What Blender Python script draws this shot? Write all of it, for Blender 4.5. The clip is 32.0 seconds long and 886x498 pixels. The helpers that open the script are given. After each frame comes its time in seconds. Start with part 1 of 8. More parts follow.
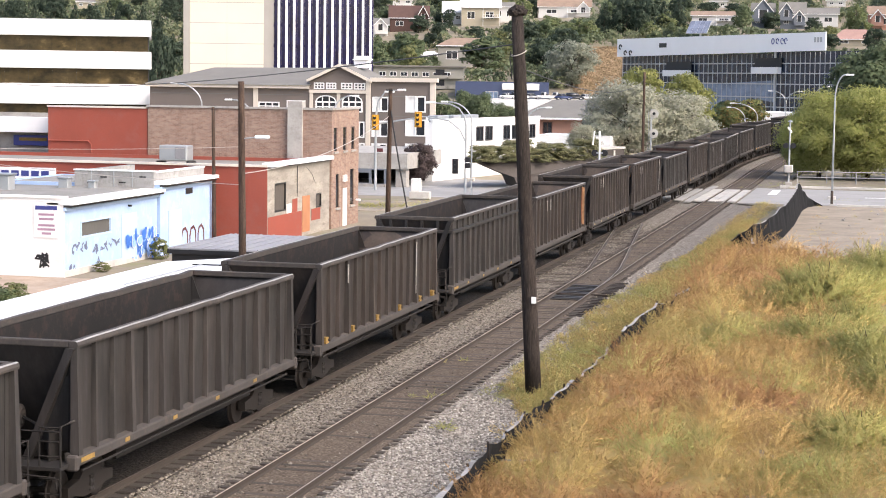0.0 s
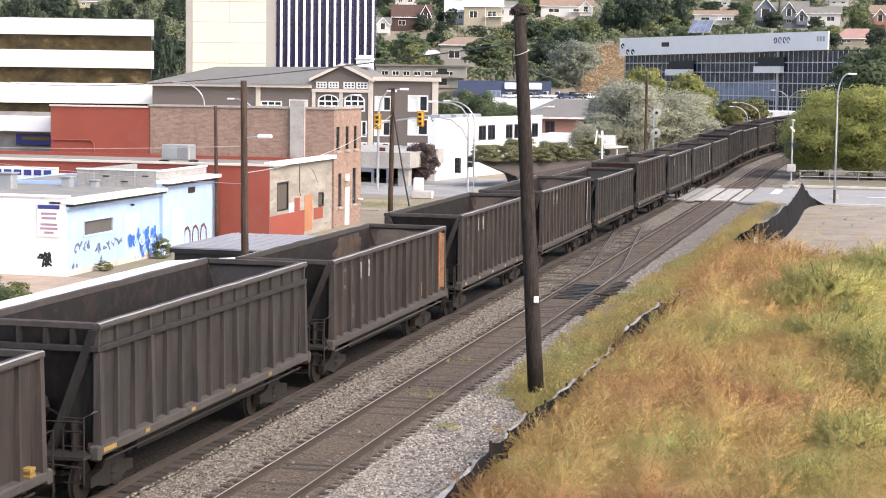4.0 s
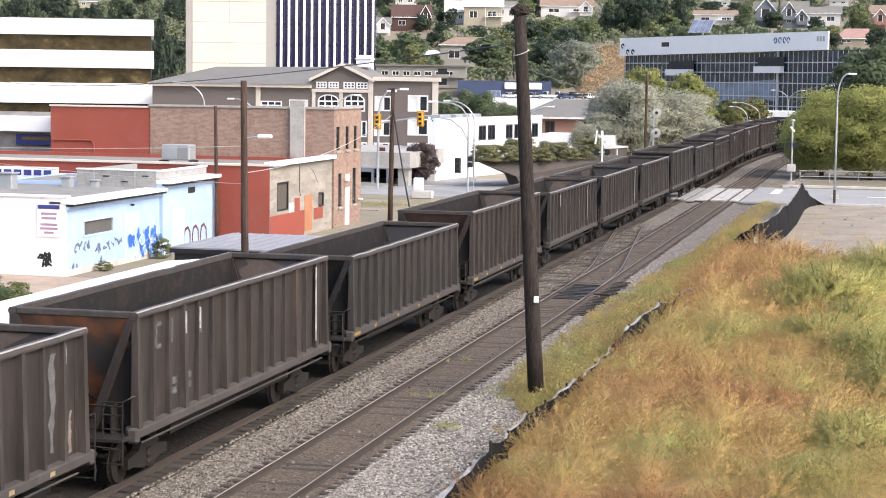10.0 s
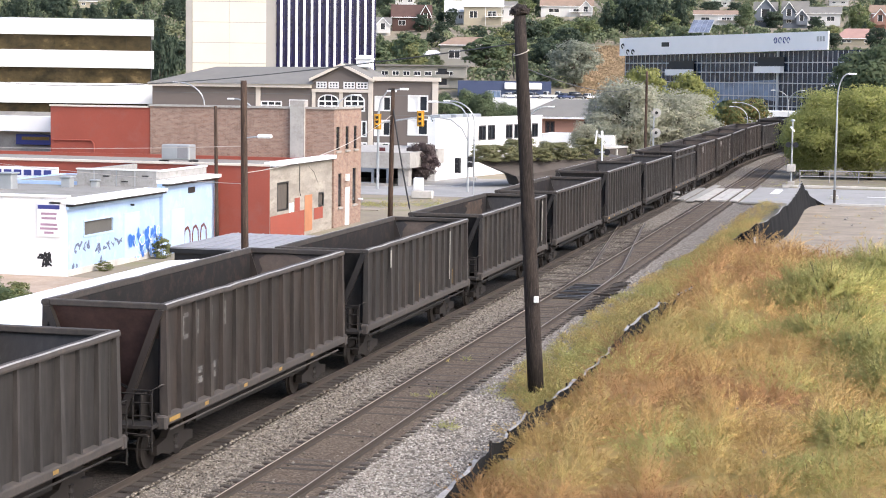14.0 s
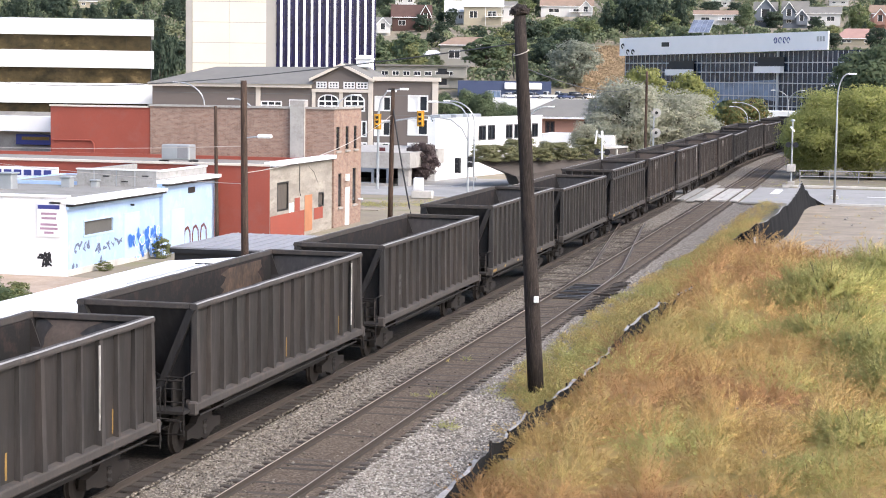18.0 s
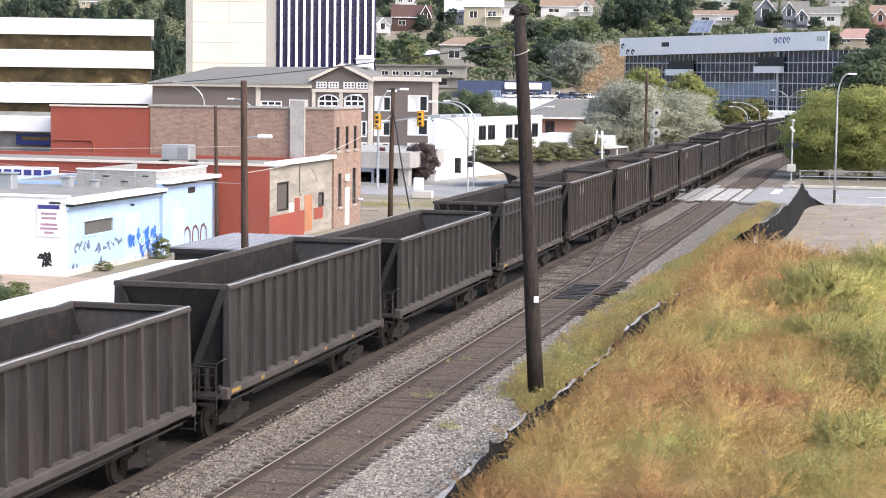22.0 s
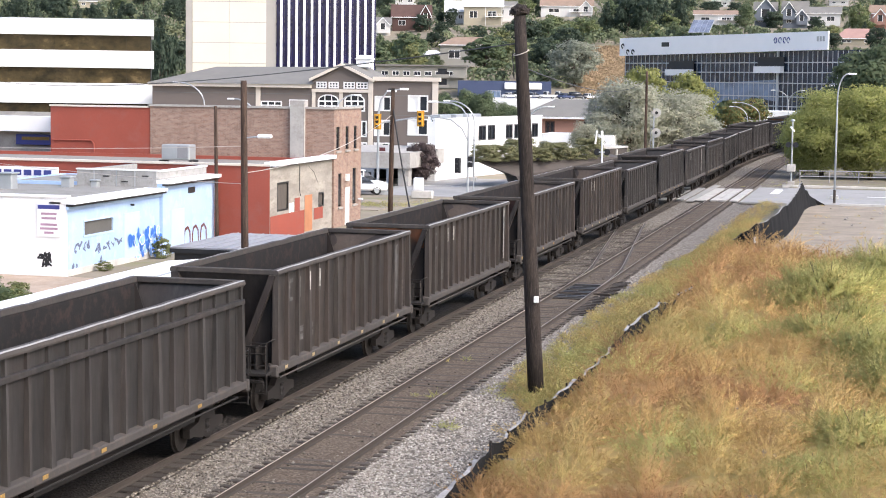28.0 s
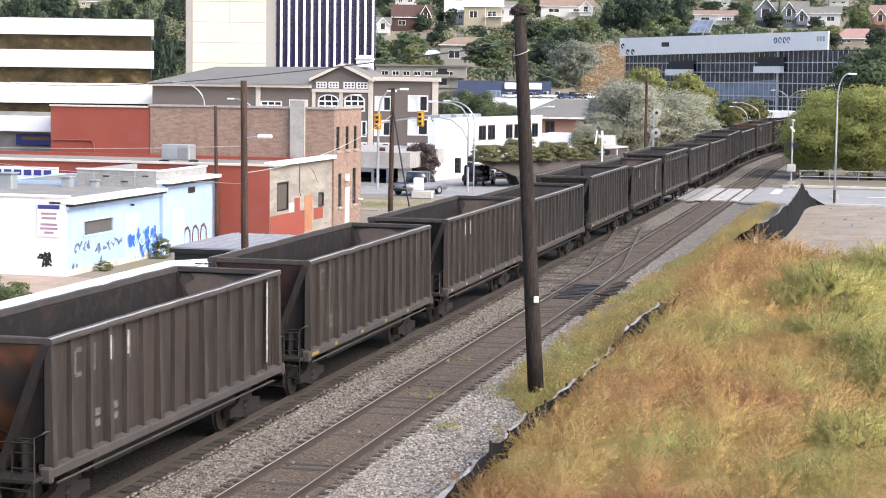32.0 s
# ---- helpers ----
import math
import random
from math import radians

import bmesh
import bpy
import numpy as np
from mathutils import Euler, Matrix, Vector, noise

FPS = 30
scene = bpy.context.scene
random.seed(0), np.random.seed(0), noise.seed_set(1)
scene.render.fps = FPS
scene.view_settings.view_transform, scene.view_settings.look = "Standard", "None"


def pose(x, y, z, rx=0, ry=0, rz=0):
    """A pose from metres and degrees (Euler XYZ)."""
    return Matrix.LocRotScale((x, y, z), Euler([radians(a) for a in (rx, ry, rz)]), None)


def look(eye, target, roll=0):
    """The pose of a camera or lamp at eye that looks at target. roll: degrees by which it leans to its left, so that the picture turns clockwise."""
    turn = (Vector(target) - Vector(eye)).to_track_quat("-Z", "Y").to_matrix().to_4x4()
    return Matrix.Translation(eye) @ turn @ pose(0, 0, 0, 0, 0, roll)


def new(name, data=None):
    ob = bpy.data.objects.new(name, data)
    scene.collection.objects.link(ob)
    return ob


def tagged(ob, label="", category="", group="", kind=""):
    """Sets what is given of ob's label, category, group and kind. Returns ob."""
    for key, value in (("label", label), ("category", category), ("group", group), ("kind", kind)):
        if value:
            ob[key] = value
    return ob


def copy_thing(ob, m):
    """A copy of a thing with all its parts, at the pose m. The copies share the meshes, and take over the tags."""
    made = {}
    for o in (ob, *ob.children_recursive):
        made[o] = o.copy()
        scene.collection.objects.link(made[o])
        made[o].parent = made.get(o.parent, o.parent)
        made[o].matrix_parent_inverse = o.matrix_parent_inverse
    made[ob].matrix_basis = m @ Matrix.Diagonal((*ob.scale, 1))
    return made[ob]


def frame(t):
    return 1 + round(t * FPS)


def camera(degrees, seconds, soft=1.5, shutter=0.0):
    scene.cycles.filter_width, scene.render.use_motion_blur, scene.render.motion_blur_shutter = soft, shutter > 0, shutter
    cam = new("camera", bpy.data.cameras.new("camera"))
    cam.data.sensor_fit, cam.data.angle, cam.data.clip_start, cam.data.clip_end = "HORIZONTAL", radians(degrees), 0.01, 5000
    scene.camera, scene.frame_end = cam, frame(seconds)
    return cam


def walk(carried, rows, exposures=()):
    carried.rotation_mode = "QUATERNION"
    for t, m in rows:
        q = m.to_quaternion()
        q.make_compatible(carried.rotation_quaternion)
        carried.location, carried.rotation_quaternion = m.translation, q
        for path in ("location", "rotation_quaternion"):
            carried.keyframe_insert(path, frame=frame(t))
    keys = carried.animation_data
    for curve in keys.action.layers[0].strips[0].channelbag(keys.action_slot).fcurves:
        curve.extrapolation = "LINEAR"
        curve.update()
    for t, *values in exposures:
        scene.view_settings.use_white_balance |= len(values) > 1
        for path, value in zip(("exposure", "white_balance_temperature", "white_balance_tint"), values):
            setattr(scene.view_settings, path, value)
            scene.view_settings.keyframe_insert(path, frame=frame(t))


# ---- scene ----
cam = camera(26.92, 32.0, soft=1.0)
EYE = (17.164, 0.0, 8.982)
AIM = (-6.455, 96.736, -0.202)


def aim(dx=0.0, dz=0.0):
    """The view, turned by a few hundredths of a degree."""
    return look(EYE, AIM, 0.772) @ pose(0, 0, 0, dz, dx, 0)


walk(cam, [(0.0, aim(-0.075, 0.025)), (0.5, aim(-0.055, 0.025)), (1.0, aim()), (7.0, aim()), (7.5, aim(-0.02)), (8.0, aim()),
           (12.5, aim()), (13.0, aim(-0.02)), (13.5, aim(-0.02)), (14.0, aim()), (24.5, aim()), (25.0, aim(-0.02)), (25.5, aim(-0.02)),
           (26.5, aim()), (32.0, aim())],
     [(0.0, 1.2, 6680, 13), (3.0, 1.2, 6620, 13), (8.0, 1.2, 6480, 12.5), (13.0, 1.2, 6340, 12), (19.0, 1.2, 6260, 12), (32.0, 1.2, 6290, 12)])

# ---- light ----
world = bpy.data.worlds.new("sky")
scene.world = world
world.use_nodes = True
wn = world.node_tree.nodes
sky = wn.new("ShaderNodeTexSky")
sky.sky_type, sky.sun_disc = "NISHITA", False
sky.sun_elevation, sky.sun_rotation = radians(42), radians(113)
sky.air_density, sky.dust_density, sky.ozone_density = 1.0, 4.0, 1.0
world.node_tree.links.new(sky.outputs[0], wn["Background"].inputs[0])
wn["Background"].inputs[1].default_value = 0.15
sun_data = bpy.data.lights.new("sun", "SUN")
sun_data.energy, sun_data.angle, sun_data.color = 1.05, radians(30), (1.0, 0.985, 0.97)
sun = new("sun", sun_data)
sun.matrix_world = look((102, -44, 101), (0, 0, 0))
scene.view_settings.exposure = 1.2

# ---- materials ----


class Nodes:
    """A small node builder for one material."""

    def __init__(self, name):
        self.m = bpy.data.materials.new(name)
        self.m.use_nodes = True
        self.t = self.m.node_tree
        self.b = self.t.nodes["Principled BSDF"]
        self.c = None

    def n(self, kind, **kw):
        node = self.t.nodes.new(kind)
        for k, v in kw.items():
            node.inputs[k.replace("_", " ")].default_value = v
        return node

    def link(self, a, b):
        self.t.links.new(a, b)

    def coords(self, world_space=False):
        if world_space:
            return self.n("ShaderNodeNewGeometry").outputs["Position"]
        return self.n("ShaderNodeTexCoord").outputs["Object"]

    def stretch(self, v, s):
        m = self.n("ShaderNodeMapping")
        m.inputs["Scale"].default_value = s
        self.link(v, m.inputs["Vector"])
        return m.outputs[0]

    def noise(self, v, scale, detail=4.0, rough=0.6):
        t = self.n("ShaderNodeTexNoise", Scale=scale, Detail=detail, Roughness=rough)
        self.link(v, t.inputs["Vector"])
        return t.outputs["Fac"]

    def ramp(self, fac, stops):
        r = self.n("ShaderNodeValToRGB")
        while len(r.color_ramp.elements) < len(stops):
            r.color_ramp.elements.new(0.5)
        for e, (p, c) in zip(r.color_ramp.elements, stops):
            e.position = p
            e.color = (*c, 1) if len(c) == 3 else c
        self.link(fac, r.inputs[0])
        return r.outputs[0]

    def mix(self, fac, a, b, mode="MIX"):
        x = self.t.nodes.new("ShaderNodeMix")
        x.data_type, x.blend_type = "RGBA", mode
        for s, v in ((x.inputs[0], fac), (x.inputs[6], a), (x.inputs[7], b)):
            if isinstance(v, (int, float)):
                s.default_value = v
            elif isinstance(v, tuple):
                s.default_value = (*v, 1)
            else:
                self.link(v, s)
        return x.outputs[2]

    def bump(self, h, strength, dist=0.02):
        b = self.n("ShaderNodeBump", Strength=strength, Distance=dist)
        self.link(h, b.inputs["Height"])
        self.link(b.outputs[0], self.b.inputs["Normal"])

    def done(self, col, rough=0.8, metal=0.0, spec=0.4):
        if isinstance(col, tuple):
            self.b.inputs["Base Color"].default_value = (*col, 1)
        else:
            self.link(col, self.b.inputs["Base Color"])
        if isinstance(rough, (int, float)):
            self.b.inputs["Roughness"].default_value = rough
        else:
            self.link(rough, self.b.inputs["Roughness"])
        self.b.inputs["Metallic"].default_value = metal
        self.b.inputs["Specular IOR Level"].default_value = spec
        return self.m


def shade(c, k):
    return tuple(min(1.0, v * k) for v in c)


def surface(name, col, var=0.25, scale=1.5, fine=18.0, rough=0.8, bump=0.15, dist=0.01, metal=0.0, stain=None, world_space=True, stretch=(1, 1, 1), spec=0.4):
    """Paint, plaster, concrete and the like: two scales of variation, stains and a fine relief."""
    k = Nodes(name)
    v = k.stretch(k.coords(world_space), stretch)
    big, small = k.noise(v, scale), k.noise(v, fine)
    c = k.ramp(big, [(0.25, shade(col, 1 - var)), (0.75, shade(col, 1 + var * 0.6))])
    c = k.mix(k.ramp(small, [(0.3, (0, 0, 0)), (0.7, (1, 1, 1))]), k.mix(1.0, c, shade((1, 1, 1), 1 - var * 0.5), "MULTIPLY"), c)
    if stain:
        s = k.noise(v, scale * 2.7, 6.0, 0.7)
        c = k.mix(k.ramp(s, [(0.5, (0, 0, 0)), (0.68, (1, 1, 1))]), c, stain)
    k.bump(small, bump, dist)
    r = k.ramp(big, [(0.2, (rough - 0.08,) * 3), (0.8, (min(1, rough + 0.08),) * 3)])
    return k.done(c, r, metal, spec)


def random_surface(name, cols, rough=0.85, fine=20.0, bump=0.3, dist=0.01, stretch=(1, 1, 1)):
    """A surface whose colour differs from piece to piece."""
    k = Nodes(name)
    o = k.n("ShaderNodeObjectInfo").outputs["Random"]
    v = k.stretch(k.coords(), stretch)
    n = len(cols)
    c = k.ramp(o, [((i + 0.5) / n, q) for i, q in enumerate(cols)])
    f = k.noise(v, fine, 5)
    c = k.mix(k.ramp(f, [(0.3, (0.6, 0.6, 0.6)), (0.7, (0, 0, 0))]), c, shade(cols[0], 0.5))
    k.bump(f, bump, dist)
    return k.done(c, rough)


def island_surface(name, cols, rough=0.85, patch=None, patch_scale=0.15, spec=0.2, through_light=0.3):
    """For stuff of many pieces: colour by piece, and by large patches."""
    k = Nodes(name)
    g = k.n("ShaderNodeNewGeometry")
    n = len(cols)
    c = k.ramp(g.outputs["Random Per Island"], [((i + 0.5) / n, q) for i, q in enumerate(cols)])
    if patch:
        f = k.noise(g.outputs["Position"], patch_scale, 3.0, 0.55)
        m = len(patch)
        pc = k.ramp(f, [(0.3 + 0.4 * i / (m - 1), q) for i, q in enumerate(patch)])
        c = k.mix(0.75, c, pc)
    m = k.done(c, rough, 0.0, spec)
    # thin leaves let part of the light through
    tr = k.n("ShaderNodeBsdfTranslucent")
    k.link(c, tr.inputs["Color"])
    mx = k.n("ShaderNodeMixShader")
    mx.inputs[0].default_value = through_light
    out = k.t.nodes["Material Output"]
    k.link(k.b.outputs[0], mx.inputs[1])
    k.link(tr.outputs[0], mx.inputs[2])
    k.link(mx.outputs[0], out.inputs["Surface"])
    return m


def tinted_surface(name, rough=0.9, through_light=0.45):
    """For plants whose colour goes from plant to plant, kept with the mesh."""
    k = Nodes(name)
    a = k.n("ShaderNodeAttribute")
    a.attribute_name = "tint"
    f = k.noise(k.coords(True), 9.0, 3)
    c = k.mix(k.ramp(f, [(0.3, (0.25, 0.25, 0.25)), (0.7, (0, 0, 0))]), a.outputs["Color"], k.mix(1.0, a.outputs["Color"], (0.6, 0.6, 0.55), "MULTIPLY"))
    m = k.done(c, rough, 0.0, 0.15)
    tr = k.n("ShaderNodeBsdfTranslucent")
    k.link(c, tr.inputs["Color"])
    mx = k.n("ShaderNodeMixShader")
    mx.inputs[0].default_value = through_light
    k.link(k.b.outputs[0], mx.inputs[1])
    k.link(tr.outputs[0], mx.inputs[2])
    k.link(mx.outputs[0], k.t.nodes["Material Output"].inputs["Surface"])
    return m


def glass_mat(name, col, rough=0.08, spec=0.8):
    k = Nodes(name)
    f = k.noise(k.coords(True), 0.6, 3)
    c = k.ramp(f, [(0.3, shade(col, 0.5)), (0.7, col)])
    return k.done(c, rough, 0.0, spec)


M = {}


def make_materials():
    M["ground"] = surface("dry_ground", (0.27, 0.23, 0.17), 0.35, 0.08, 3.0, 0.95, 0.4, 0.05, stain=(0.17, 0.17, 0.08))
    M["road"] = surface("asphalt", (0.315, 0.31, 0.30), 0.2, 0.25, 12, 0.9, 0.2, 0.01, stain=(0.245, 0.24, 0.23))
    M["concrete"] = surface("concrete", (0.42, 0.40, 0.37), 0.25, 0.7, 9, 0.9, 0.2, 0.01, stain=(0.28, 0.26, 0.24))
    M["pale_concrete"] = surface("pale_concrete", (0.55, 0.53, 0.49), 0.15, 0.7, 9, 0.85, 0.15, 0.01, stain=(0.42, 0.4, 0.37))
    M["yard_dirt"] = surface("pale_sandy_dirt", (0.42, 0.33, 0.255), 0.3, 0.5, 5, 0.95, 0.4, 0.04, stain=(0.30, 0.225, 0.165))
    M["panel"] = surface("worn_pale_crossing_panel", (0.47, 0.455, 0.43), 0.3, 0.7, 6, 0.85, 0.15, 0.01, stain=(0.30, 0.285, 0.265))
    M["dirt"] = surface("pale_dirt", (0.32, 0.27, 0.21), 0.42, 0.4, 5, 0.95, 0.4, 0.04, stain=(0.24, 0.2, 0.145))
    # crushed stone
    k = Nodes("ballast")
    v = k.coords(True)
    vo = k.n("ShaderNodeTexVoronoi", Scale=11.0)
    k.link(v, vo.inputs["Vector"])
    c = k.ramp(vo.outputs["Color"], [(0.15, (0.04, 0.034, 0.028)), (0.5, (0.135, 0.117, 0.096)), (0.85, (0.34, 0.31, 0.265))])
    big = k.noise(v, 0.35, 5)
    c = k.mix(k.ramp(big, [(0.35, (0, 0, 0)), (0.65, (0.55, 0.55, 0.55))]), c, (0.16, 0.135, 0.11))
    k.bump(vo.outputs["Distance"], 0.9, 0.05)
    M["ballast"] = k.done(c, 0.95)
    k = Nodes("track_bed_fines")
    v = k.coords(True)
    vo = k.n("ShaderNodeTexVoronoi", Scale=22.0)
    k.link(v, vo.inputs["Vector"])
    c = k.ramp(vo.outputs["Color"], [(0.1, (0.05, 0.037, 0.026)), (0.6, (0.108, 0.082, 0.058)), (0.95, (0.18, 0.142, 0.105))])
    k.bump(vo.outputs["Distance"], 0.7, 0.03)
    M["fines"] = k.done(c, 0.95)
    # oil-stained stone, with the shade under the train put into its colour
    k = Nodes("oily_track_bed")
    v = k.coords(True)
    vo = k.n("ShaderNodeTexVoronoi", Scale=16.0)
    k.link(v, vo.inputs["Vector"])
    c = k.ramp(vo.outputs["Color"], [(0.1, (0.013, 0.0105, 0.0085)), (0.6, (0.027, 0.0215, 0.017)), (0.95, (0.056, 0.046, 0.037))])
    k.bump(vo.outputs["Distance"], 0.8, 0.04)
    M["oily_shaded_bed"] = k.done(c, 0.9)
    M["tie"] = random_surface("weathered_tie", [(0.045, 0.036, 0.029), (0.075, 0.061, 0.05), (0.10, 0.083, 0.068), (0.06, 0.048, 0.039)], 0.9, 12, 0.5, 0.01, (1, 12, 12))
    M["oily_tie"] = random_surface("dust_covered_tie", [(0.04, 0.032, 0.026), (0.058, 0.047, 0.038), (0.07, 0.058, 0.047), (0.048, 0.039, 0.032)], 0.9, 12, 0.5, 0.01, (1, 12, 12))
    M["rail_rust"] = surface("rusty_rail", (0.058, 0.044, 0.035), 0.3, 1.0, 25, 0.85, 0.2, 0.004)
    M["dull_head"] = surface("dull_brown_rail_head", (0.105, 0.084, 0.068), 0.3, 1.2, 25, 0.6, 0.1, 0.003)
    M["rail_head"] = surface("worn_rail_head", (0.54, 0.46, 0.37), 0.2, 1.5, 30, 0.5, 0.05, 0.002)
    M["turnout_rail"] = surface("dull_turnout_rail", (0.075, 0.06, 0.05), 0.3, 1.0, 25, 0.7, 0.1, 0.004, 0.3)
    M["switch_wood"] = surface("oil_black_tie", (0.035, 0.028, 0.023), 0.4, 2.0, 20, 0.9, 0.3, 0.008)
    M["turnout_head"] = surface("worn_turnout_head", (0.37, 0.32, 0.27), 0.3, 1.2, 25, 0.55, 0.1, 0.003)
    M["wood_pole"] = surface("creosoted_pole", (0.052, 0.042, 0.037), 0.75, 3.0, 20, 0.9, 1.0, 0.04, stain=(0.085, 0.066, 0.056), stretch=(5, 5, 0.4), spec=0.2)
    M["brown_pole"] = surface("weathered_brown_pole", (0.105, 0.07, 0.052), 0.7, 3.0, 20, 0.9, 0.8, 0.04, stain=(0.06, 0.045, 0.038), stretch=(5, 5, 0.4), spec=0.2)
    M["solar"] = glass_mat("pale_solar_cell", (0.30, 0.34, 0.44), 0.25, 0.5)
    # worn edge, coloured pale to paint the highlight along the chord
    M["chord_edge"] = surface("worn_chord_highlight", (0.33, 0.32, 0.31), 0.4, 2.0, 20, 0.6, 0.05, 0.003, world_space=False)
    M["inner_rust"] = surface("pale_worn_lining", (0.085, 0.066, 0.054), 0.4, 2.0, 14, 0.8, 0.1, 0.004, world_space=False, stain=(0.07, 0.05, 0.04))
    M["inner_tan"] = surface("tan_stained_lining", (0.095, 0.064, 0.044), 0.9, 1.6, 7, 0.85, 0.1, 0.004, world_space=False, stain=(0.04, 0.03, 0.026))
    M["tan_rust"] = surface("tan_rust_sheet", (0.40, 0.235, 0.13), 0.45, 1.6, 14, 0.8, 0.1, 0.004, world_space=False, stain=(0.22, 0.12, 0.07))
    M["faded_print"] = surface("faded_purple_print", (0.42, 0.27, 0.36), 0.2, 2.0, 14, 0.7, 0.05, 0.003)
    M["blind"] = surface("grey_brown_blind", (0.11, 0.105, 0.095), 0.2, 0.8, 9, 0.8, 0.05, 0.003)
    M["pale_door"] = surface("pale_blue_door", (0.44, 0.575, 0.765), 0.08, 0.6, 9, 0.75, 0.08, 0.004)
    M["galv"] = surface("galvanised_steel", (0.48, 0.5, 0.51), 0.12, 1.0, 18, 0.45, 0.05, 0.002, 0.6)
    M["white_paint"] = surface("white_paint", (0.82, 0.82, 0.81), 0.07, 0.4, 6, 0.55, 0.06, 0.004, stain=(0.72, 0.71, 0.69))
    M["white_metal"] = surface("white_panel", (0.86, 0.86, 0.86), 0.04, 0.3, 4, 0.45, 0.03, 0.002)
    M["fascia_white"] = surface("bright_white_panel", (0.94, 0.94, 0.95), 0.03, 0.3, 4, 0.4, 0.03, 0.002)
    M["blue_wall"] = surface("pale_blue_stucco", (0.385, 0.52, 0.755), 0.12, 0.5, 14, 0.85, 0.2, 0.008, stain=(0.44, 0.565, 0.765))
    M["red_wall"] = surface("red_painted_block", (0.315, 0.076, 0.05), 0.14, 0.35, 10, 0.75, 0.15, 0.006, stain=(0.285, 0.085, 0.062))
    M["beige_wall"] = surface("stained_stucco", (0.39, 0.355, 0.305), 0.35, 0.9, 8, 0.9, 0.25, 0.01, stain=(0.24, 0.21, 0.178), stretch=(1, 0.45, 1.8))
    M["taupe"] = surface("taupe_stucco", (0.180, 0.151, 0.136), 0.08, 0.3, 10, 0.9, 0.1, 0.006)
    M["cream_trim"] = surface("cream_trim", (0.67, 0.60, 0.52), 0.06, 0.4, 8, 0.8, 0.06, 0.004)
    M["tower_cream"] = surface("cream_precast", (0.70, 0.655, 0.545), 0.05, 0.15, 5, 0.8, 0.08, 0.006)
    M["tower_grey"] = surface("grey_precast", (0.38, 0.36, 0.33), 0.08, 0.2, 5, 0.85, 0.1, 0.006)
    M["roof_gravel"] = surface("gravel_roof", (0.27, 0.26, 0.24), 0.2, 0.4, 10, 0.95, 0.3, 0.02, stain=(0.18, 0.17, 0.155))
    M["roof_sheet"] = surface("weathered_sheet_metal", (0.36, 0.355, 0.34), 0.25, 0.9, 8, 0.7, 0.1, 0.004, stain=(0.24, 0.23, 0.215))
    M["roof_grey"] = surface("grey_shingle", (0.19, 0.183, 0.168), 0.15, 0.5, 12, 0.9, 0.25, 0.015)
    M["roof_brown"] = surface("brown_shingle", (0.10, 0.058, 0.048), 0.2, 0.5, 12, 0.9, 0.25, 0.015)
    M["roof_tan"] = surface("tan_shingle", (0.27, 0.195, 0.145), 0.2, 0.5, 12, 0.9, 0.25, 0.015)
    M["roof_pale"] = surface("pale_metal_roof", (0.62, 0.62, 0.62), 0.08, 0.5, 12, 0.6, 0.1, 0.01)
    M["roof_rose"] = surface("faded_red_shingle", (0.36, 0.225, 0.19), 0.15, 0.5, 12, 0.9, 0.2, 0.015)
    M["house_cream"] = surface("cream_siding", (0.36, 0.325, 0.245), 0.08, 0.4, 8, 0.8, 0.1, 0.006)
    M["house_white"] = surface("white_siding", (0.60, 0.59, 0.57), 0.06, 0.4, 8, 0.75, 0.1, 0.006)
    M["house_brown"] = surface("brown_siding", (0.09, 0.05, 0.041), 0.12, 0.4, 8, 0.85, 0.1, 0.006)
    M["house_grey"] = surface("slate_siding", (0.16, 0.18, 0.21), 0.12, 0.4, 8, 0.8, 0.1, 0.006)
    M["house_pink"] = surface("salmon_siding", (0.42, 0.235, 0.18), 0.1, 0.4, 8, 0.8, 0.1, 0.006)
    M["house_green"] = surface("grey_green_siding", (0.27, 0.262, 0.232), 0.1, 0.4, 8, 0.8, 0.1, 0.006)
    M["navy"] = surface("navy_cladding", (0.055, 0.075, 0.145), 0.1, 0.3, 6, 0.6, 0.08, 0.006)
    M["dark_glass"] = glass_mat("dark_window_glass", (0.03, 0.035, 0.045))
    k = Nodes("bronze_window_glass")
    v = k.coords(True)
    f = k.noise(k.stretch(v, (1, 1, 1.4)), 0.42, 5, 0.65)
    c = k.ramp(f, [(0.35, (0.022, 0.018, 0.011)), (0.55, (0.06, 0.045, 0.022)), (0.72, (0.16, 0.115, 0.055))])
    M["bronze_glass"] = k.done(c, 0.06, 0.0, 0.5)
    M["blue_glass"] = glass_mat("navy_window_glass", (0.022, 0.022, 0.10), 0.06)
    M["office_glass"] = glass_mat("slate_curtain_glass", (0.022, 0.038, 0.07), 0.05, 0.5)
    M["planter"] = surface("brown_planter_concrete", (0.085, 0.073, 0.065), 0.2, 0.8, 9, 0.9, 0.2, 0.01)
    M["sky_glass"] = glass_mat("pale_blue_glass", (0.24, 0.33, 0.48), 0.08)
    M["dark_metal"] = surface("dark_metal", (0.035, 0.034, 0.034), 0.2, 1.0, 14, 0.5, 0.05, 0.003, 0.3)
    M["black"] = surface("black_paint", (0.018, 0.018, 0.02), 0.2, 1.0, 14, 0.6, 0.05, 0.003)
    M["wire"] = surface("weathered_wire", (0.06, 0.06, 0.06), 0.2, 2.0, 14, 0.7)
    M["pale_wire"] = surface("pale_wire", (0.55, 0.5, 0.46), 0.15, 2.0, 14, 0.7)
    M["mullion"] = surface("grey_mullion", (0.52, 0.54, 0.56), 0.1, 1.0, 14, 0.55, 0.03, 0.003, 0.2)
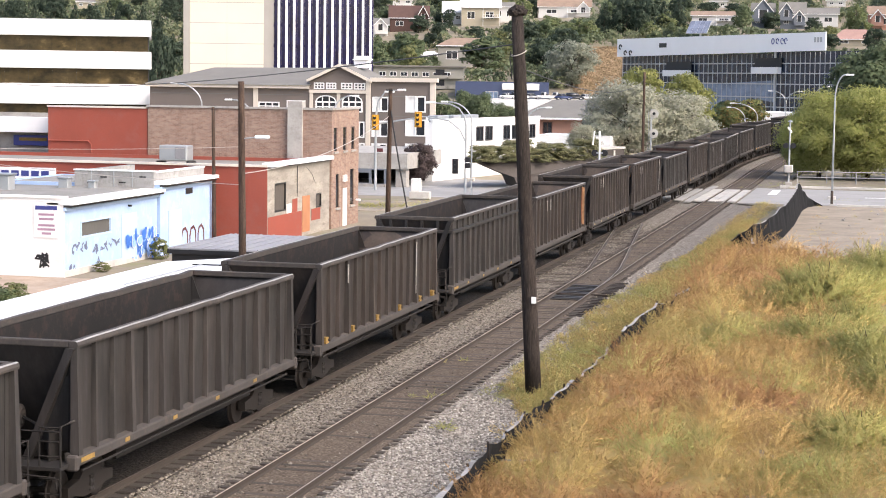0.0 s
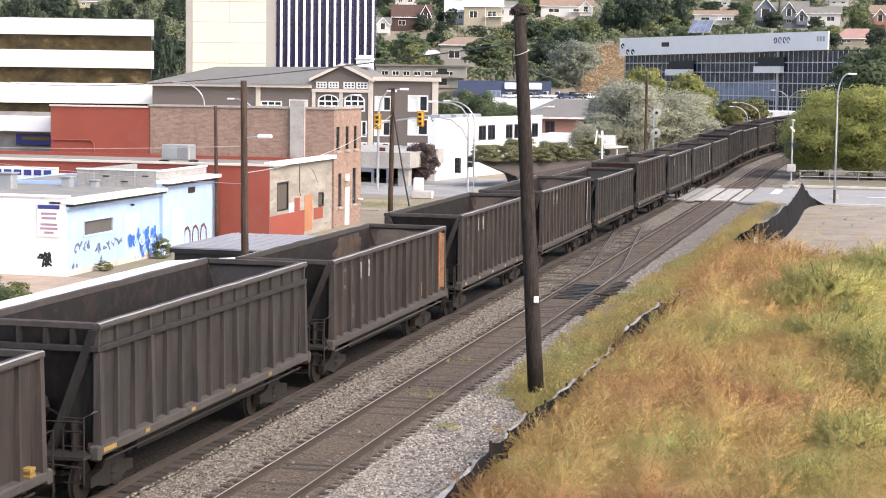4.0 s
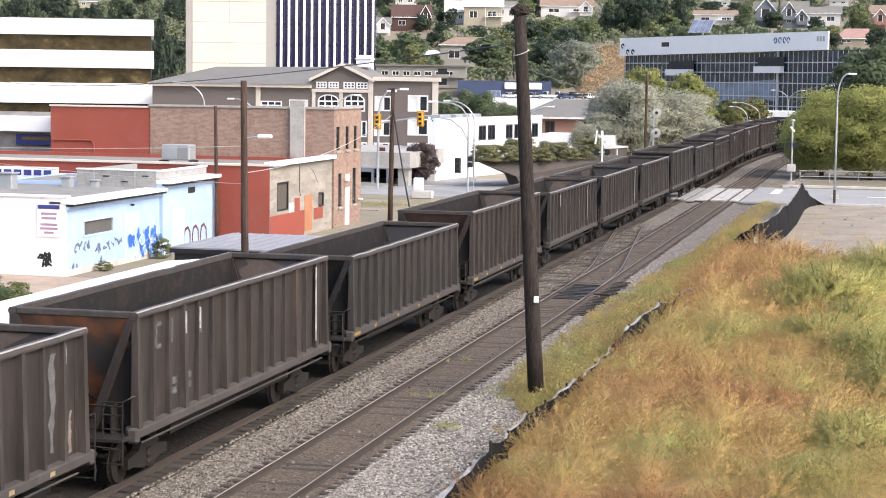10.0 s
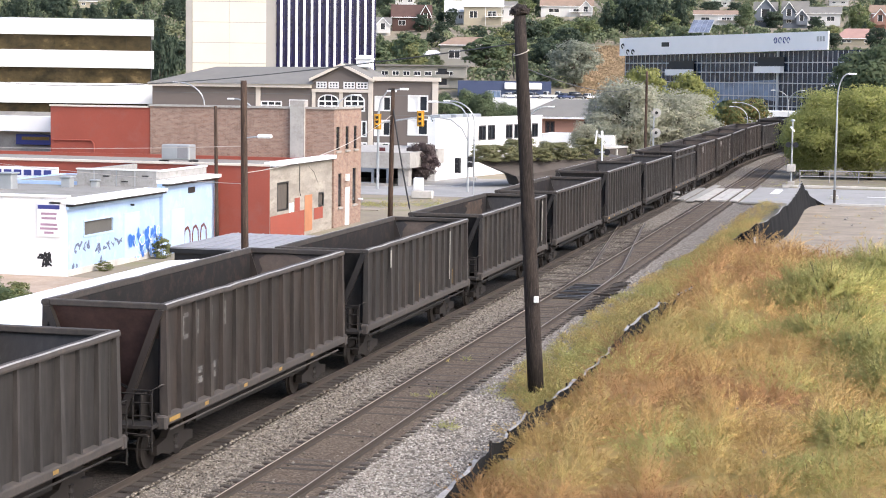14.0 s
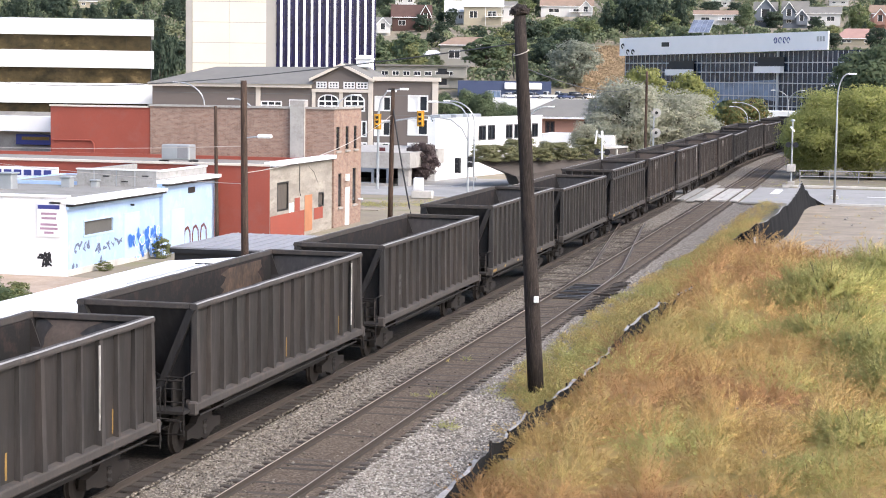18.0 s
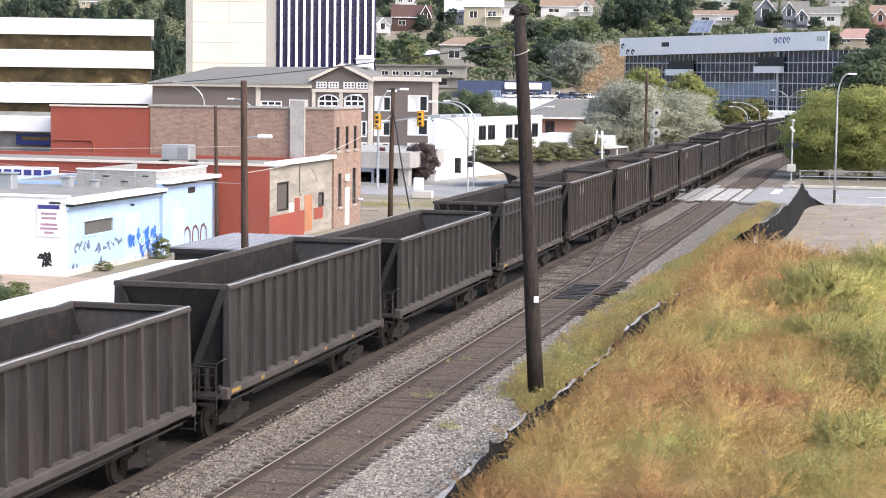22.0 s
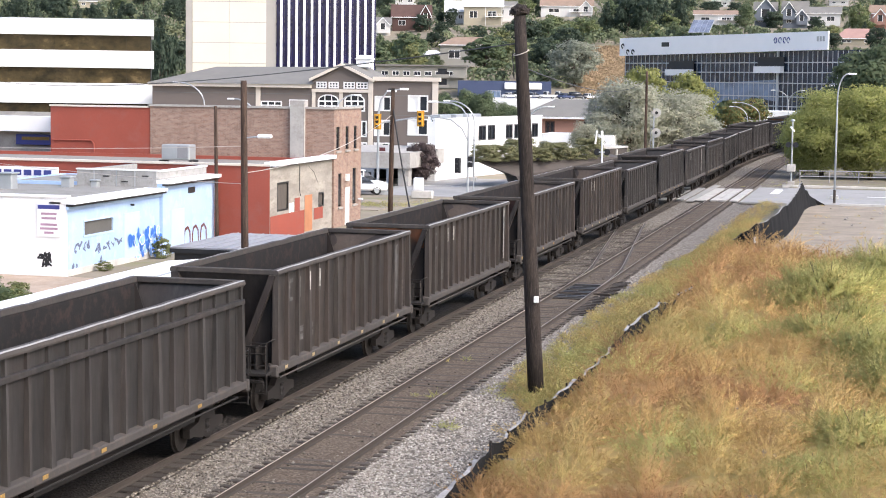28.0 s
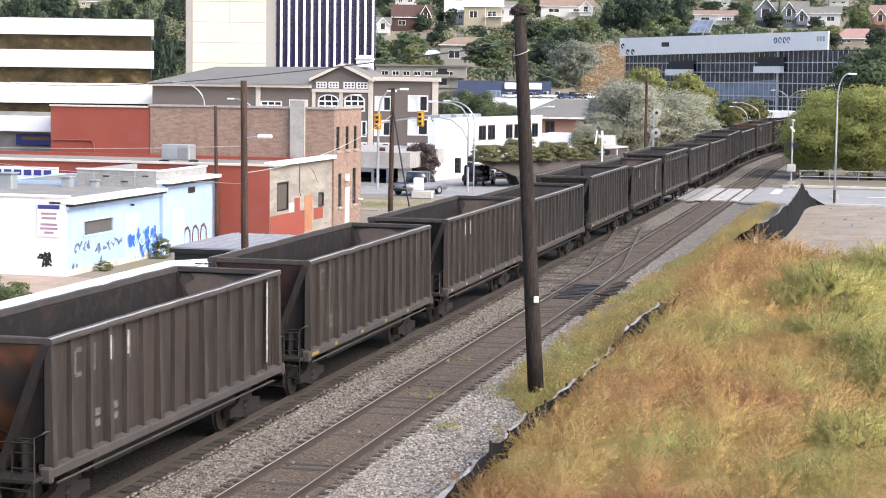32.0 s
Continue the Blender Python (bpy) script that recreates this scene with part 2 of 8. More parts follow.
    M["yellow"] = surface("signal_yellow", (0.62, 0.32, 0.03), 0.12, 2.0, 14, 0.55, 0.05, 0.003)
    M["old_yellow"] = surface("worn_yellow", (0.30, 0.185, 0.05), 0.35, 6.0, 24, 0.7, 0.05, 0.003, world_space=False)
    M["faded_yellow"] = surface("faded_yellow", (0.36, 0.27, 0.14), 0.4, 6.0, 24, 0.7, 0.05, 0.003, world_space=False)
    M["old_white"] = surface("worn_white", (0.46, 0.44, 0.41), 0.5, 5.0, 24, 0.75, 0.05, 0.003, world_space=False)
    M["old_grey"] = surface("faded_grey_paint", (0.12, 0.115, 0.11), 0.4, 7.0, 24, 0.8, 0.05, 0.003, world_space=False)
    M["bare_metal"] = surface("scraped_bare_metal", (0.24, 0.195, 0.165), 0.6, 5.0, 24, 0.75, 0.05, 0.003, world_space=False, stain=(0.12, 0.09, 0.075))
    M["orange_rust"] = surface("orange_rust", (0.30, 0.115, 0.05), 0.5, 2.5, 14, 0.85, 0.15, 0.004, world_space=False, stain=(0.12, 0.07, 0.05))
    k = Nodes("rusted_end_panel")
    v = k.coords()
    f = k.noise(k.stretch(v, (0.7, 1.0, 0.55)), 1.1, 3, 0.5)
    c = k.ramp(f, [(0.38, (0.058, 0.05, 0.045)), (0.5, (0.10, 0.055, 0.035)), (0.62, (0.24, 0.095, 0.045))])
    M["end_orange"] = k.done(c, 0.85)
    M["maroon"] = surface("faded_maroon", (0.082, 0.044, 0.037), 0.4, 2.5, 14, 0.8, 0.1, 0.004, world_space=False)
    M["tarp"] = surface("black_geotextile", (0.017, 0.017, 0.018), 0.4, 1.5, 22, 0.92, 0.3, 0.01, spec=0.1)
    M["hem"] = surface("sunlit_folded_fabric", (0.34, 0.33, 0.32), 0.6, 1.2, 14, 0.85, 0.2, 0.01)
    M["boarded"] = surface("weathered_boarding", (0.115, 0.098, 0.082), 0.3, 1.5, 14, 0.85, 0.15, 0.006, stretch=(1, 4, 0.6))
    M["orange_door"] = surface("faded_orange_door", (0.47, 0.21, 0.105), 0.2, 1.2, 12, 0.75, 0.08, 0.004)
    M["shed_roof"] = surface("grey_metal_roof", (0.33, 0.325, 0.335), 0.15, 0.5, 8, 0.6, 0.06, 0.004, 0.2)
    M["bark"] = surface("bark", (0.10, 0.08, 0.06), 0.35, 2.0, 18, 0.95, 0.6, 0.02, stretch=(2, 2, 0.5))
    # the last three are lit copies of the first three, for the posts
    for i, (c, s, w) in enumerate((((0.0195, 0.0178, 0.017), (0.036, 0.027, 0.0232), 0.5), ((0.0186, 0.0172, 0.0165), (0.0305, 0.0255, 0.023), 0.45),
                                   ((0.0222, 0.0186, 0.0168), (0.041, 0.028, 0.022), 0.55),
                                   ((0.031, 0.0282, 0.0268), (0.046, 0.035, 0.030), 0.5), ((0.0295, 0.027, 0.0258), (0.040, 0.0335, 0.030), 0.45),
                                   ((0.034, 0.0285, 0.0255), (0.052, 0.0365, 0.029), 0.55))):
        k = Nodes(("dusty_car_steel", "charcoal_car_steel", "rusty_car_steel", "lit_post_steel", "lit_charcoal_post", "lit_rusty_post")[i])
        rnd_in = k.n("ShaderNodeObjectInfo").outputs["Random"]
        shift = k.n("ShaderNodeVectorMath")
        shift.operation = "ADD"
        k.link(k.coords(), shift.inputs[0])
        far = k.n("ShaderNodeMath")
        far.operation = "MULTIPLY"
        far.inputs[1].default_value = 61.0
        k.link(rnd_in, far.inputs[0])
        k.link(far.outputs[0], shift.inputs[1])
        v = shift.outputs[0]
        streak = k.noise(k.stretch(v, (2.5, 2.5, 0.35)), 2.2, 5, 0.65)
        grime = k.noise(v, 0.5, 4)
        fine = k.noise(v, 30, 3)
        col = k.ramp(streak, [(0.26, shade(c, 0.5)), (0.48, c), (0.62, shade(c, 1.5)), (0.74, shade(c, 2.3)), (0.84, shade(c, 3.2))])
        dust = k.noise(k.stretch(v, (1.0, 1.0, 0.22)), 1.1, 6, 0.7)
        col = k.mix(k.ramp(dust, [(0.5, (0, 0, 0)), (0.72, (0.55, 0.55, 0.55))]), col, shade(s, 1.3))
        col = k.mix(1.0, col, k.ramp(rnd_in, [(0.0, (0.8, 0.8, 0.8)), (1.0, (1.12, 1.1, 1.08))]), "MULTIPLY")
        col = k.mix(k.ramp(grime, [(0.45, (0, 0, 0)), (0.75, (w, w, w))]), col, s)
        k.bump(fine, 0.12, 0.004)
        M["car%d" % i] = k.done(col, k.ramp(grime, [(0.3, (0.5, 0.5, 0.5)), (0.7, (0.75, 0.75, 0.75))]), 0.0, 0.45)
    M["coal_dust"] = surface("coal_dusted_steel", (0.021, 0.0195, 0.0195), 0.35, 0.8, 20, 0.9, 0.1, 0.004, world_space=False, stain=(0.04, 0.028, 0.024), spec=0.2)
    M["car_under"] = surface("grimy_underframe", (0.019, 0.016, 0.0145), 0.35, 1.5, 20, 0.9, 0.1, 0.004, world_space=False)
    M["sill"] = surface("dusty_sill", (0.058, 0.051, 0.047), 0.3, 1.2, 20, 0.85, 0.1, 0.004, world_space=False, stain=(0.075, 0.06, 0.05))
    M["wheel"] = surface("wheel_steel", (0.025, 0.02, 0.017), 0.3, 2.0, 20, 0.7, 0.1, 0.004, 0.3, world_space=False)
    for nm, title, cols in (
            ("leaf_green", "green_leaves", [(0.14, 0.175, 0.075), (0.175, 0.205, 0.09), (0.12, 0.15, 0.065), (0.21, 0.23, 0.11)]),
            ("leaf_dark", "dark_leaves", [(0.052, 0.076, 0.051), (0.068, 0.092, 0.061), (0.043, 0.064, 0.045), (0.085, 0.11, 0.074)]),
            ("leaf_mid", "mid_green_leaves", [(0.112, 0.15, 0.08), (0.138, 0.175, 0.092), (0.09, 0.122, 0.068), (0.168, 0.195, 0.105)]),
            ("leaf_yellow", "yellow_green_leaves", [(0.25, 0.265, 0.085), (0.32, 0.32, 0.11), (0.20, 0.22, 0.07), (0.29, 0.30, 0.12)]),
            ("leaf_olive", "olive_leaves", [(0.17, 0.19, 0.08), (0.215, 0.225, 0.095), (0.14, 0.16, 0.065), (0.25, 0.25, 0.12)]),
            ("leaf_silver", "silvery_leaves", [(0.38, 0.385, 0.29), (0.43, 0.43, 0.335), (0.34, 0.35, 0.255), (0.47, 0.465, 0.375)]),
            ("leaf_sage", "sage_leaves", [(0.28, 0.305, 0.235), (0.33, 0.35, 0.28), (0.24, 0.265, 0.20), (0.38, 0.39, 0.32)]),
            ("leaf_purple", "purple_leaves", [(0.085, 0.062, 0.064), (0.14, 0.105, 0.102), (0.115, 0.09, 0.08)]),
            ("leaf_orange", "turning_leaves", [(0.17, 0.18, 0.065), (0.25, 0.17, 0.065), (0.13, 0.155, 0.06), (0.15, 0.175, 0.07)]),
            ("leaf_willow", "willow_leaves", [(0.35, 0.37, 0.12), (0.40, 0.405, 0.145), (0.31, 0.335, 0.105), (0.43, 0.425, 0.175)]),
            ("leaf_juniper", "juniper_leaves", [(0.195, 0.205, 0.10), (0.25, 0.25, 0.13), (0.15, 0.16, 0.08), (0.31, 0.28, 0.165)])):
        M[nm] = island_surface(title, cols, 0.75, through_light=0.52 if nm in ("leaf_silver", "leaf_sage", "leaf_willow") else 0.4)


make_materials()

# ---- mesh helpers ----


def thing(name, label, category, m=None, group="", kind=""):
    ob = new(name)
    if m is not None:
        ob.matrix_basis = m
    return tagged(ob, label, category, group, kind)


def part(name, bm, material, parent=None, label="", smooth=False):
    me = bpy.data.meshes.new(name)
    bm.to_mesh(me)
    bm.free()
    for q in (material if isinstance(material, (list, tuple)) else [material]):
        me.materials.append(q)
    if smooth:
        me.polygons.foreach_set("use_smooth", [True] * len(me.polygons))
    ob = new(name, me)
    if parent is not None:
        ob.parent = parent
    if label:
        ob["label"] = label
    return ob


def shared(name, me, m, parent):
    """One more piece on a mesh that exists."""
    ob = new(name, me)
    ob.parent = parent
    ob.matrix_basis = m
    return ob


def box(bm, x0, x1, y0, y1, z0, z1, bevel=0.0, mat=0):
    vs = [bm.verts.new((x, y, z)) for z in (z0, z1) for x, y in ((x0, y0), (x1, y0), (x1, y1), (x0, y1))]
    fs = [bm.faces.new([vs[i] for i in q]) for q in ((3, 2, 1, 0), (4, 5, 6, 7), (0, 1, 5, 4), (1, 2, 6, 5), (2, 3, 7, 6), (3, 0, 4, 7))]
    for q in fs:
        q.material_index = mat
    if bevel:
        es = {e for q in fs for e in q.edges}
        bmesh.ops.bevel(bm, geom=list(es), offset=bevel, segments=1, affect="EDGES")
    return bm


def boxes(*rows, bevel=0.0):
    bm = bmesh.new()
    for r in rows:
        box(bm, *r, bevel=bevel)
    return bm


def prism(bm, pts, axis, a, b, mat=0):
    """A polygon of (u, v) drawn out along an axis from a to b."""
    put = {"x": lambda u, v, w: (w, u, v), "y": lambda u, v, w: (u, w, v), "z": lambda u, v, w: (u, v, w)}[axis]
    n = len(pts)
    lo = [bm.verts.new(put(u, v, a)) for u, v in pts]
    hi = [bm.verts.new(put(u, v, b)) for u, v in pts]
    fs = [bm.faces.new(lo[::-1]), bm.faces.new(hi)] + [bm.faces.new((lo[i], lo[(i + 1) % n], hi[(i + 1) % n], hi[i])) for i in range(n)]
    for q in fs:
        q.material_index = mat
    bmesh.ops.recalc_face_normals(bm, faces=fs)
    return bm


def tube(bm, path, radii, seg=8, caps=True):
    """A round bar along a path of points, with a radius at each."""
    rings, n = [], len(path)
    path = [Vector(q) for q in path]
    if isinstance(radii, (int, float)):
        radii = [radii] * n
    for i, q in enumerate(path):
        d = (path[min(i + 1, n - 1)] - path[max(i - 1, 0)]).normalized()
        s = d.cross(Vector((0, 0, 1)) if abs(d.z) < 0.9 else Vector((0, 1, 0))).normalized()
        u = s.cross(d)
        rings.append([bm.verts.new(q + radii[i] * (math.cos(a) * s + math.sin(a) * u)) for a in (2 * math.pi * j / seg for j in range(seg))])
    fs = []
    for r0, r1 in zip(rings, rings[1:]):
        fs += [bm.faces.new((r0[j], r0[(j + 1) % seg], r1[(j + 1) % seg], r1[j])) for j in range(seg)]
    if caps:
        fs += [bm.faces.new(rings[0][::-1]), bm.faces.new(rings[-1])]
    bmesh.ops.recalc_face_normals(bm, faces=fs)
    return bm


def tubes(*rows, seg=8):
    bm = bmesh.new()
    for path, r in rows:
        tube(bm, path, r, seg)
    return bm


def holed(us, zs, solid, t):
    """A slab in the plane y = 0 .. t on a grid of us and zs; solid(i, j) says which cells are filled, so that openings go right through."""
    bm = bmesh.new()
    vs = {}

    def v(i, j, k):
        if (i, j, k) not in vs:
            vs[(i, j, k)] = bm.verts.new((us[i], t * k, zs[j]))
        return vs[(i, j, k)]
    nu, nz = len(us) - 1, len(zs) - 1
    ok = [[solid(i, j) for j in range(nz)] for i in range(nu)]
    is_solid = lambda i, j: 0 <= i < nu and 0 <= j < nz and ok[i][j]
    for i in range(nu):
        for j in range(nz):
            if not ok[i][j]:
                continue
            bm.faces.new((v(i, j, 0), v(i + 1, j, 0), v(i + 1, j + 1, 0), v(i, j + 1, 0)))
            bm.faces.new((v(i, j + 1, 1), v(i + 1, j + 1, 1), v(i + 1, j, 1), v(i, j, 1)))
            for di, dj, a, b in ((-1, 0, (0, 1), (0, 0)), (1, 0, (1, 0), (1, 1)), (0, -1, (0, 0), (1, 0)), (0, 1, (1, 1), (0, 1))):
                if not is_solid(i + di, j + dj):
                    p, q = (i + a[0], j + a[1]), (i + b[0], j + b[1])
                    bm.faces.new((v(*p, 1), v(*q, 1), v(*q, 0), v(*p, 0)))
    return bm


def wall_bm(u0, u1, z0, z1, t, holes=()):
    """A wall with rectangular openings (u0, u1, z0, z1), front at y = 0."""
    us = sorted({u0, u1, *[h[0] for h in holes], *[h[1] for h in holes]})
    zs = sorted({z0, z1, *[h[2] for h in holes], *[h[3] for h in holes]})

    def solid(i, j):
        u, z = (us[i] + us[i + 1]) / 2, (zs[j] + zs[j + 1]) / 2
        return not any(h[0] < u < h[1] and h[2] < z < h[3] for h in holes)
    return holed(us, zs, solid, t)


def turned(bm, m):
    bmesh.ops.transform(bm, matrix=m, verts=bm.verts)
    return bm


def window(parent, h, m, frame_mat, pane_mat, fw=0.08, nx=1, nz=1, proud=0.03, sill=None, depth=0.12):
    """A window in the opening h = (u0, u1, z0, z1) of a wall whose frame is m: a frame with bars and one pane each."""
    u0, u1, z0, z1 = h
    win = part("window", turned(wall_bm(u0 - 0.02, u1 + 0.02, z0 - 0.02, z1 + 0.02, depth,
                                        [(u0 + fw + (u1 - u0 - fw) * i / nx, u0 + (u1 - u0 - fw) * (i + 1) / nx, z0 + fw + (z1 - z0 - fw) * j / nz, z0 + (z1 - z0 - fw) * (j + 1) / nz)
                                         for i in range(nx) for j in range(nz)]), m @ pose(0, -proud, 0)), frame_mat, parent)
    part("pane", turned(boxes((u0 + 0.01, u1 - 0.01, depth * 0.5, depth * 0.5 + 0.02, z0 + 0.01, z1 - 0.01)), m), pane_mat, win)
    if sill:
        part("sill", turned(boxes((u0 - 0.08, u1 + 0.08, -0.1, 0.06, z0 - 0.14, z0 - 0.03)), m), sill, win)
    return win


# ---- ground ----


def rise(x, y):
    """The hillside behind the town."""
    r = max(0.0, y - 455.0)
    z = 0.118 * r + 3.0 * noise.noise((x * 0.012, y * 0.012, 0.0)) * min(1.0, r / 60.0)
    return max(0.0, z) if y < 1400 else 0.118 * 945


def build_ground():
    bm = bmesh.new()
    xs = [-2500, -1500, -900] + list(range(-600, 0, 30)) + [-4.4, -3.6, 7.5, 8.3] + list(range(30, 601, 30)) + [900, 1500, 2500]
    ys = [-1500, -600, -200, -60, 0, 100, 200, 300, 400, 455] + list(range(480, 1401, 40)) + [2000, 3500]
    grid = [[bm.verts.new((x, y, rise(x, y) - (0.35 if x in (-3.6, 7.5) and y < 400 else 0.02))) for x in xs] for y in ys]
    for r0, r1 in zip(grid, grid[1:]):
        for i in range(len(xs) - 1):
            bm.faces.new((r0[i], r0[i + 1], r1[i + 1], r1[i]))
    ob = part("ground", bm, M["ground"], smooth=True)
    tagged(ob, "dry brown earth with sparse grass, rising into a hillside", "ground", kind="structure")


TRACKS = (0.0, 4.03)
NEAR, FAR = 10.0, 330.0


def bend(y):
    """Beyond the crossing the line curves to the east and climbs a little: offset, height and slope of the track."""
    k = min(max(0.0, y - 190.0), 70.0)
    return 0.001 * k * k + 0.14 * max(0.0, y - 260.0), 0.0095 * max(0.0, y - 175.0), 0.002 * k


STATIONS = [NEAR, 60.0, 110.0] + [150.0 + 6.0 * i for i in range(31)]


def swept(bm, prof, x=0.0):
    """A profile of (u, v) drawn along the line of the tracks."""
    rings = []
    for y in STATIONS:
        dx, dz, _ = bend(y)
        rings.append([bm.verts.new((x + u + dx, y, v + dz)) for u, v in prof])
    n = len(prof)
    for a, b in zip(rings, rings[1:]):
        for j in range(n):
            bm.faces.new((a[j], a[(j + 1) % n], b[(j + 1) % n], b[j]))
    bm.faces.new(rings[0])
    bm.faces.new(rings[-1])
    bmesh.ops.recalc_face_normals(bm, faces=bm.faces)
    return bm


def slab(x0, x1, z0, z1):
    return swept(bmesh.new(), [(x0, z0), (x1, z0), (x1, z1), (x0, z1)])


def build_tracks():
    bed = bmesh.new()
    swept(bed, [(-3.5, -0.25), (-2.6, -0.205), (7.0, -0.205), (7.9, -0.1), (7.9, -2.2), (-3.5, -2.2)])
    tagged(part("track_bed", turned(bed, pose(0, 0, 0.02)), M["ballast"]), "grey crushed-stone ballast under two tracks", "ballast", kind="structure")
    tagged(part("track_fines", slab(3.0, 5.08, -0.3, -0.1478), M["fines"]), "brown cinder fines between the ties", "ballast", kind="structure")
    # both slabs carry oil and painted shade below the cars and between ties
    tagged(part("oily_track_bed", slab(-3.2, 1.32, -0.3, -0.185), M["oily_shaded_bed"]), "oil-stained ballast under the main track, darkened further as train shade", "ballast", kind="structure")
    tagged(part("grimy_bed", slab(-0.68, 0.68, -0.18, -0.136), M["oily_shaded_bed"]), "oily ballast between the main rails, darkened further as train shade", "ballast", kind="structure")
    bm = bmesh.new()
    edge = [(5.3 + 0.25 * noise.noise((0, y * 0.4, 2.0)) + max(0.0, 96 - y) * 0.2, y) for y in range(84, 140, 2)]
    prism(bm, edge + [(7.75, 138), (7.75, 90)], "z", -0.3, -0.172)
    tagged(part("cinder_strip", bm, M["ballast"]), "dirty grey ballast beside the siding", "ballast", kind="structure")
    prof = [(-0.07, 0.0), (0.07, 0.0), (0.07, 0.012), (0.012, 0.03), (0.012, 0.105), (0.036, 0.115), (0.036, 0.142), (-0.036, 0.142), (-0.036, 0.115), (-0.012, 0.105), (-0.012, 0.03), (-0.07, 0.012)]
    tie_me = bpy.data.meshes.new("tie")
    b = boxes((-1.25, 1.25, -0.11, 0.11, -0.1, 0.0), bevel=0.012)
    b.to_mesh(tie_me)
    b.free()
    tie_me.materials.append(M["tie"])
    dark_tie = bpy.data.meshes.new("tie")
    b = boxes((-1.3, 1.3, -0.205, 0.205, -0.1, 0.0), bevel=0.03)
    b.to_mesh(dark_tie)
    b.free()
    dark_tie.materials.append(M["oily_tie"])
    for x, nm in zip(TRACKS, ("main_track", "siding_track")):
        tr = thing(nm, "railway track with worn rails on dark weathered wooden ties", "railway track", pose(x, 0, -0.142), kind="structure")
        for s in (-1, 1):
            bm = bmesh.new()
            swept(bm, [(s * 0.7535 + u, v) for u, v in prof])
            rail = part("rail", bm, M["rail_rust"], tr)
            part("rail_head", slab(s * 0.7535 - 0.012, s * 0.7535 + 0.012, 0.1425, 0.146), M["rail_head"] if x and s < 0 else M["turnout_head"] if x else M["dull_head"], rail, "shiny worn rail head" if x and s < 0 else "dull brown rail head")
        rest = bmesh.new()
        y, i = 30.0, 0
        while y < FAR:
            j = pose(random.uniform(-0.06, 0.06), y, random.uniform(-0.014, 0.004), 0, 0, random.uniform(-2.2, 2.2))
            if y < 150:
                shared("tie", tie_me if x else dark_tie, j, tr)
            else:
                dx, dz, slope = bend(y)
                box(rest, dx - 1.25, dx + 1.25, y - 0.11, y + 0.11, dz - 0.1, dz)
            y += 0.53 + random.uniform(-0.03, 0.03)
            i += 1
        tagged(part("tie_row", rest, M["tie"], tr), kind="stuff")


build_ground()
build_tracks()

# ---- the train ----
PITCH, BODY = 16.18, 13.66
CAR_COUNT = 33
POSTS = 15
SLOPE = 1.05


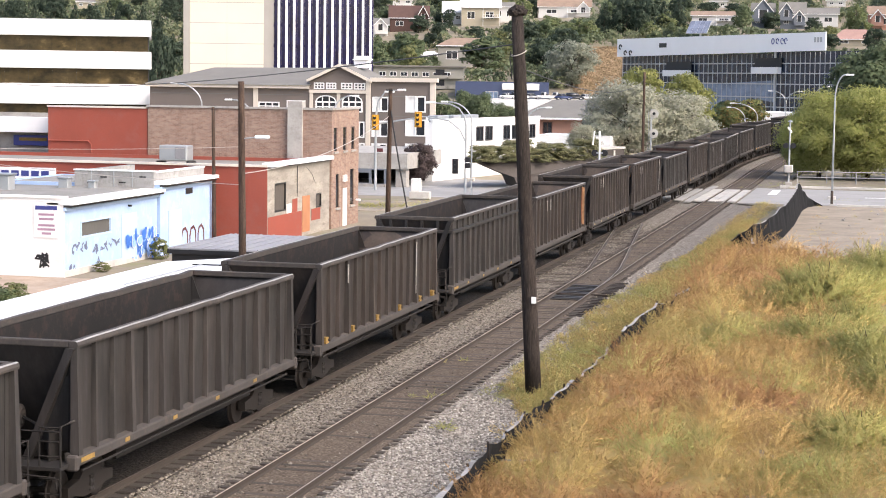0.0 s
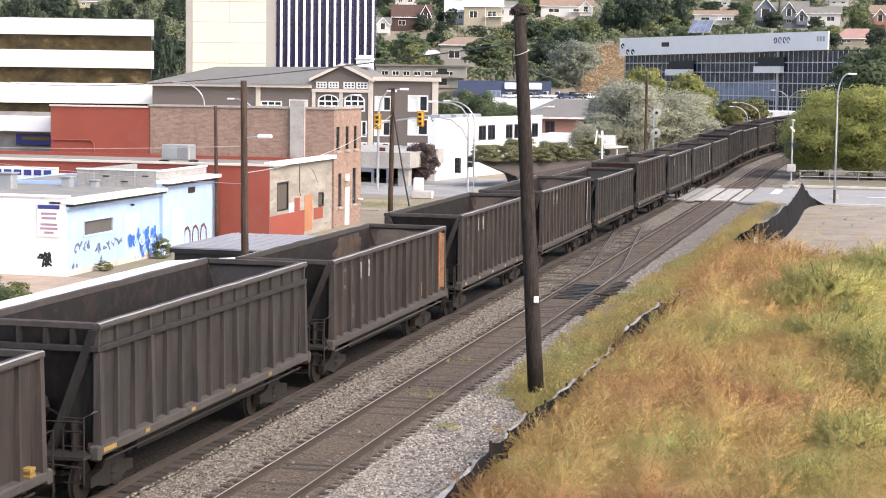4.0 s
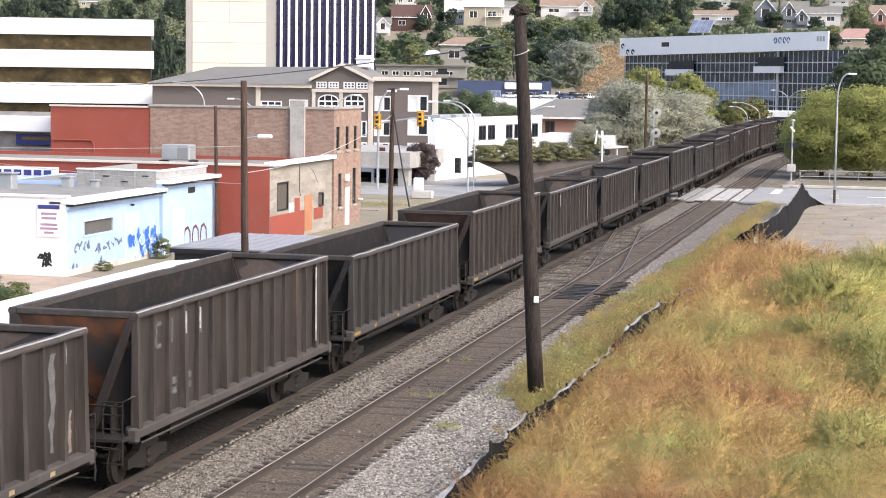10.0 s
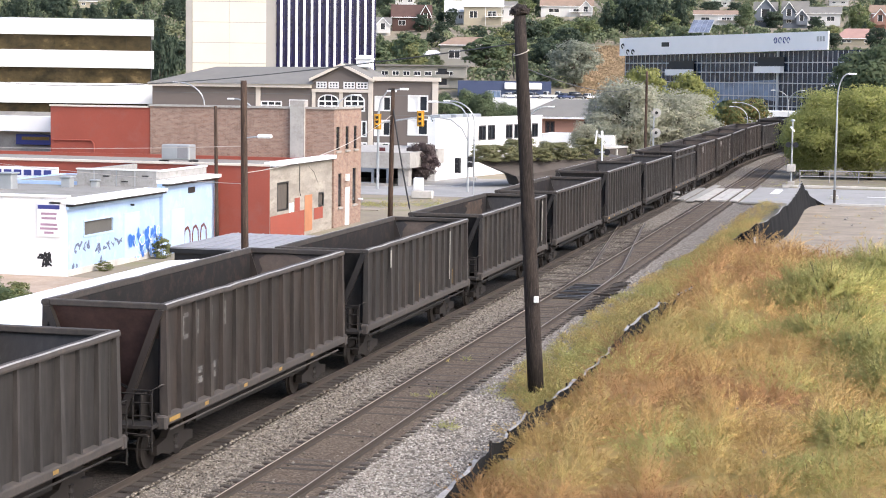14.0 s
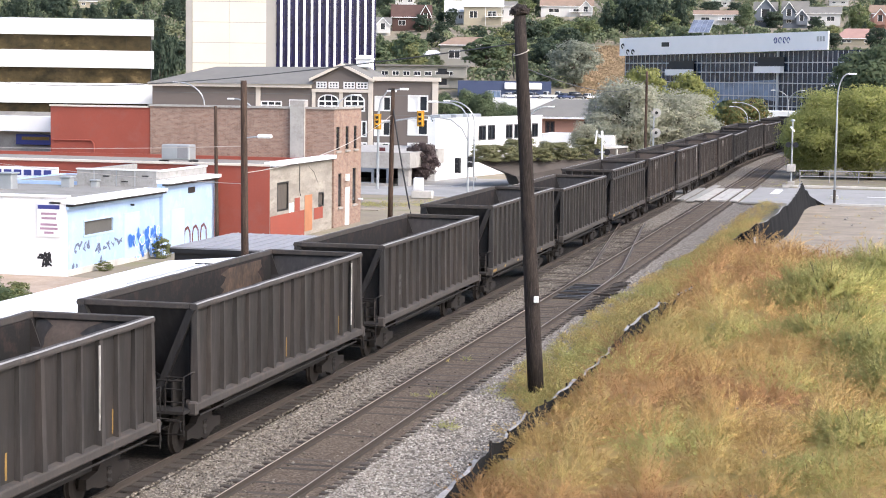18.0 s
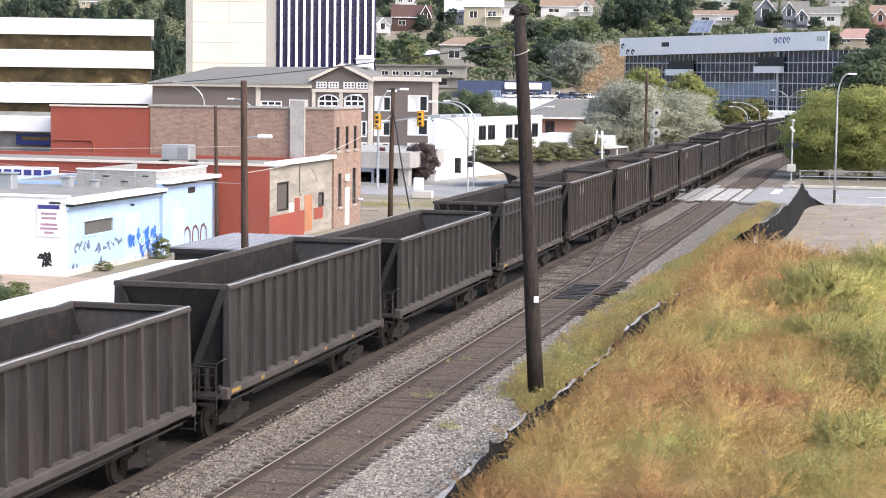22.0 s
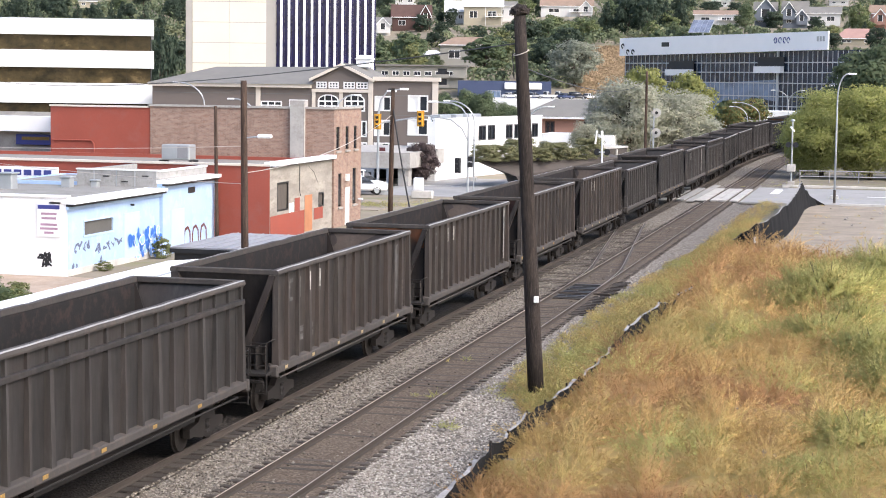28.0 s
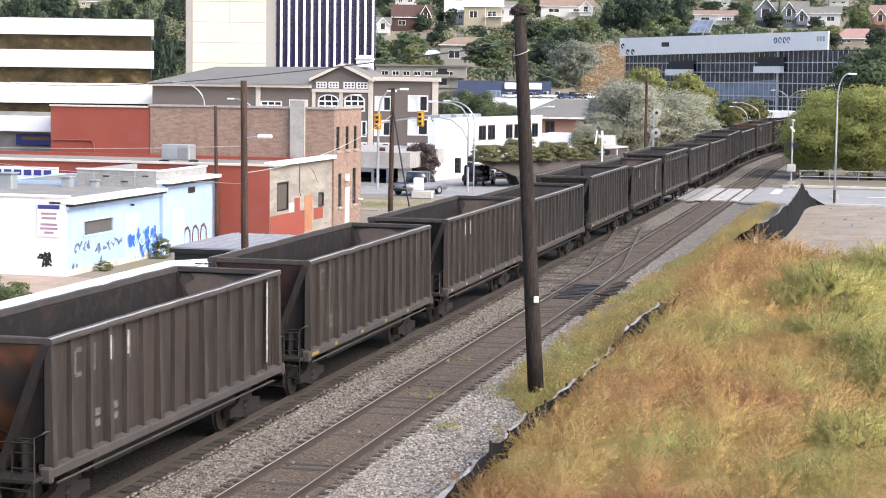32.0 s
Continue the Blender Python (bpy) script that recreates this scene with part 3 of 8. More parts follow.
def build_car(steel, H=3.7, ext=False, end=None, marks=(), sheen=0):
    car = thing("coal_gondola", "", "railway wagon")
    steel_m = M["car%d" % steel]
    L, W, Z0 = BODY / 2, 1.36, 1.36
    n = POSTS
    top = H - 0.5 if ext else H
    posts = {}
    for s in (-1, 1):
        bm = bmesh.new()
        prism(bm, [(s * (W + 0.02), Z0), (s * (W - 0.02), Z0), (s * (W - 0.005), H - 0.1), (s * (W + 0.035), H - 0.1)], "y", -L, L)
        part("side_sheet", bm, steel_m, car)
        for i in range(n + 1):
            y = -L + 0.09 + (2 * L - 0.18) * i / n
            deep = i % 3 == 0 or i == n
            if (s, deep) not in posts:
                w, out, tip = (0.1, 0.188, 0.135) if deep else (0.055, 0.142, 0.12)
                rib = bmesh.new()
                foot = [(s * (W + 0.01), -w - 0.02), (s * (W + out), -w), (s * (W + out), w), (s * (W + 0.01), w + 0.02)]
                cap = [(s * (W + 0.02), -w * 0.9), (s * (W + tip), -w * 0.75), (s * (W + tip), w * 0.75), (s * (W + 0.02), w * 0.9)]
                lo = [rib.verts.new((a, b, Z0 + 0.01)) for a, b in foot]
                hi = [rib.verts.new((a, b, top - 0.09)) for a, b in cap]
                for j in range(4):
                    rib.faces.new((lo[j], lo[(j + 1) % 4], hi[(j + 1) % 4], hi[j]))
                rib.faces.new(lo)
                rib.faces.new(hi)
                bmesh.ops.recalc_face_normals(rib, faces=rib.faces)
                if ext:
                    prism(rib, [(s * W, -0.06), (s * (W + 0.1), -0.05), (s * (W + 0.1), 0.05), (s * W, 0.06)], "z", top + 0.02, H - 0.1)
                # lighter steel copy paints the posts as lit against the shaded sheets
                ob = part("side_post", rib, M["car%d" % (steel + 3)], car)
                ob.matrix_basis = pose(0, y, 0)
                posts[s, deep] = ob.data
            else:
                shared("side_post", posts[s, deep], pose(0, y, 0), car)
        c0, c1 = sorted((s * (W - 0.03), s * (W + 0.15)))
        dents = random.Random(int(H * 100) + steel * 7 + len(marks) + s)
        knocks = [(dents.uniform(-L, L), dents.uniform(-0.024, 0.01), dents.uniform(0.2, 0.55)) for _ in range(3)]
        wave = lambda y: (sum(a * math.exp(-((y - c) / w) ** 2) for c, a, w in knocks) if abs(y) < L - 0.3 else 0.0)
        chord, edge = bmesh.new(), bmesh.new()
        ys = [-L + 2 * L * i / 44 for i in range(45)]
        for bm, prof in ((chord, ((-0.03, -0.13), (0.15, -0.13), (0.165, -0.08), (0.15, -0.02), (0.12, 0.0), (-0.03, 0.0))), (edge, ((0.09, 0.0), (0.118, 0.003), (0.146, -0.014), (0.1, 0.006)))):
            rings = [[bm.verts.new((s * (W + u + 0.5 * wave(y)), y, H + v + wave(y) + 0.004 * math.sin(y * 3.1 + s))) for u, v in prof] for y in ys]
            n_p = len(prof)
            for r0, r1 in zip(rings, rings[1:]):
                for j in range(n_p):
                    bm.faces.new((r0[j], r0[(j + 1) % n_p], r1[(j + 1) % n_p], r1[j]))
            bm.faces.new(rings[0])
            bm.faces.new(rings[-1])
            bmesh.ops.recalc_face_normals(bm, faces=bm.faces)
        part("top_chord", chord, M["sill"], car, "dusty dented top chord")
        # a thin pale strip paints the chord's top highlight
        part("chord_edge", edge, M["chord_edge"], car, "worn chord edge with a painted bright highlight")
        if ext:
            part("extension_rail", boxes((c0, c1, -L, L, top - 0.1, top + 0.03), bevel=0.015), steel_m, car)
        c0, c1 = sorted((s * (W - 0.12), s * (W + 0.19)))
        bm = bmesh.new()
        prism(bm, [(s * (W - 0.12), 1.16), (s * (W + 0.17), 1.16), (s * (W + 0.19), 1.19), (s * (W + 0.19), 1.33), (s * (W + 0.17), 1.37), (s * (W - 0.06), 1.415), (s * (W - 0.12), 1.415)], "y", -L - 0.02, L + 0.02)
        part("side_sill", bm, M["sill"], car, "dusty side sill with a sloping ledge")
        c0, c1 = sorted((s * 0.95, s * 1.2))
        part("lower_sill", boxes((c0, c1, -L + 2.6, L - 2.6, 0.78, 1.17)), M["car_under"], car)
    for s in (-1, 1):
        part("end_chord", boxes((-W + 0.034, W - 0.034, min(s * L, s * (L - 0.16)), max(s * L, s * (L - 0.16)), H - 0.14, H + 0.006), bevel=0.02), M["sill"], car)
        # the sloped end sheet, set well back towards the floor
        bm = bmesh.new()
        pts = [(s * (L - 0.03), H - 0.12), (s * (L - 0.07), H - 0.12), (s * (L - SLOPE), 1.45), (s * (L - SLOPE + 0.04), 1.45)]
        prism(bm, pts, "x", -W + 0.1, W - 0.1)
        part("end_sheet", bm, M[end] if end and s < 0 else steel_m, car, "faded orange end panel" if end and s < 0 else "")
        bm = bmesh.new()
        brace = bmesh.new()
        for k in (-1, 1):
            prism(bm, [(k * (W + 0.04), H - 0.14), (k * (W + 0.04), 1.38), (k * 0.46, 1.38), (k * (W - 0.1), H - 0.14)], "y", s * (L - 0.36), s * (L - 0.33))
            prism(brace, [(k * (W + 0.1), H - 0.14), (k * (W - 0.08), H - 0.14), (k * 0.32, 1.24), (k * 0.5, 1.24)], "y", s * (L + 0.06), s * (L - 0.1))
        part("corner_plate", bm, steel_m, car)
        part("corner_brace", brace, steel_m, car, "flat diagonal corner brace")
        if ext:
            y0, y1 = sorted((s * (L + 0.04), s * (L - 0.12)))
            part("end_rail", boxes((-W - 0.14, W + 0.14, y0, y1, top - 0.1, top + 0.03), bevel=0.015), steel_m, car)
            for u in (-0.9, -0.3, 0.3, 0.9):
                part("end_post", boxes((u - 0.05, u + 0.05, y0 + 0.02, y1 - 0.02, top + 0.03, H - 0.14)), steel_m, car)
        part("end_platform", boxes((-1.42, 1.42, min(s * (L - 0.1), s * (L + 0.62)), max(s * (L - 0.1), s * (L + 0.62)), 1.17, 1.24)), M["car_under"], car)
        for k in (-1, 1):
            x0, x1 = k * 0.95, k * 1.4
            y = s * (L + 0.56)
            lad = part("end_ladder", tubes(([(x1, y, 0.65), (x1, y, 2.05), (x1, s * (L + 0.02), 2.05)], 0.02), seg=5), M["car_under"], car)
            part("stile", tubes(([(x0, y, 1.2), (x0, y, 2.05)], 0.02), seg=5), M["car_under"], lad)
            rung = part("rung", tubes(([(x0, y, 0), (x1, y, 0)], 0.018), seg=5), M["car_under"], lad)
            rung.matrix_basis = pose(0, 0, 0.7)
            for z in (1.0, 1.45, 1.75, 2.03):
                shared("rung", rung.data, pose(0, 0, z), lad)
        part("draft_gear", tubes(([(0, s * (L - 1), 0.95), (0, s * (L + 0.75), 0.95)], 0.2), seg=6), M["car_under"], car)
        part("coupler", boxes((-0.16, 0.16, min(s * (L + 0.7), s * (L + 1.1)), max(s * (L + 0.7), s * (L + 1.1)), 0.78, 1.08), bevel=0.05), M["wheel"], car)
        tk = part("truck", boxes((-0.95, 0.95, s * (L - 1.55) - 0.2, s * (L - 1.55) + 0.2, 0.5, 0.85)), M["car_under"], car)
        for k in (-1, 1):
            bm = bmesh.new()
            y = s * (L - 1.55)
            x = k * 1.0
            prism(bm, [(y - 1.1, 0.36), (y - 1.1, 0.58), (y - 0.55, 0.66), (y - 0.3, 0.86), (y + 0.3, 0.86), (y + 0.55, 0.66), (y + 1.1, 0.58), (y + 1.1, 0.36), (y + 0.75, 0.36), (y + 0.35, 0.26), (y - 0.35, 0.26), (y - 0.75, 0.36)], "x", x - 0.09, x + 0.09)
            part("side_frame", bm, M["wheel"], tk)
            part("spring_nest", tubes(([(x + k * 0.05, y, 0.34), (x + k * 0.05, y, 0.42), (x + k * 0.05, y, 0.5), (x + k * 0.05, y, 0.58), (x + k * 0.05, y, 0.66)], [0.12, 0.09, 0.12, 0.09, 0.12]), seg=8), M["car_under"], tk)
        for d in (-0.89, 0.89):
            y = s * (L - 1.55) + d
            bm = bmesh.new()
            tube(bm, [(-0.72, 0, 0), (0.72, 0, 0)], 0.08, 6)
            for k in (-1, 1):
                tube(bm, [(k * 0.69, 0, 0), (k * 0.71, 0, 0), (k * 0.73, 0, 0), (k * 0.80, 0, 0), (k * 0.815, 0, 0)], [0.485, 0.485, 0.457, 0.45, 0.33], 18)
                tube(bm, [(k * 0.81, 0, 0), (k * 0.86, 0, 0)], [0.16, 0.12], 8)
            part("wheelset", bm, M["wheel"], tk).matrix_basis = pose(0, y, 0.457)
    part("brake_cylinder", tubes(([(-0.75, -L + 0.42, 2.02), (-0.69, -L + 0.42, 2.02), (0.05, -L + 0.42, 2.02), (0.11, -L + 0.42, 2.02)], [0.2, 0.26, 0.26, 0.16]), seg=14), M["sill"], car, "grey brake cylinder on the end platform")
    part("push_rod", tubes(([(0.11, -L + 0.42, 2.02), (0.93, -L + 0.2, 1.72)], 0.035), seg=6), M["car_under"], car)
    part("air_reservoir", tubes(([(-1.15, -L + 0.55, 1.5), (-1.1, -L + 0.55, 1.5), (-0.8, -L + 0.55, 1.5)], [0.12, 0.2, 0.2]), seg=10), M["car_under"], car)
    part("control_valve", boxes((0.3, 0.62, -L + 0.15, -L + 0.45, 1.25, 1.6), bevel=0.04), M["car_under"], car)
    part("brake_lever", boxes((0.9, 0.96, -L - 0.1, -L + 0.4, 1.22, 1.86), bevel=0.015), M["car_under"], car)
    part("cylinder_bracket", boxes((-0.55, -0.47, -L + 0.3, -L + 0.54, 1.24, 1.8), (-0.15, -0.07, -L + 0.3, -L + 0.54, 1.24, 1.8)), M["car_under"], car)
    part("grab_iron", tubes(([(1.3, -L - 0.34, 1.24), (1.3, -L - 0.34, 2.0), (1.42, -L - 0.1, 2.08), (1.46, -L + 0.02, 2.08)], 0.02), seg=5), M["sill"], car, "pale worn grab iron")
    for e in (-1, 1):
        part("air_hose", tubes(([(0.3, e * (L + 0.6), 0.95), (0.34, e * (L + 0.8), 0.7), (0.3, e * (L + 1.0), 0.55), (0.24, e * (L + 1.2), 0.62)], 0.035), seg=6), M["black"], car)
        part("cut_lever", tubes(([(-0.1, e * (L + 0.72), 1.12), (0.7, e * (L + 0.74), 1.1), (1.35, e * (L + 0.66), 1.05), (1.38, e * (L + 0.68), 0.8)], 0.018), seg=5), M["car_under"], car)
        for u in (-0.55, 0.55):
            part("platform_bracket", boxes((u - 0.04, u + 0.04, min(e * (L - 0.2), e * (L + 0.6)), max(e * (L - 0.2), e * (L + 0.6)), 0.98, 1.165)), M["car_under"], car)
            part("stanchion", tubes(([(u, e * (L + 0.58), 1.22), (u, e * (L + 0.58), 1.95)], 0.02), seg=5), M["car_under"], car)
        part("handrail", tubes(([(-1.4, e * (L + 0.58), 1.95), (1.4, e * (L + 0.58), 1.95)], 0.018), seg=5), M["car_under"], car)
    for s in (-1, 1):
        part("train_pipe", tubes(([(s * 1.44, -L + 0.35, 1.0), (s * 1.44, L - 0.35, 1.0)], 0.026), seg=6), M["sill"] if "letters" in marks else M["car_under"], car, "thin pipe below the sill")
        for e in (-1, 1):
            c0, c1 = sorted((s * 1.33, s * 1.58))
            y0, y1 = sorted((e * (L + 0.02), e * (L + 0.2)))
            part("sill_casting", boxes((c0, c1, y0, y1, 1.08, 1.4), bevel=0.04), M["sill"], car, "grey cast sill end")
    part("floor", boxes((-W + 0.15, W - 0.15, -L + SLOPE - 0.05, L - SLOPE + 0.05, 1.36, 1.45)), M["coal_dust"], car)
    for s in (-1, 1):
        bm = bmesh.new()
        prism(bm, [(s * (W - 0.06), Z0), (s * (W - 0.09), Z0), (s * (W - 0.06), H - 0.14), (s * (W - 0.03), H - 0.14)], "y", -L + 0.08, L - 0.08)
        part("lining", bm, M["coal_dust"], car, "coal-blackened inner lining")
    part("center_sill", boxes((-0.3, 0.3, -L + 0.2, L - 0.2, 0.75, 1.17)), M["car_under"], car)
    part("hopper_tub", boxes((-0.9, 0.9, -L + 3.0, L - 3.0, 0.55, 1.18), bevel=0.2), M["car_under"], car)
    for kind in marks:
        add_marks(car, kind, H, L, W, n)
    if {"worn_end", "rust_end", "post_white", "letters"} & set(marks):
        rnd = random.Random(len(car.children) + steel)
        bm = bmesh.new()
        rows = []
        for i in range(9):
            z = 2.5 + (H - 0.16 - 2.5) * i / 8
            y = L - 0.095 - (SLOPE - 0.07) * (H - 0.12 - z) / (H - 1.57)
            rows.append([bm.verts.new((x, y, z)) for x in (-1.15 + rnd.uniform(0, 0.35), 0.1 + rnd.uniform(-0.5, 0.6))])
        for r, q in zip(rows, rows[1:]):
            bm.faces.new((r[0], q[0], q[1], r[1]))
        part("worn_lining", bm, M["inner_rust"], car, "pale worn patch inside the end")
    if "rust_end" in marks or "stripe_end" in marks and "letters" not in marks:
        rnd = random.Random(steel + 40)
        bm = bmesh.new()
        rows = []
        for i in range(9):
            z = 2.55 + (H - 0.2 - 2.55) * i / 8
            x = -(W - 0.09 + 0.03 * (z - Z0) / (H - 0.14 - Z0)) + 0.007
            rows.append([bm.verts.new((x, y, z)) for y in (L - 4.4 + rnd.uniform(-0.4, 0.5), L - 2.7 + rnd.uniform(-0.5, 0.4), L - 1.35 + rnd.uniform(-0.3, 0.2))])
        for r, q in zip(rows, rows[1:]):
            bm.faces.new((r[0], r[1], q[1], q[0]))
            bm.faces.new((r[1], r[2], q[2], q[1]))
        part("worn_lining", bm, M["inner_tan"], car, "tan rust stain inside the side sheet")
    return car


def sheet_patch(car, y0, y1, z0, z1, H, mat, label="", ragged=0.0, seed=1, name="bare_patch"):
    """A paint patch that follows the leaning side sheet."""
    rnd = random.Random(seed)
    W, Z0 = 1.36, 1.36
    on = lambda z: W + 0.02 + 0.015 * (z - Z0) / (H - 0.1 - Z0) + 0.004
    bm = bmesh.new()
    n = 10 if ragged else 1
    rows = []
    for i in range(n + 1):
        z = z0 + (z1 - z0) * i / n
        a = y0 + ragged * rnd.uniform(0, 1) * (y1 - y0)
        b = y1 - ragged * rnd.uniform(0, 1) * (y1 - y0)
        rows.append([bm.verts.new((on(z), a, z)), bm.verts.new((on(z), b, z))])
    for r, q in zip(rows, rows[1:]):
        bm.faces.new((r[0], r[1], q[1], q[0]))
    return part(name, bm, mat, car, label)


def rib_y(i, n=None):
    n = n or POSTS
    return -BODY / 2 + 0.09 + (BODY - 0.18) * i / n


def add_marks(car, kind, H, L, W, n):
    xo = W + 0.152
    if kind == "sill_yellow":
        part("reflector", boxes((W + 0.19, W + 0.196, -L + 0.08, -L + 0.72, 1.22, 1.32)), M["old_yellow"], car, "long yellow reflector patch")
        for i in (2, 5, 8, 11):
            y = rib_y(i) + 0.5
            part("reflector", boxes((W + 0.19, W + 0.196, y - 0.12, y + 0.12, 1.23, 1.315)), M["old_yellow"], car, "yellow reflector patch")
    if kind == "post_yellow":
        for i in (7.55, 10.2, 12.9):
            y = rib_y(i)
            sheet_patch(car, y - 0.05, y + 0.05, 1.46, 1.98, H, M["old_yellow"], "thin yellow reflector strip", 0.2, int(i), "reflector")
    if kind == "post_white":
        for i in (3, 12):
            y = rib_y(i)
            part("stripe", boxes((xo - 0.02, xo + 0.004, y - 0.13, y - 0.07, 2.9 if i == 3 else 1.7, H - 0.25)), M["old_white"], car, "worn white stripe")
    if kind == "step_yellow":
        for i in (0, 3, 6, 9, 12, 14):
            y = rib_y(i)
            part("step_mark", boxes((W + 0.0, W + 0.2, y + 0.24, y + 0.48, 1.38, 1.44), (W + 0.0, W + 0.19, y + 0.27, y + 0.46, 1.445, 1.5), (W + 0.0, W + 0.2, y + 0.24, y + 0.48, 1.505, 1.56)), M["old_yellow"], car, "yellow step mark")
    if kind == "stripe_end":
        y = rib_y(n - 1)
        part("stripe", boxes((xo - 0.02, xo + 0.004, y - 0.13, y - 0.06, 1.6, H - 0.22)), M["old_white"], car, "worn white stripe")
    if kind == "small_letters":
        for i in (2, 3):
            y = rib_y(i) + 0.5
            for z in (1.85, 2.1, 2.35):
                sheet_patch(car, y - 0.2, y + 0.18, z, z + 0.16, H, M["old_grey"], "faded lettering bar", 0.35, i + int(z * 9), "lettering")
    if kind == "letters":
        for a, b, c, d in ((-0.24, -0.12, -0.55, -0.08), (-0.2, 0.16, -0.12, -0.02), (-0.2, 0.16, -0.62, -0.52)):
            sheet_patch(car, rib_y(1) + 0.5 + a, rib_y(1) + 0.5 + b, H - 0.35 + c, H - 0.35 + d, H, M["old_grey"], "faded white lettering bar", 0.25, 3, "lettering")
        for i in (2, 3, 4):
            sheet_patch(car, rib_y(i) + 0.28, rib_y(i) + 0.4, H - 0.95, H - 0.38, H, M["old_grey"], "faded white lettering bar", 0.2, i, "lettering")
        for j, i in enumerate((2, 3)):
            y = rib_y(i) + 0.5
            for z in (1.75, 1.98):
                sheet_patch(car, y - 0.2, y + 0.2, z, z + 0.16, H, M["old_grey"], "faded number bar", 0.3, i, "lettering")
    if kind == "sill_pale":
        for i in (0.6, 3.2, 5.9, 8.6, 11.3, 13.2):
            y = rib_y(i)
            part("reflector", boxes((W + 0.19, W + 0.196, y - 0.11, y + 0.11, 1.22, 1.31)), M["faded_yellow"], car, "small faded yellow reflector")
    if kind == "strip_pale":
        for i in (n - 5.35, n - 3.2):
            sheet_patch(car, rib_y(i) - 0.05, rib_y(i) + 0.04, 1.46, 1.95, H, M["faded_yellow"], "thin pale yellow reflector strip", 0.2, int(i), "reflector")
    if kind == "worn_end":
        y = rib_y(n - 1)
        sheet_patch(car, rib_y(n - 2) + 0.3, rib_y(n - 1) - 0.2, 1.6, H - 0.35, H, M["old_grey"], "scraped grey patch", 0.42, 5)
        sheet_patch(car, y + 0.12, y + 0.26, 1.6, H - 0.24, H, M["old_white"], "long worn white stripe", 0.3, 6, "stripe")
        sheet_patch(car, y + 0.3, y + 0.5, 1.45, 2.3, H, M["bare_metal"], "scraped pale patch", 0.42, 7)
    if kind == "rust_end":
        y = rib_y(n - 1)
        part("bare_patch", boxes((xo - 0.03, xo + 0.004, y - 0.05, y + 0.05, 1.6, H - 0.2)), M["orange_rust"], car, "orange rust streak")
        sheet_patch(car, y + 0.1, y + 0.75, 1.45, H - 0.2, H, M["tan_rust"], "large tan rusted sheet", 0.06, 8)
        part("bare_patch", boxes((xo - 0.16, xo - 0.004, rib_y(n) - 0.15, rib_y(n) - 0.142, 1.5, H - 0.25)), M["tan_rust"], car)
    if kind == "white_tick":
        for i in (3, 4):
            y = rib_y(i)
            part("stripe", boxes((xo - 0.03, xo + 0.004, y - 0.03, y + 0.03, H - 0.8, H - 0.3)), M["old_white"], car, "short white stripe")


def head(t):
    """How far the far end of the first visible car stands along the track at t seconds."""
    return 47.4 - 7.88 * t + 0.008 * t * t


def on_track(y):
    """The pose of a car whose middle stands at y: its two trucks keep to the curve."""
    (xa, za, _), (xb, zb, _) = bend(y - 5.3), bend(y + 5.3)
    return pose((xa + xb) / 2, y, (za + zb) / 2 + 0.004, math.degrees(math.atan2(zb - za, 10.6)), 0, -math.degrees(math.atan2(xb - xa, 10.6)))


KINDS = {
    "a": (dict(steel=0, H=3.68, marks=("sill_yellow",)), "dusty brown open coal gondola with ribbed steel sides"),
    "b": (dict(steel=0, H=3.7, marks=("post_yellow", "post_white")), "dusty coal gondola with yellow reflector strips"),
    "x": (dict(steel=0, H=3.9, ext=True, marks=("sill_yellow",)), "coal gondola with a raised side extension rail"),
    "r": (dict(steel=2, H=3.69, marks=("rust_end", "letters", "white_tick", "strip_pale")), "coal gondola with an orange rust streak near its end"),
    "p": (dict(steel=2, H=3.9, marks=("worn_end", "letters", "white_tick", "sill_pale")), "lettered coal gondola with scraped pale end posts"),
    "o": (dict(steel=2, H=3.89, end="end_orange", marks=("white_tick", "stripe_end", "letters")), "lettered coal gondola with a faded orange end panel"),
    "m": (dict(steel=2, H=3.89, end="maroon", marks=("sill_yellow", "letters")), "coal gondola with a faded maroon end panel"),
    "y": (dict(steel=2, H=3.7, marks=("step_yellow", "post_white")), "brown coal gondola with yellow step marks along its sill"),
    "f": (dict(steel=0, H=3.68, marks=("post_yellow", "stripe_end")), "dusty coal gondola with a tall white end stripe"),
    "e": (dict(steel=0, H=3.68, marks=("small_letters",)), "dusty grey-brown coal gondola with small faded lettering"),
    "g": (dict(steel=1, H=3.7, marks=("small_letters",)), "greenish-black coal gondola with faint lettering"),
    "c": (dict(steel=1, H=3.64, marks=()), "charcoal-black open coal gondola with ribbed sides"),
    "k": (dict(steel=1, H=3.64, marks=("sill_yellow",)), "charcoal-black coal gondola with yellow sill reflectors"),
    "d": (dict(steel=1, H=3.9, marks=("sill_yellow",)), "dark charcoal coal gondola with ribbed steel sides"),
}
ORDER = "cayxrpokmbfedgxpompcdbxgadcopfbdcgxa"
CARS = []


def build_train():
    proto = {}
    for i in range(CAR_COUNT):
        k = ORDER[i]
        kw, label = KINDS[k]
        y = head(0) - BODY / 2 + PITCH * (i - 1)
        if k not in proto:
            c = build_car(**kw)
            c.matrix_basis = on_track(y)
            tagged(c, label, "railway wagon", "cars of the coal train")
            proto[k] = c
        else:
            c = copy_thing(proto[k], on_track(y))
        CARS.append((c, PITCH * (i - 1) - BODY / 2))


build_train()

# ---- poles and lamps ----


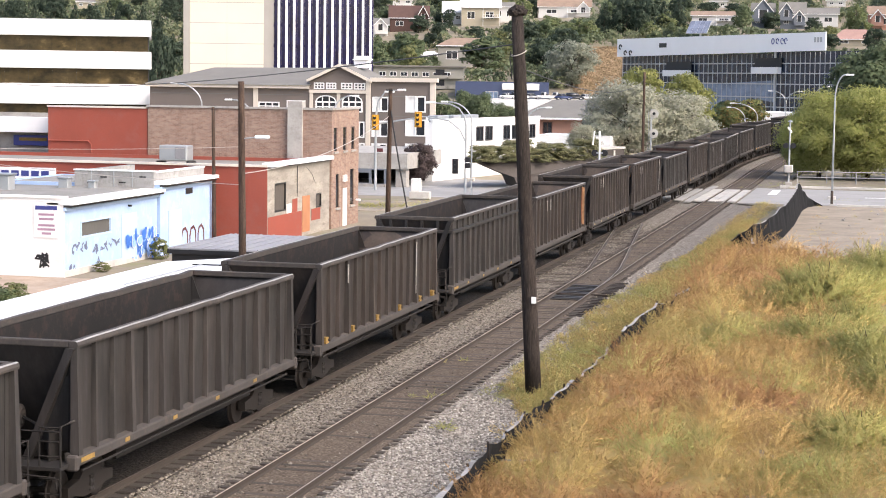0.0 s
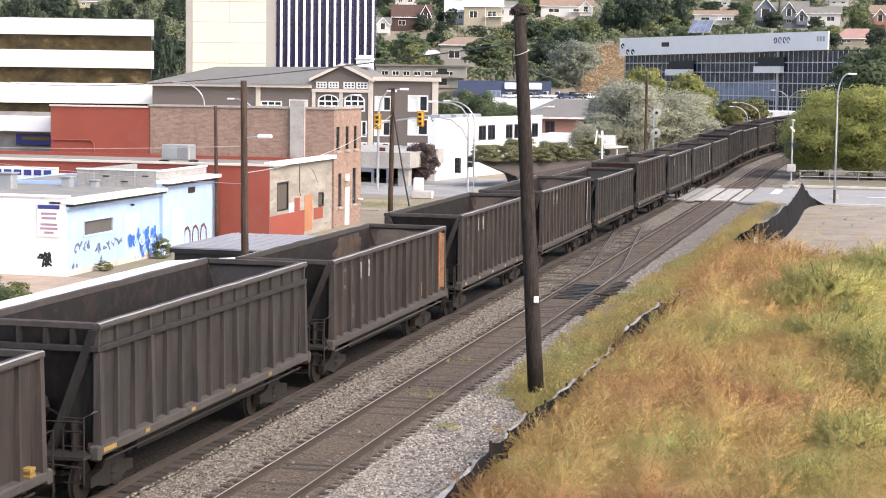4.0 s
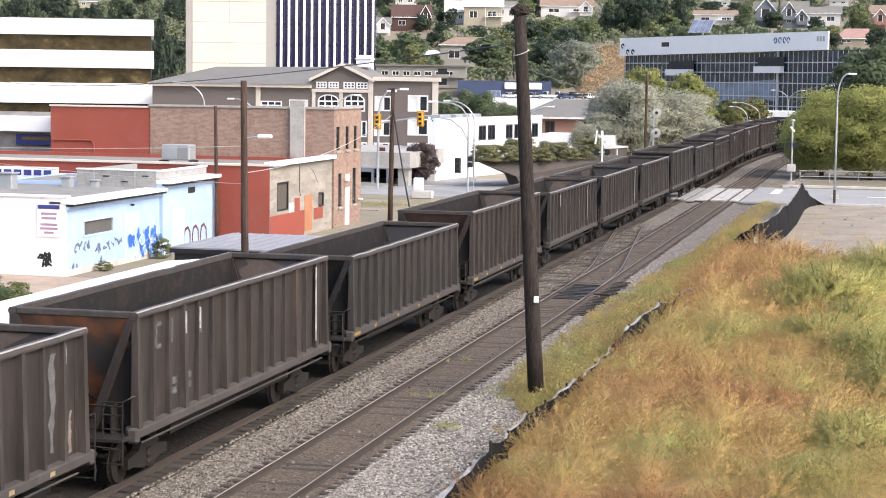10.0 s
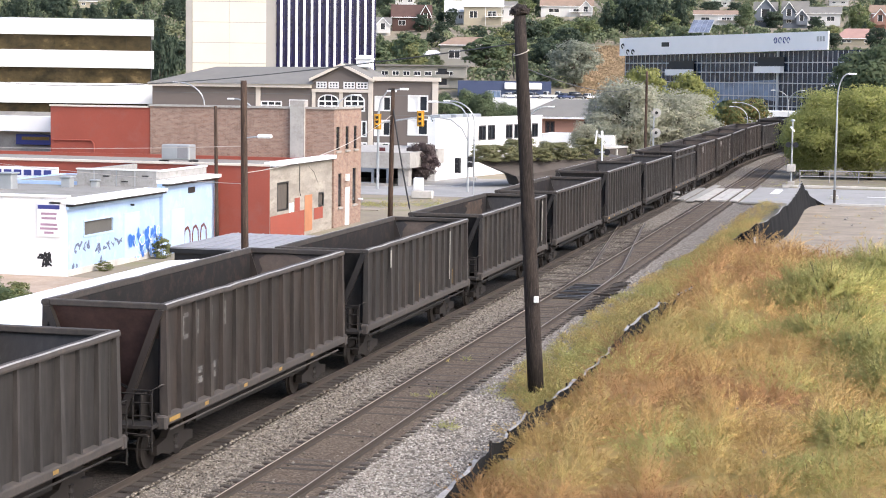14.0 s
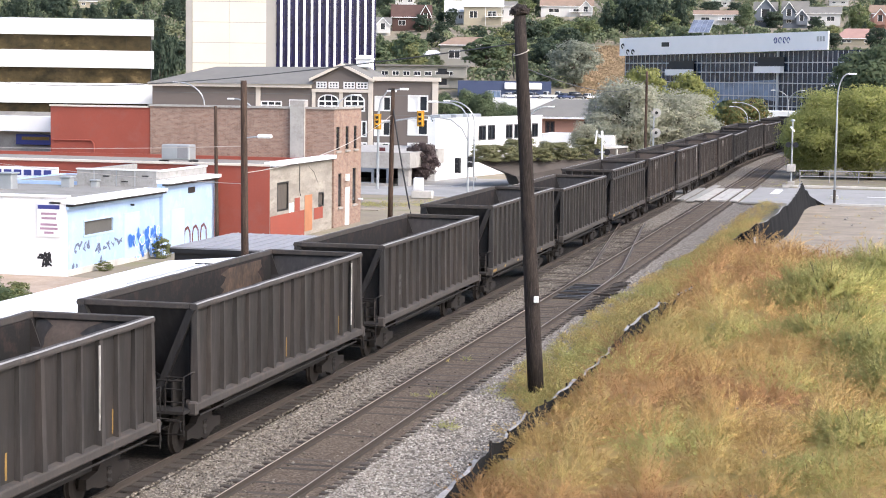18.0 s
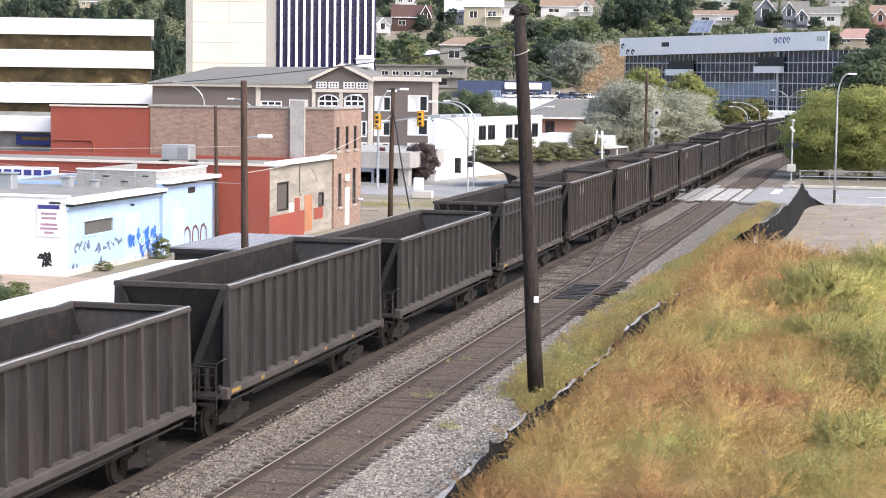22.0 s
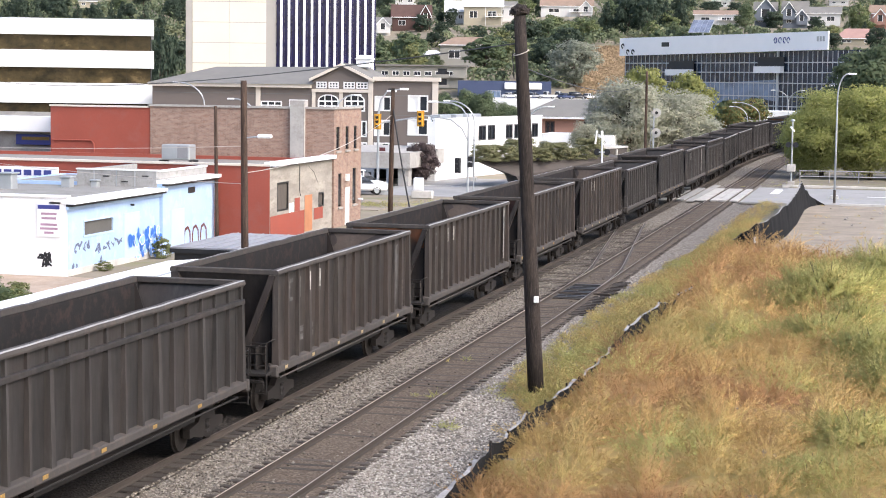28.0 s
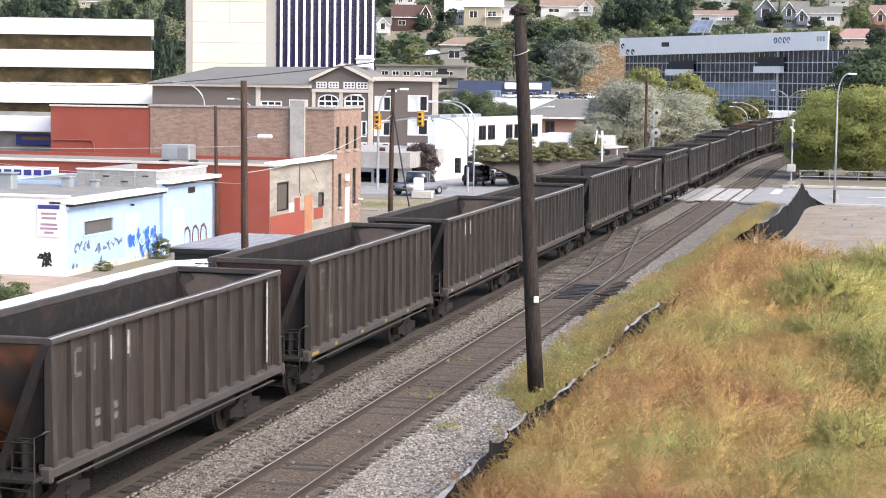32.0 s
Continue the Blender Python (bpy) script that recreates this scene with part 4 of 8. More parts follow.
def utility_pole(x, y, h, r0=0.17, lean=(0, 0), r1=None, label="weathered brown wooden utility pole", wood="brown_pole"):
    ob = thing("utility_pole", label, "utility pole", pose(x, y, 0))
    r1 = r1 or r0 * 0.75
    bm = bmesh.new()
    pts = [(lean[0] * k, lean[1] * k, h * k - 0.05) for k in (0, 0.15, 0.3, 0.5, 0.7, 0.85, 1.0)]
    tube(bm, pts, [r0 + (r1 - r0) * k * random.uniform(0.9, 1.1) for k in (0, 0.15, 0.3, 0.5, 0.7, 0.85, 1.0)], 14)
    part("post", bm, M[wood], ob, smooth=True)
    return ob


def street_lamp(x, y, h, reach, r=0.09, side=1, label="tall galvanised street lamp with a curved arm"):
    ob = thing("street_lamp", label, "street lamp", pose(x, y, 0))
    part("base", boxes((-0.3, 0.3, -0.3, 0.3, -0.05, 0.25), bevel=0.03), M["pale_concrete"], ob)
    bm = bmesh.new()
    pts = [(0, 0, 0.2), (0, 0, h * 0.45), (0, 0, h - 1.9)]
    for k in range(1, 8):
        a = math.pi / 2 * k / 7
        pts.append((side * reach * (1 - math.cos(a)), 0, h - 1.9 + 1.9 * math.sin(a)))
    tube(bm, pts, [r, r * 0.85] + [r * 0.65] * (len(pts) - 2), 10)
    part("pole", bm, M["galv"], ob, smooth=True)
    b = boxes((min(0, side * 0.65), max(0, side * 0.65), -0.14, 0.14, -0.08, 0.07), bevel=0.05)
    part("lamp_head", turned(b, pose(side * reach, 0, h)), M["white_metal"], ob)
    return ob


def build_poles():
    p = utility_pole(7.25, 52.2, 10.85, 0.24, (-0.67, 0), 0.175, "tall dark wooden utility pole beside the siding", "wood_pole")
    part("tag", boxes((-0.06, 0.07, -0.28, -0.2, 2.6, 2.78)), M["white_paint"], p, "small white tag")
    # a frayed block of old timber caps the pole, and a cable is slung round it below
    bm = bmesh.new()
    bmesh.ops.create_icosphere(bm, subdivisions=3, radius=1.0)
    for v in bm.verts:
        k = 1.0 + 0.3 * noise.noise(v.co * 2.3) + 0.12 * noise.noise(v.co * 7.0)
        v.co = Vector((v.co.x * 0.27 * k, v.co.y * 0.24 * k, max(-0.6, v.co.z) * 0.19 * k))
    part("pole_cap", turned(bm, pose(-0.67, 0, 10.92)), M["wood_pole"], p, "frayed grey timber block on the pole's top")
    part("cable_loop", tubes(([(-0.61 + 0.215 * math.cos(a), 0.215 * math.sin(a), 9.75 + 0.09 * math.sin(a * 1.0 + 0.8)) for a in (2 * math.pi * j / 16 for j in range(17))], 0.014), seg=5), M["pale_wire"], p, "thin pale cable slung round the pole")
    part("cable_tail", tubes(([(-0.83, -0.05, 9.8), (-0.86, -0.04, 9.6), (-0.82, -0.03, 9.35), (-0.8, -0.02, 9.0)], 0.014), seg=5), M["wire"], p)
    utility_pole(-6.1, 64.5, 8.85, 0.15, (-0.1, 0))
    utility_pole(-18.0, 93.0, 7.4, 0.11, (-0.1, 0))
    utility_pole(-13.8, 112.6, 8.4, 0.17, (0.1, 0))
    utility_pole(-7.3, 185.0, 10.0, 0.16)
    street_lamp(12.55, 147.9, 9.75, 0.75)


build_poles()

# ---- roads ----


def build_roads():
    tagged(part("road", boxes((-220, -1.76, 137, 163, -0.1, 0.0), (1.76, 2.27, 140.5, 163, -0.1, 0.0), (5.79, 260, 140.5, 161, -0.1, 0.0), bevel=0), M["road"]), "worn grey asphalt street crossing the tracks", "road", kind="structure")
    for x in TRACKS:
        for a, b in ((x - 1.72, x - 0.84), (x - 0.62, x), (x, x + 0.62), (x + 0.84, x + 1.5)):
            for j in range(4):
                ob = part("crossing_panel", boxes((a + 0.03, b - 0.03, 142 + j * 4.05, 142 + j * 4.05 + 3.95, -0.12, 0.006), bevel=0.015), M["road"] if not x else M["panel"])
                tagged(ob, "pale concrete level-crossing panel beside the rails" if x else "grey asphalt level-crossing panel beside the rails", "crossing panel", "level crossing panels", "structure")


build_roads()
# ---- buildings ----


def frame_ab(a, b, z=0.0):
    """The frame of a wall that runs from a to b: u along it, y into the building."""
    return pose(a[0], a[1], z, 0, 0, math.degrees(math.atan2(b[1] - a[1], b[0] - a[0])))


def house_shell(name, label, m, w, d, h, mat, roof, category="building", t=0.25, parapet=0.3, front=(), side=(), z0=-0.3, group=""):
    """A flat-roofed building. m: its frame, origin at the front's left corner on the ground; the side is the end at u = w."""
    ob = thing(name, label, category, m, group)
    sm = pose(w, 0, 0, 0, 0, 90)
    part("front_wall", wall_bm(0, w, z0, h, t, front), mat, ob)
    part("side_wall", turned(wall_bm(t, d, z0, h, t, side), sm), mat, ob)
    part("back_wall", boxes((0, w - t, d - t, d, z0, h)), mat, ob)
    part("far_wall", boxes((0, t, t, d - t, z0, h)), mat, ob)
    part("roof", boxes((t, w - t, t, d - t, h - parapet - 0.25, h - parapet)), roof, ob)
    return ob, Matrix(), sm


def scribble(bm, pts, r):
    """A painted stroke on a wall at x = 0: a thin ribbon along points (y, z)."""
    for i, ((a, b), (c, d)) in enumerate(zip(pts, pts[1:])):
        o = 0.0004 * (len(bm.faces) % 60)
        v = Vector((c - a, d - b))
        if v.length < 1e-4:
            continue
        n = Vector((-v.y, v.x)).normalized() * r
        e = v.normalized() * r * 0.6
        q = [(a - e.x + n.x, b - e.y + n.y), (c + e.x + n.x, d + e.y + n.y), (c + e.x - n.x, d + e.y - n.y), (a - e.x - n.x, b - e.y - n.y)]
        bm.faces.new([bm.verts.new((o, y, z)) for y, z in q])


M["spray_blue"] = surface("blue_spray_paint", (0.045, 0.16, 0.55), 0.2, 2, 14, 0.6)
M["spray_navy"] = surface("faded_navy_spray_paint", (0.13, 0.15, 0.24), 0.2, 2, 14, 0.6)
M["spray_pale"] = surface("pale_blue_spray_paint", (0.32, 0.52, 0.88), 0.2, 2, 14, 0.6)
M["spray_red"] = surface("dark_red_spray_paint", (0.13, 0.035, 0.035), 0.2, 2, 14, 0.6)
M["sign_blue"] = surface("sign_blue", (0.05, 0.06, 0.24), 0.1, 2, 14, 0.5)
M["brick"] = None


def brick_material():
    k = Nodes("brown_brick")
    v = k.coords(True)
    sep = k.n("ShaderNodeSeparateXYZ")
    k.link(v, sep.inputs[0])
    add = k.n("ShaderNodeMath")
    k.link(sep.outputs[0], add.inputs[0])
    k.link(sep.outputs[1], add.inputs[1])
    com = k.n("ShaderNodeCombineXYZ")
    k.link(add.outputs[0], com.inputs[0])
    k.link(sep.outputs[2], com.inputs[1])
    br = k.n("ShaderNodeTexBrick", Scale=1.0)
    br.inputs["Brick Width"].default_value, br.inputs["Row Height"].default_value, br.inputs["Mortar Size"].default_value = 0.22, 0.075, 0.006
    br.inputs["Color1"].default_value, br.inputs["Color2"].default_value, br.inputs["Mortar"].default_value = (0.295, 0.18, 0.133, 1), (0.2, 0.122, 0.096, 1), (0.33, 0.27, 0.225, 1)
    k.link(com.outputs[0], br.inputs["Vector"])
    f = k.noise(k.stretch(v, (1.0, 1.0, 2.6)), 1.5, 6, 0.75)
    c = k.mix(k.ramp(f, [(0.42, (0, 0, 0)), (0.66, (0.9, 0.9, 0.9))]), br.outputs["Color"], (0.37, 0.272, 0.213))
    g = k.noise(k.stretch(v, (1, 1, 0.25)), 2.0, 5)
    c = k.mix(k.ramp(g, [(0.55, (0, 0, 0)), (0.75, (0.5, 0.5, 0.5))]), c, (0.12, 0.075, 0.06))
    k.bump(br.outputs["Fac"], -0.3, 0.01)
    return k.done(c, 0.9)


M["brick"] = brick_material()


def blue_building():
    rnd = random.Random(4)
    # the pale blue wall faces the railway; its white painted front faces the yard
    win = (1.7, 5.0, 1.62, 2.36)
    sm_side = [win]
    ob, fm, sm = house_shell("blue_building", "low pale blue stucco building with graffiti and a white front", pose(-27.5, 75.4, 0), 9.1, 10.6, 3.2, M["blue_wall"], M["roof_gravel"], side=sm_side, parapet=0.05)
    part("white_front", boxes((-0.05, 9.12, -0.06, -0.004, -0.3, 3.5)), M["white_paint"], ob, "white painted front wall")
    part("front_coping", boxes((-0.1, 9.2, -0.12, 0.2, 3.5, 3.6)), M["white_metal"], ob)
    window(ob, win, sm, M["pale_door"], M["blind"], 0.06)
    part("fascia", turned(boxes((-0.1, 10.7, -0.12, -0.003, 2.95, 3.1)), sm), M["pale_door"], ob, "pale roof fascia")
    part("drip_edge", turned(boxes((-0.1, 10.7, -0.34, -0.003, 3.105, 3.205)), sm), M["black"], ob, "black drip edge")
    part("roof_edge", turned(boxes((-0.1, 10.7, -0.42, 0.8, 3.21, 3.36)), sm), M["white_metal"], ob, "white metal roof edge")
    part("gravel_roof", boxes((-0.02, 8.3, 0.2, 10.6, 3.2, 3.38)), M["roof_gravel"], ob)
    part("door", turned(boxes((6.2, 8.05, -0.03, -0.004, 0.2, 2.38), bevel=0.01), sm), M["pale_door"], ob, "pale blue painted door")
    part("plinth", turned(boxes((0.02, 10.58, -0.02, -0.004, -0.2, 0.28)), sm), M["pale_concrete"], ob, "dirty pale plinth")
    part("gooseneck_vent", tubes(([(9.1 + 0.02, 7.0, 2.75), (9.3, 7.0, 2.75)], 0.05), seg=8), M["dark_metal"], ob)
    X = 9.1 + 0.006
    # two rows of thin faded tags
    for y0, z0, n, hgt in ((0.9, 0.95, 4, 0.5), (3.1, 0.75, 5, 0.42), (5.3, 0.95, 2, 0.35), (0.6, 0.1, 2, 0.4), (3.4, 0.15, 2, 0.45)):
        for i in range(n):
            bm = bmesh.new()
            cy = y0 + 0.42 * i
            pts = [(cy + 0.3 * rnd.uniform(-0.5, 1.0), z0 + hgt * rnd.random()) for _ in range(5)]
            scribble(bm, [q for a, b in zip(pts, pts[1:]) for q in (a, ((a[0] + b[0]) / 2 + rnd.uniform(-0.08, 0.08), (a[1] + b[1]) / 2 + rnd.uniform(-0.08, 0.08)))], rnd.uniform(0.03, 0.06))
            part("graffiti", turned(bm, pose(X + 0.0006 * i, 0, 0)), M["spray_navy"], ob, "faded navy spray-painted tag")
    # fat blue bubble letters with pale filling and outlines
    for i in range(26):
        cy, cz = 6.9 + 0.29 * (i % 13) + rnd.uniform(-0.12, 0.12), 0.35 + 0.6 * (i // 13) + 0.35 * rnd.random()
        ry, rz = rnd.uniform(0.14, 0.3), rnd.uniform(0.2, 0.4)
        ring = [(cy + ry * math.cos(a) * (1 + 0.18 * math.sin(3 * a + i)), cz + rz * math.sin(a) * (1 + 0.12 * math.cos(2 * a + i))) for a in (2 * math.pi * j / 22 for j in range(23))]
        bm = bmesh.new()
        bm.faces.new([bm.verts.new((0, a, b)) for a, b in ring[:-1]])
        part("graffiti", turned(bm, pose(X + 0.004 + 0.004 * i, 0, 0)), M["spray_blue"] if i % 3 else M["spray_pale"], ob, "blue bubble letter of a large graffito")
        bm = bmesh.new()
        scribble(bm, ring, 0.022)
        part("graffiti", turned(bm, pose(X + 0.006 + 0.004 * i, 0, 0)), (M["white_paint"], M["spray_pale"], M["spray_blue"])[i % 3], ob)
    # sign on the white front
    sign = part("sign_board", boxes((7.7, 8.85, -0.1, -0.062, 1.75, 3.3)), M["white_metal"], ob, "white wall sign with faded purple lettering bars")
    part("sign_heading", boxes((7.75, 8.8, -0.112, -0.102, 2.98, 3.16)), M["sign_blue"], sign)
    for z, w in ((2.72, 0.75), (2.52, 0.7), (2.24, 0.8), (2.06, 0.85), (1.88, 0.45)):
        part("lettering", boxes((8.28 - w / 2, 8.28 + w / 2, -0.108, -0.102, z, z + 0.1)), M["faded_print"], sign)
    bm = bmesh.new()
    for i in range(4):
        pts = [(8.0 + rnd.uniform(-0.3, 0.4), 0.7 + rnd.uniform(-0.35, 0.35)) for _ in range(6)]
        scribble(bm, pts, 0.04)
    part("graffiti", turned(bm, pose(0, -0.066, 0, 0, 0, -90) @ pose(0, 0, 0)), M["black"], ob)
    # taller rear wing
    ob, fm, sm = house_shell("blue_annex", "pale blue stucco rear wing with a boarded doorway", pose(-27.0, 86.05, 0), 8.75, 7.2, 3.55, M["blue_wall"], M["roof_gravel"], parapet=0.05)
    part("roof_edge", turned(boxes((-0.05, 7.2, -0.4, 0.6, 3.56, 3.74)), sm), M["white_metal"], ob, "white metal roof edge")
    part("fascia", turned(boxes((-0.05, 7.2, -0.12, -0.003, 3.3, 3.44)), sm), M["pale_door"], ob)
    part("drip_edge", turned(boxes((-0.05, 7.2, -0.3, -0.003, 3.445, 3.553)), sm), M["dark_metal"], ob)
    part("door", turned(boxes((1.05, 2.85, -0.03, -0.004, 0.1, 2.19), bevel=0.01), sm), M["pale_door"], ob, "pale blue painted door")
    part("vent_grille", turned(boxes((3.4, 4.3, -0.04, -0.004, 2.9, 3.2)), sm), M["dark_metal"], ob)
    for i in range(4):
        bm = bmesh.new()
        y = 1.7 + i * 1.15
        scribble(bm, [(y, -0.1), (y, 0.7), (y + 0.15, 1.05), (y + 0.5, 1.15), (y + 0.8, 0.9), (y + 0.85, 0.1)], 0.075)
        part("graffiti", turned(bm, pose(8.756, 0, 0)), M["spray_red"], ob, "dark red arched graffiti letter")
    part("roof_upstand", boxes((4.2, 8.45, -0.12, 0.16, 3.38, 4.18), (4.2, 4.45, 0.17, 6.9, 3.5, 4.18), (8.2, 8.45, 0.17, 6.8, 3.76, 4.12)), M["roof_sheet"], ob, "weathered grey sheet-metal parapet")
    part("upstand_cap", boxes((4.15, 8.5, -0.16, 0.2, 4.185, 4.25), (8.15, 8.5, 0.21, 6.85, 4.125, 4.2)), M["white_metal"], ob, "pale parapet cap")
    for u in (5.1, 6.3, 7.3):
        part("parapet_seam", boxes((u, u + 0.05, -0.14, -0.121, 3.4, 4.17)), M["galv"], ob)
    for u, z in ((4.9, 3.55), (5.6, 3.85), (6.6, 3.6), (7.7, 3.9)):
        part("roof_patch", boxes((u, u + 0.35, -0.138, -0.121, z, z + 0.06)), M["dark_metal"], ob)
    # roof clutter on the low part
    for x, y, w, h in ((-24.6, 82.0, 0.7, 0.75), (-22.6, 84.4, 0.5, 0.5), (-21.3, 84.8, 0.35, 0.35)):
        v = thing("roof_vent", "grey sheet-metal vent box on a flat roof", "roof vent", pose(x, y, 3.34))
        part("body", boxes((-w / 2, w / 2, -w / 2, w / 2, 0, h), bevel=0.03), M["galv"], v)
        part("cap", boxes((-w * 0.62, w * 0.62, -w * 0.62, w * 0.62, h, h + 0.08), bevel=0.02), M["galv"], v)


def red_building():
    ob, fm, sm = house_shell("red_building", "low red painted flat-roofed building with a stained stucco side", pose(-52, 94.0, 0), 36.6, 11.2, 4.15, M["red_wall"], M["roof_gravel"],
                             side=[(1.2, 3.1, 1.66, 3.2), (8.6, 9.6, 1.45, 2.25)], parapet=0.2)
    part("coping", boxes((20.0, 36.65, -0.1, 0.3, 4.155, 4.27)), M["cream_trim"], ob, "cream parapet coping")
    part("low_coping", boxes((0, 20.0, -0.1, 0.3, 4.155, 4.25)), M["cream_trim"], ob)
    part("stucco_face", turned(wall_bm(0.02, 11.2, -0.2, 4.1, 0.02, [(1.2, 3.1, 1.66, 3.2), (8.6, 9.6, 1.45, 2.25)]), sm @ pose(0, -0.024, 0)), M["beige_wall"], ob, "stained beige stucco wall")
    part("white_edge", turned(boxes((0.0, 11.2, -0.3, 0.3, 4.16, 4.38)), sm), M["white_metal"], ob, "white roof edge")
    part("drip_edge", turned(boxes((0.0, 11.2, -0.2, -0.03, 4.1, 4.158)), sm), M["dark_metal"], ob)
    part("red_dado", turned(boxes((0.05, 5.9, -0.045, -0.026, -0.2, 1.45)), sm), M["red_wall"], ob, "red painted lower wall")
    window(ob, (1.2, 3.1, 1.66, 3.2), sm, M["dark_metal"], M["boarded"], 0.06)
    window(ob, (8.6, 9.6, 1.45, 2.25), sm, M["dark_metal"], M["boarded"], 0.06)
    part("door", turned(boxes((6.0, 7.35, -0.05, -0.026, 0.2, 2.25)), sm), M["orange_door"], ob, "faded orange door")
    part("patch", turned(boxes((4.2, 5.1, -0.04, -0.026, 1.46, 2.2)), sm), M["red_wall"], ob, "red paint patch")
    part("patch", turned(boxes((7.7, 9.4, -0.04, -0.026, 0.75, 1.42)), sm), M["red_wall"], ob)
    part("notice", turned(boxes((3.2, 4.0, -0.05, -0.026, 1.46, 1.98)), sm), M["white_paint"], ob, "white paper notice")
    part("drainpipe", turned(tubes(([(4.9, -0.09, 4.0), (4.9, -0.09, 2.6), (5.05, -0.09, 2.3)], 0.022), seg=6), sm), M["dark_metal"], ob)
    part("cable", turned(tubes(([(6.6, -0.06, 3.9), (7.6, -0.06, 3.5), (8.3, -0.06, 2.9)], 0.01), seg=5), sm), M["dark_metal"], ob)
    # rooftop air-conditioning box
    ac = thing("air_conditioner", "pale grey rooftop air-conditioning box", "air conditioner", pose(-22.6, 99.0, 3.95))
    part("skid", boxes((-1.0, -0.8, -0.5, 0.5, 0, 0.2), (0.8, 1.0, -0.5, 0.5, 0, 0.2)), M["dark_metal"], ac)
    part("cabinet", boxes((-0.85, 0.85, -0.5, 0.5, 0.2, 1.08), bevel=0.05), M["galv"], ac)
    part("side_panel", boxes((0.12, 0.75, -0.52, -0.5, 0.32, 0.98)), M["shed_roof"], ac)
    # sign band on the parapet
    s = thing("roof_sign", "white parapet sign with plain lettering bars", "sign", pose(-30.2, 93.8, 3.2))
    part("board", boxes((-3.4, 2.6, -0.08, 0.1, 0.0, 0.62)), M["white_metal"], s)
    for i in range(9):
        part("lettering", boxes((-3.0 + i * 0.6, -2.55 + i * 0.6, -0.1, -0.081, 0.15, 0.45)), M["sign_blue"], s)


def brick_building():
    wins_hi = [(0.45, 1.15, 4.6, 6.0), (2.35, 3.05, 4.6, 6.0), (4.1, 4.8, 4.6, 6.0)]
    wins_lo = [(0.9, 1.6, 1.2, 3.2), (3.9, 4.7, 1.2, 3.4)]
    ob, fm, sm = house_shell("brick_building", "two-storey brown brick building with a flat roof", pose(-27.0, 105.35, 0), 11.7, 5.7, 7.05, M["brick"], M["roof_gravel"], side=wins_hi + wins_lo, parapet=0.25)
    for h in wins_hi + wins_lo:
        window(ob, h, sm, M["dark_metal"], M["dark_glass"], 0.07, 1, 2, proud=-0.06, sill=M["concrete"])
    part("chimney", boxes((9.0, 9.9, -0.2, 0.5, 3.9, 7.55)), M["concrete"], ob, "pale rendered chimney stack")
    part("coping", boxes((-0.08, 11.78, -0.08, 0.3, 7.055, 7.18), (11.45, 11.78, 0.3, 5.78, 7.055, 7.18)), M["concrete"], ob)
    part("doorway_panel", turned(boxes((2.3, 3.1, -0.05, -0.003, 0.0, 2.3)), sm), M["white_paint"], ob, "weathered white door")
    part("meter_box", turned(boxes((2.3, 2.9, -0.12, -0.003, 2.7, 3.1)), sm), M["white_paint"], ob)
    part("lamp", turned(boxes((4.98, 5.2, -0.32, -0.02, 1.38, 1.5), bevel=0.03), sm), M["white_metal"], ob, "small white wall lamp")
    ob, fm, sm = house_shell("red_annex", "two-storey red painted end block", pose(-33.6, 105.4, 0), 6.55, 5.6, 6.95, M["red_wall"], M["roof_gravel"], parapet=0.2)
    part("coping", boxes((-0.05, 6.5, -0.08, 0.3, 6.955, 7.06)), M["cream_trim"], ob)
    part("conduit", tubes(([(0.1, -0.06, 4.9), (2.7, -0.06, 4.9), (2.9, -0.06, 4.7), (2.9, -0.06, 4.2)], 0.05), seg=6), M["red_wall"], ob)
    ob, fm, sm = house_shell("shopfront", "white canopied low commercial front with a blue sign", pose(-60, 108, 0), 26.3, 10, 6.3, M["concrete"], M["roof_gravel"])
    part("canopy", boxes((0, 26.35, -0.9, -0.01, 5.3, 6.25)), M["white_metal"], ob, "white metal canopy")
    part("sign", boxes((22.9, 26.0, -0.3, -0.02, 4.45, 5.1)), M["sign_blue"], ob, "dark blue fascia sign")
    part("sign_bar", boxes((23.3, 25.2, -0.32, -0.301, 4.75, 4.95)), M["old_yellow"], ob)


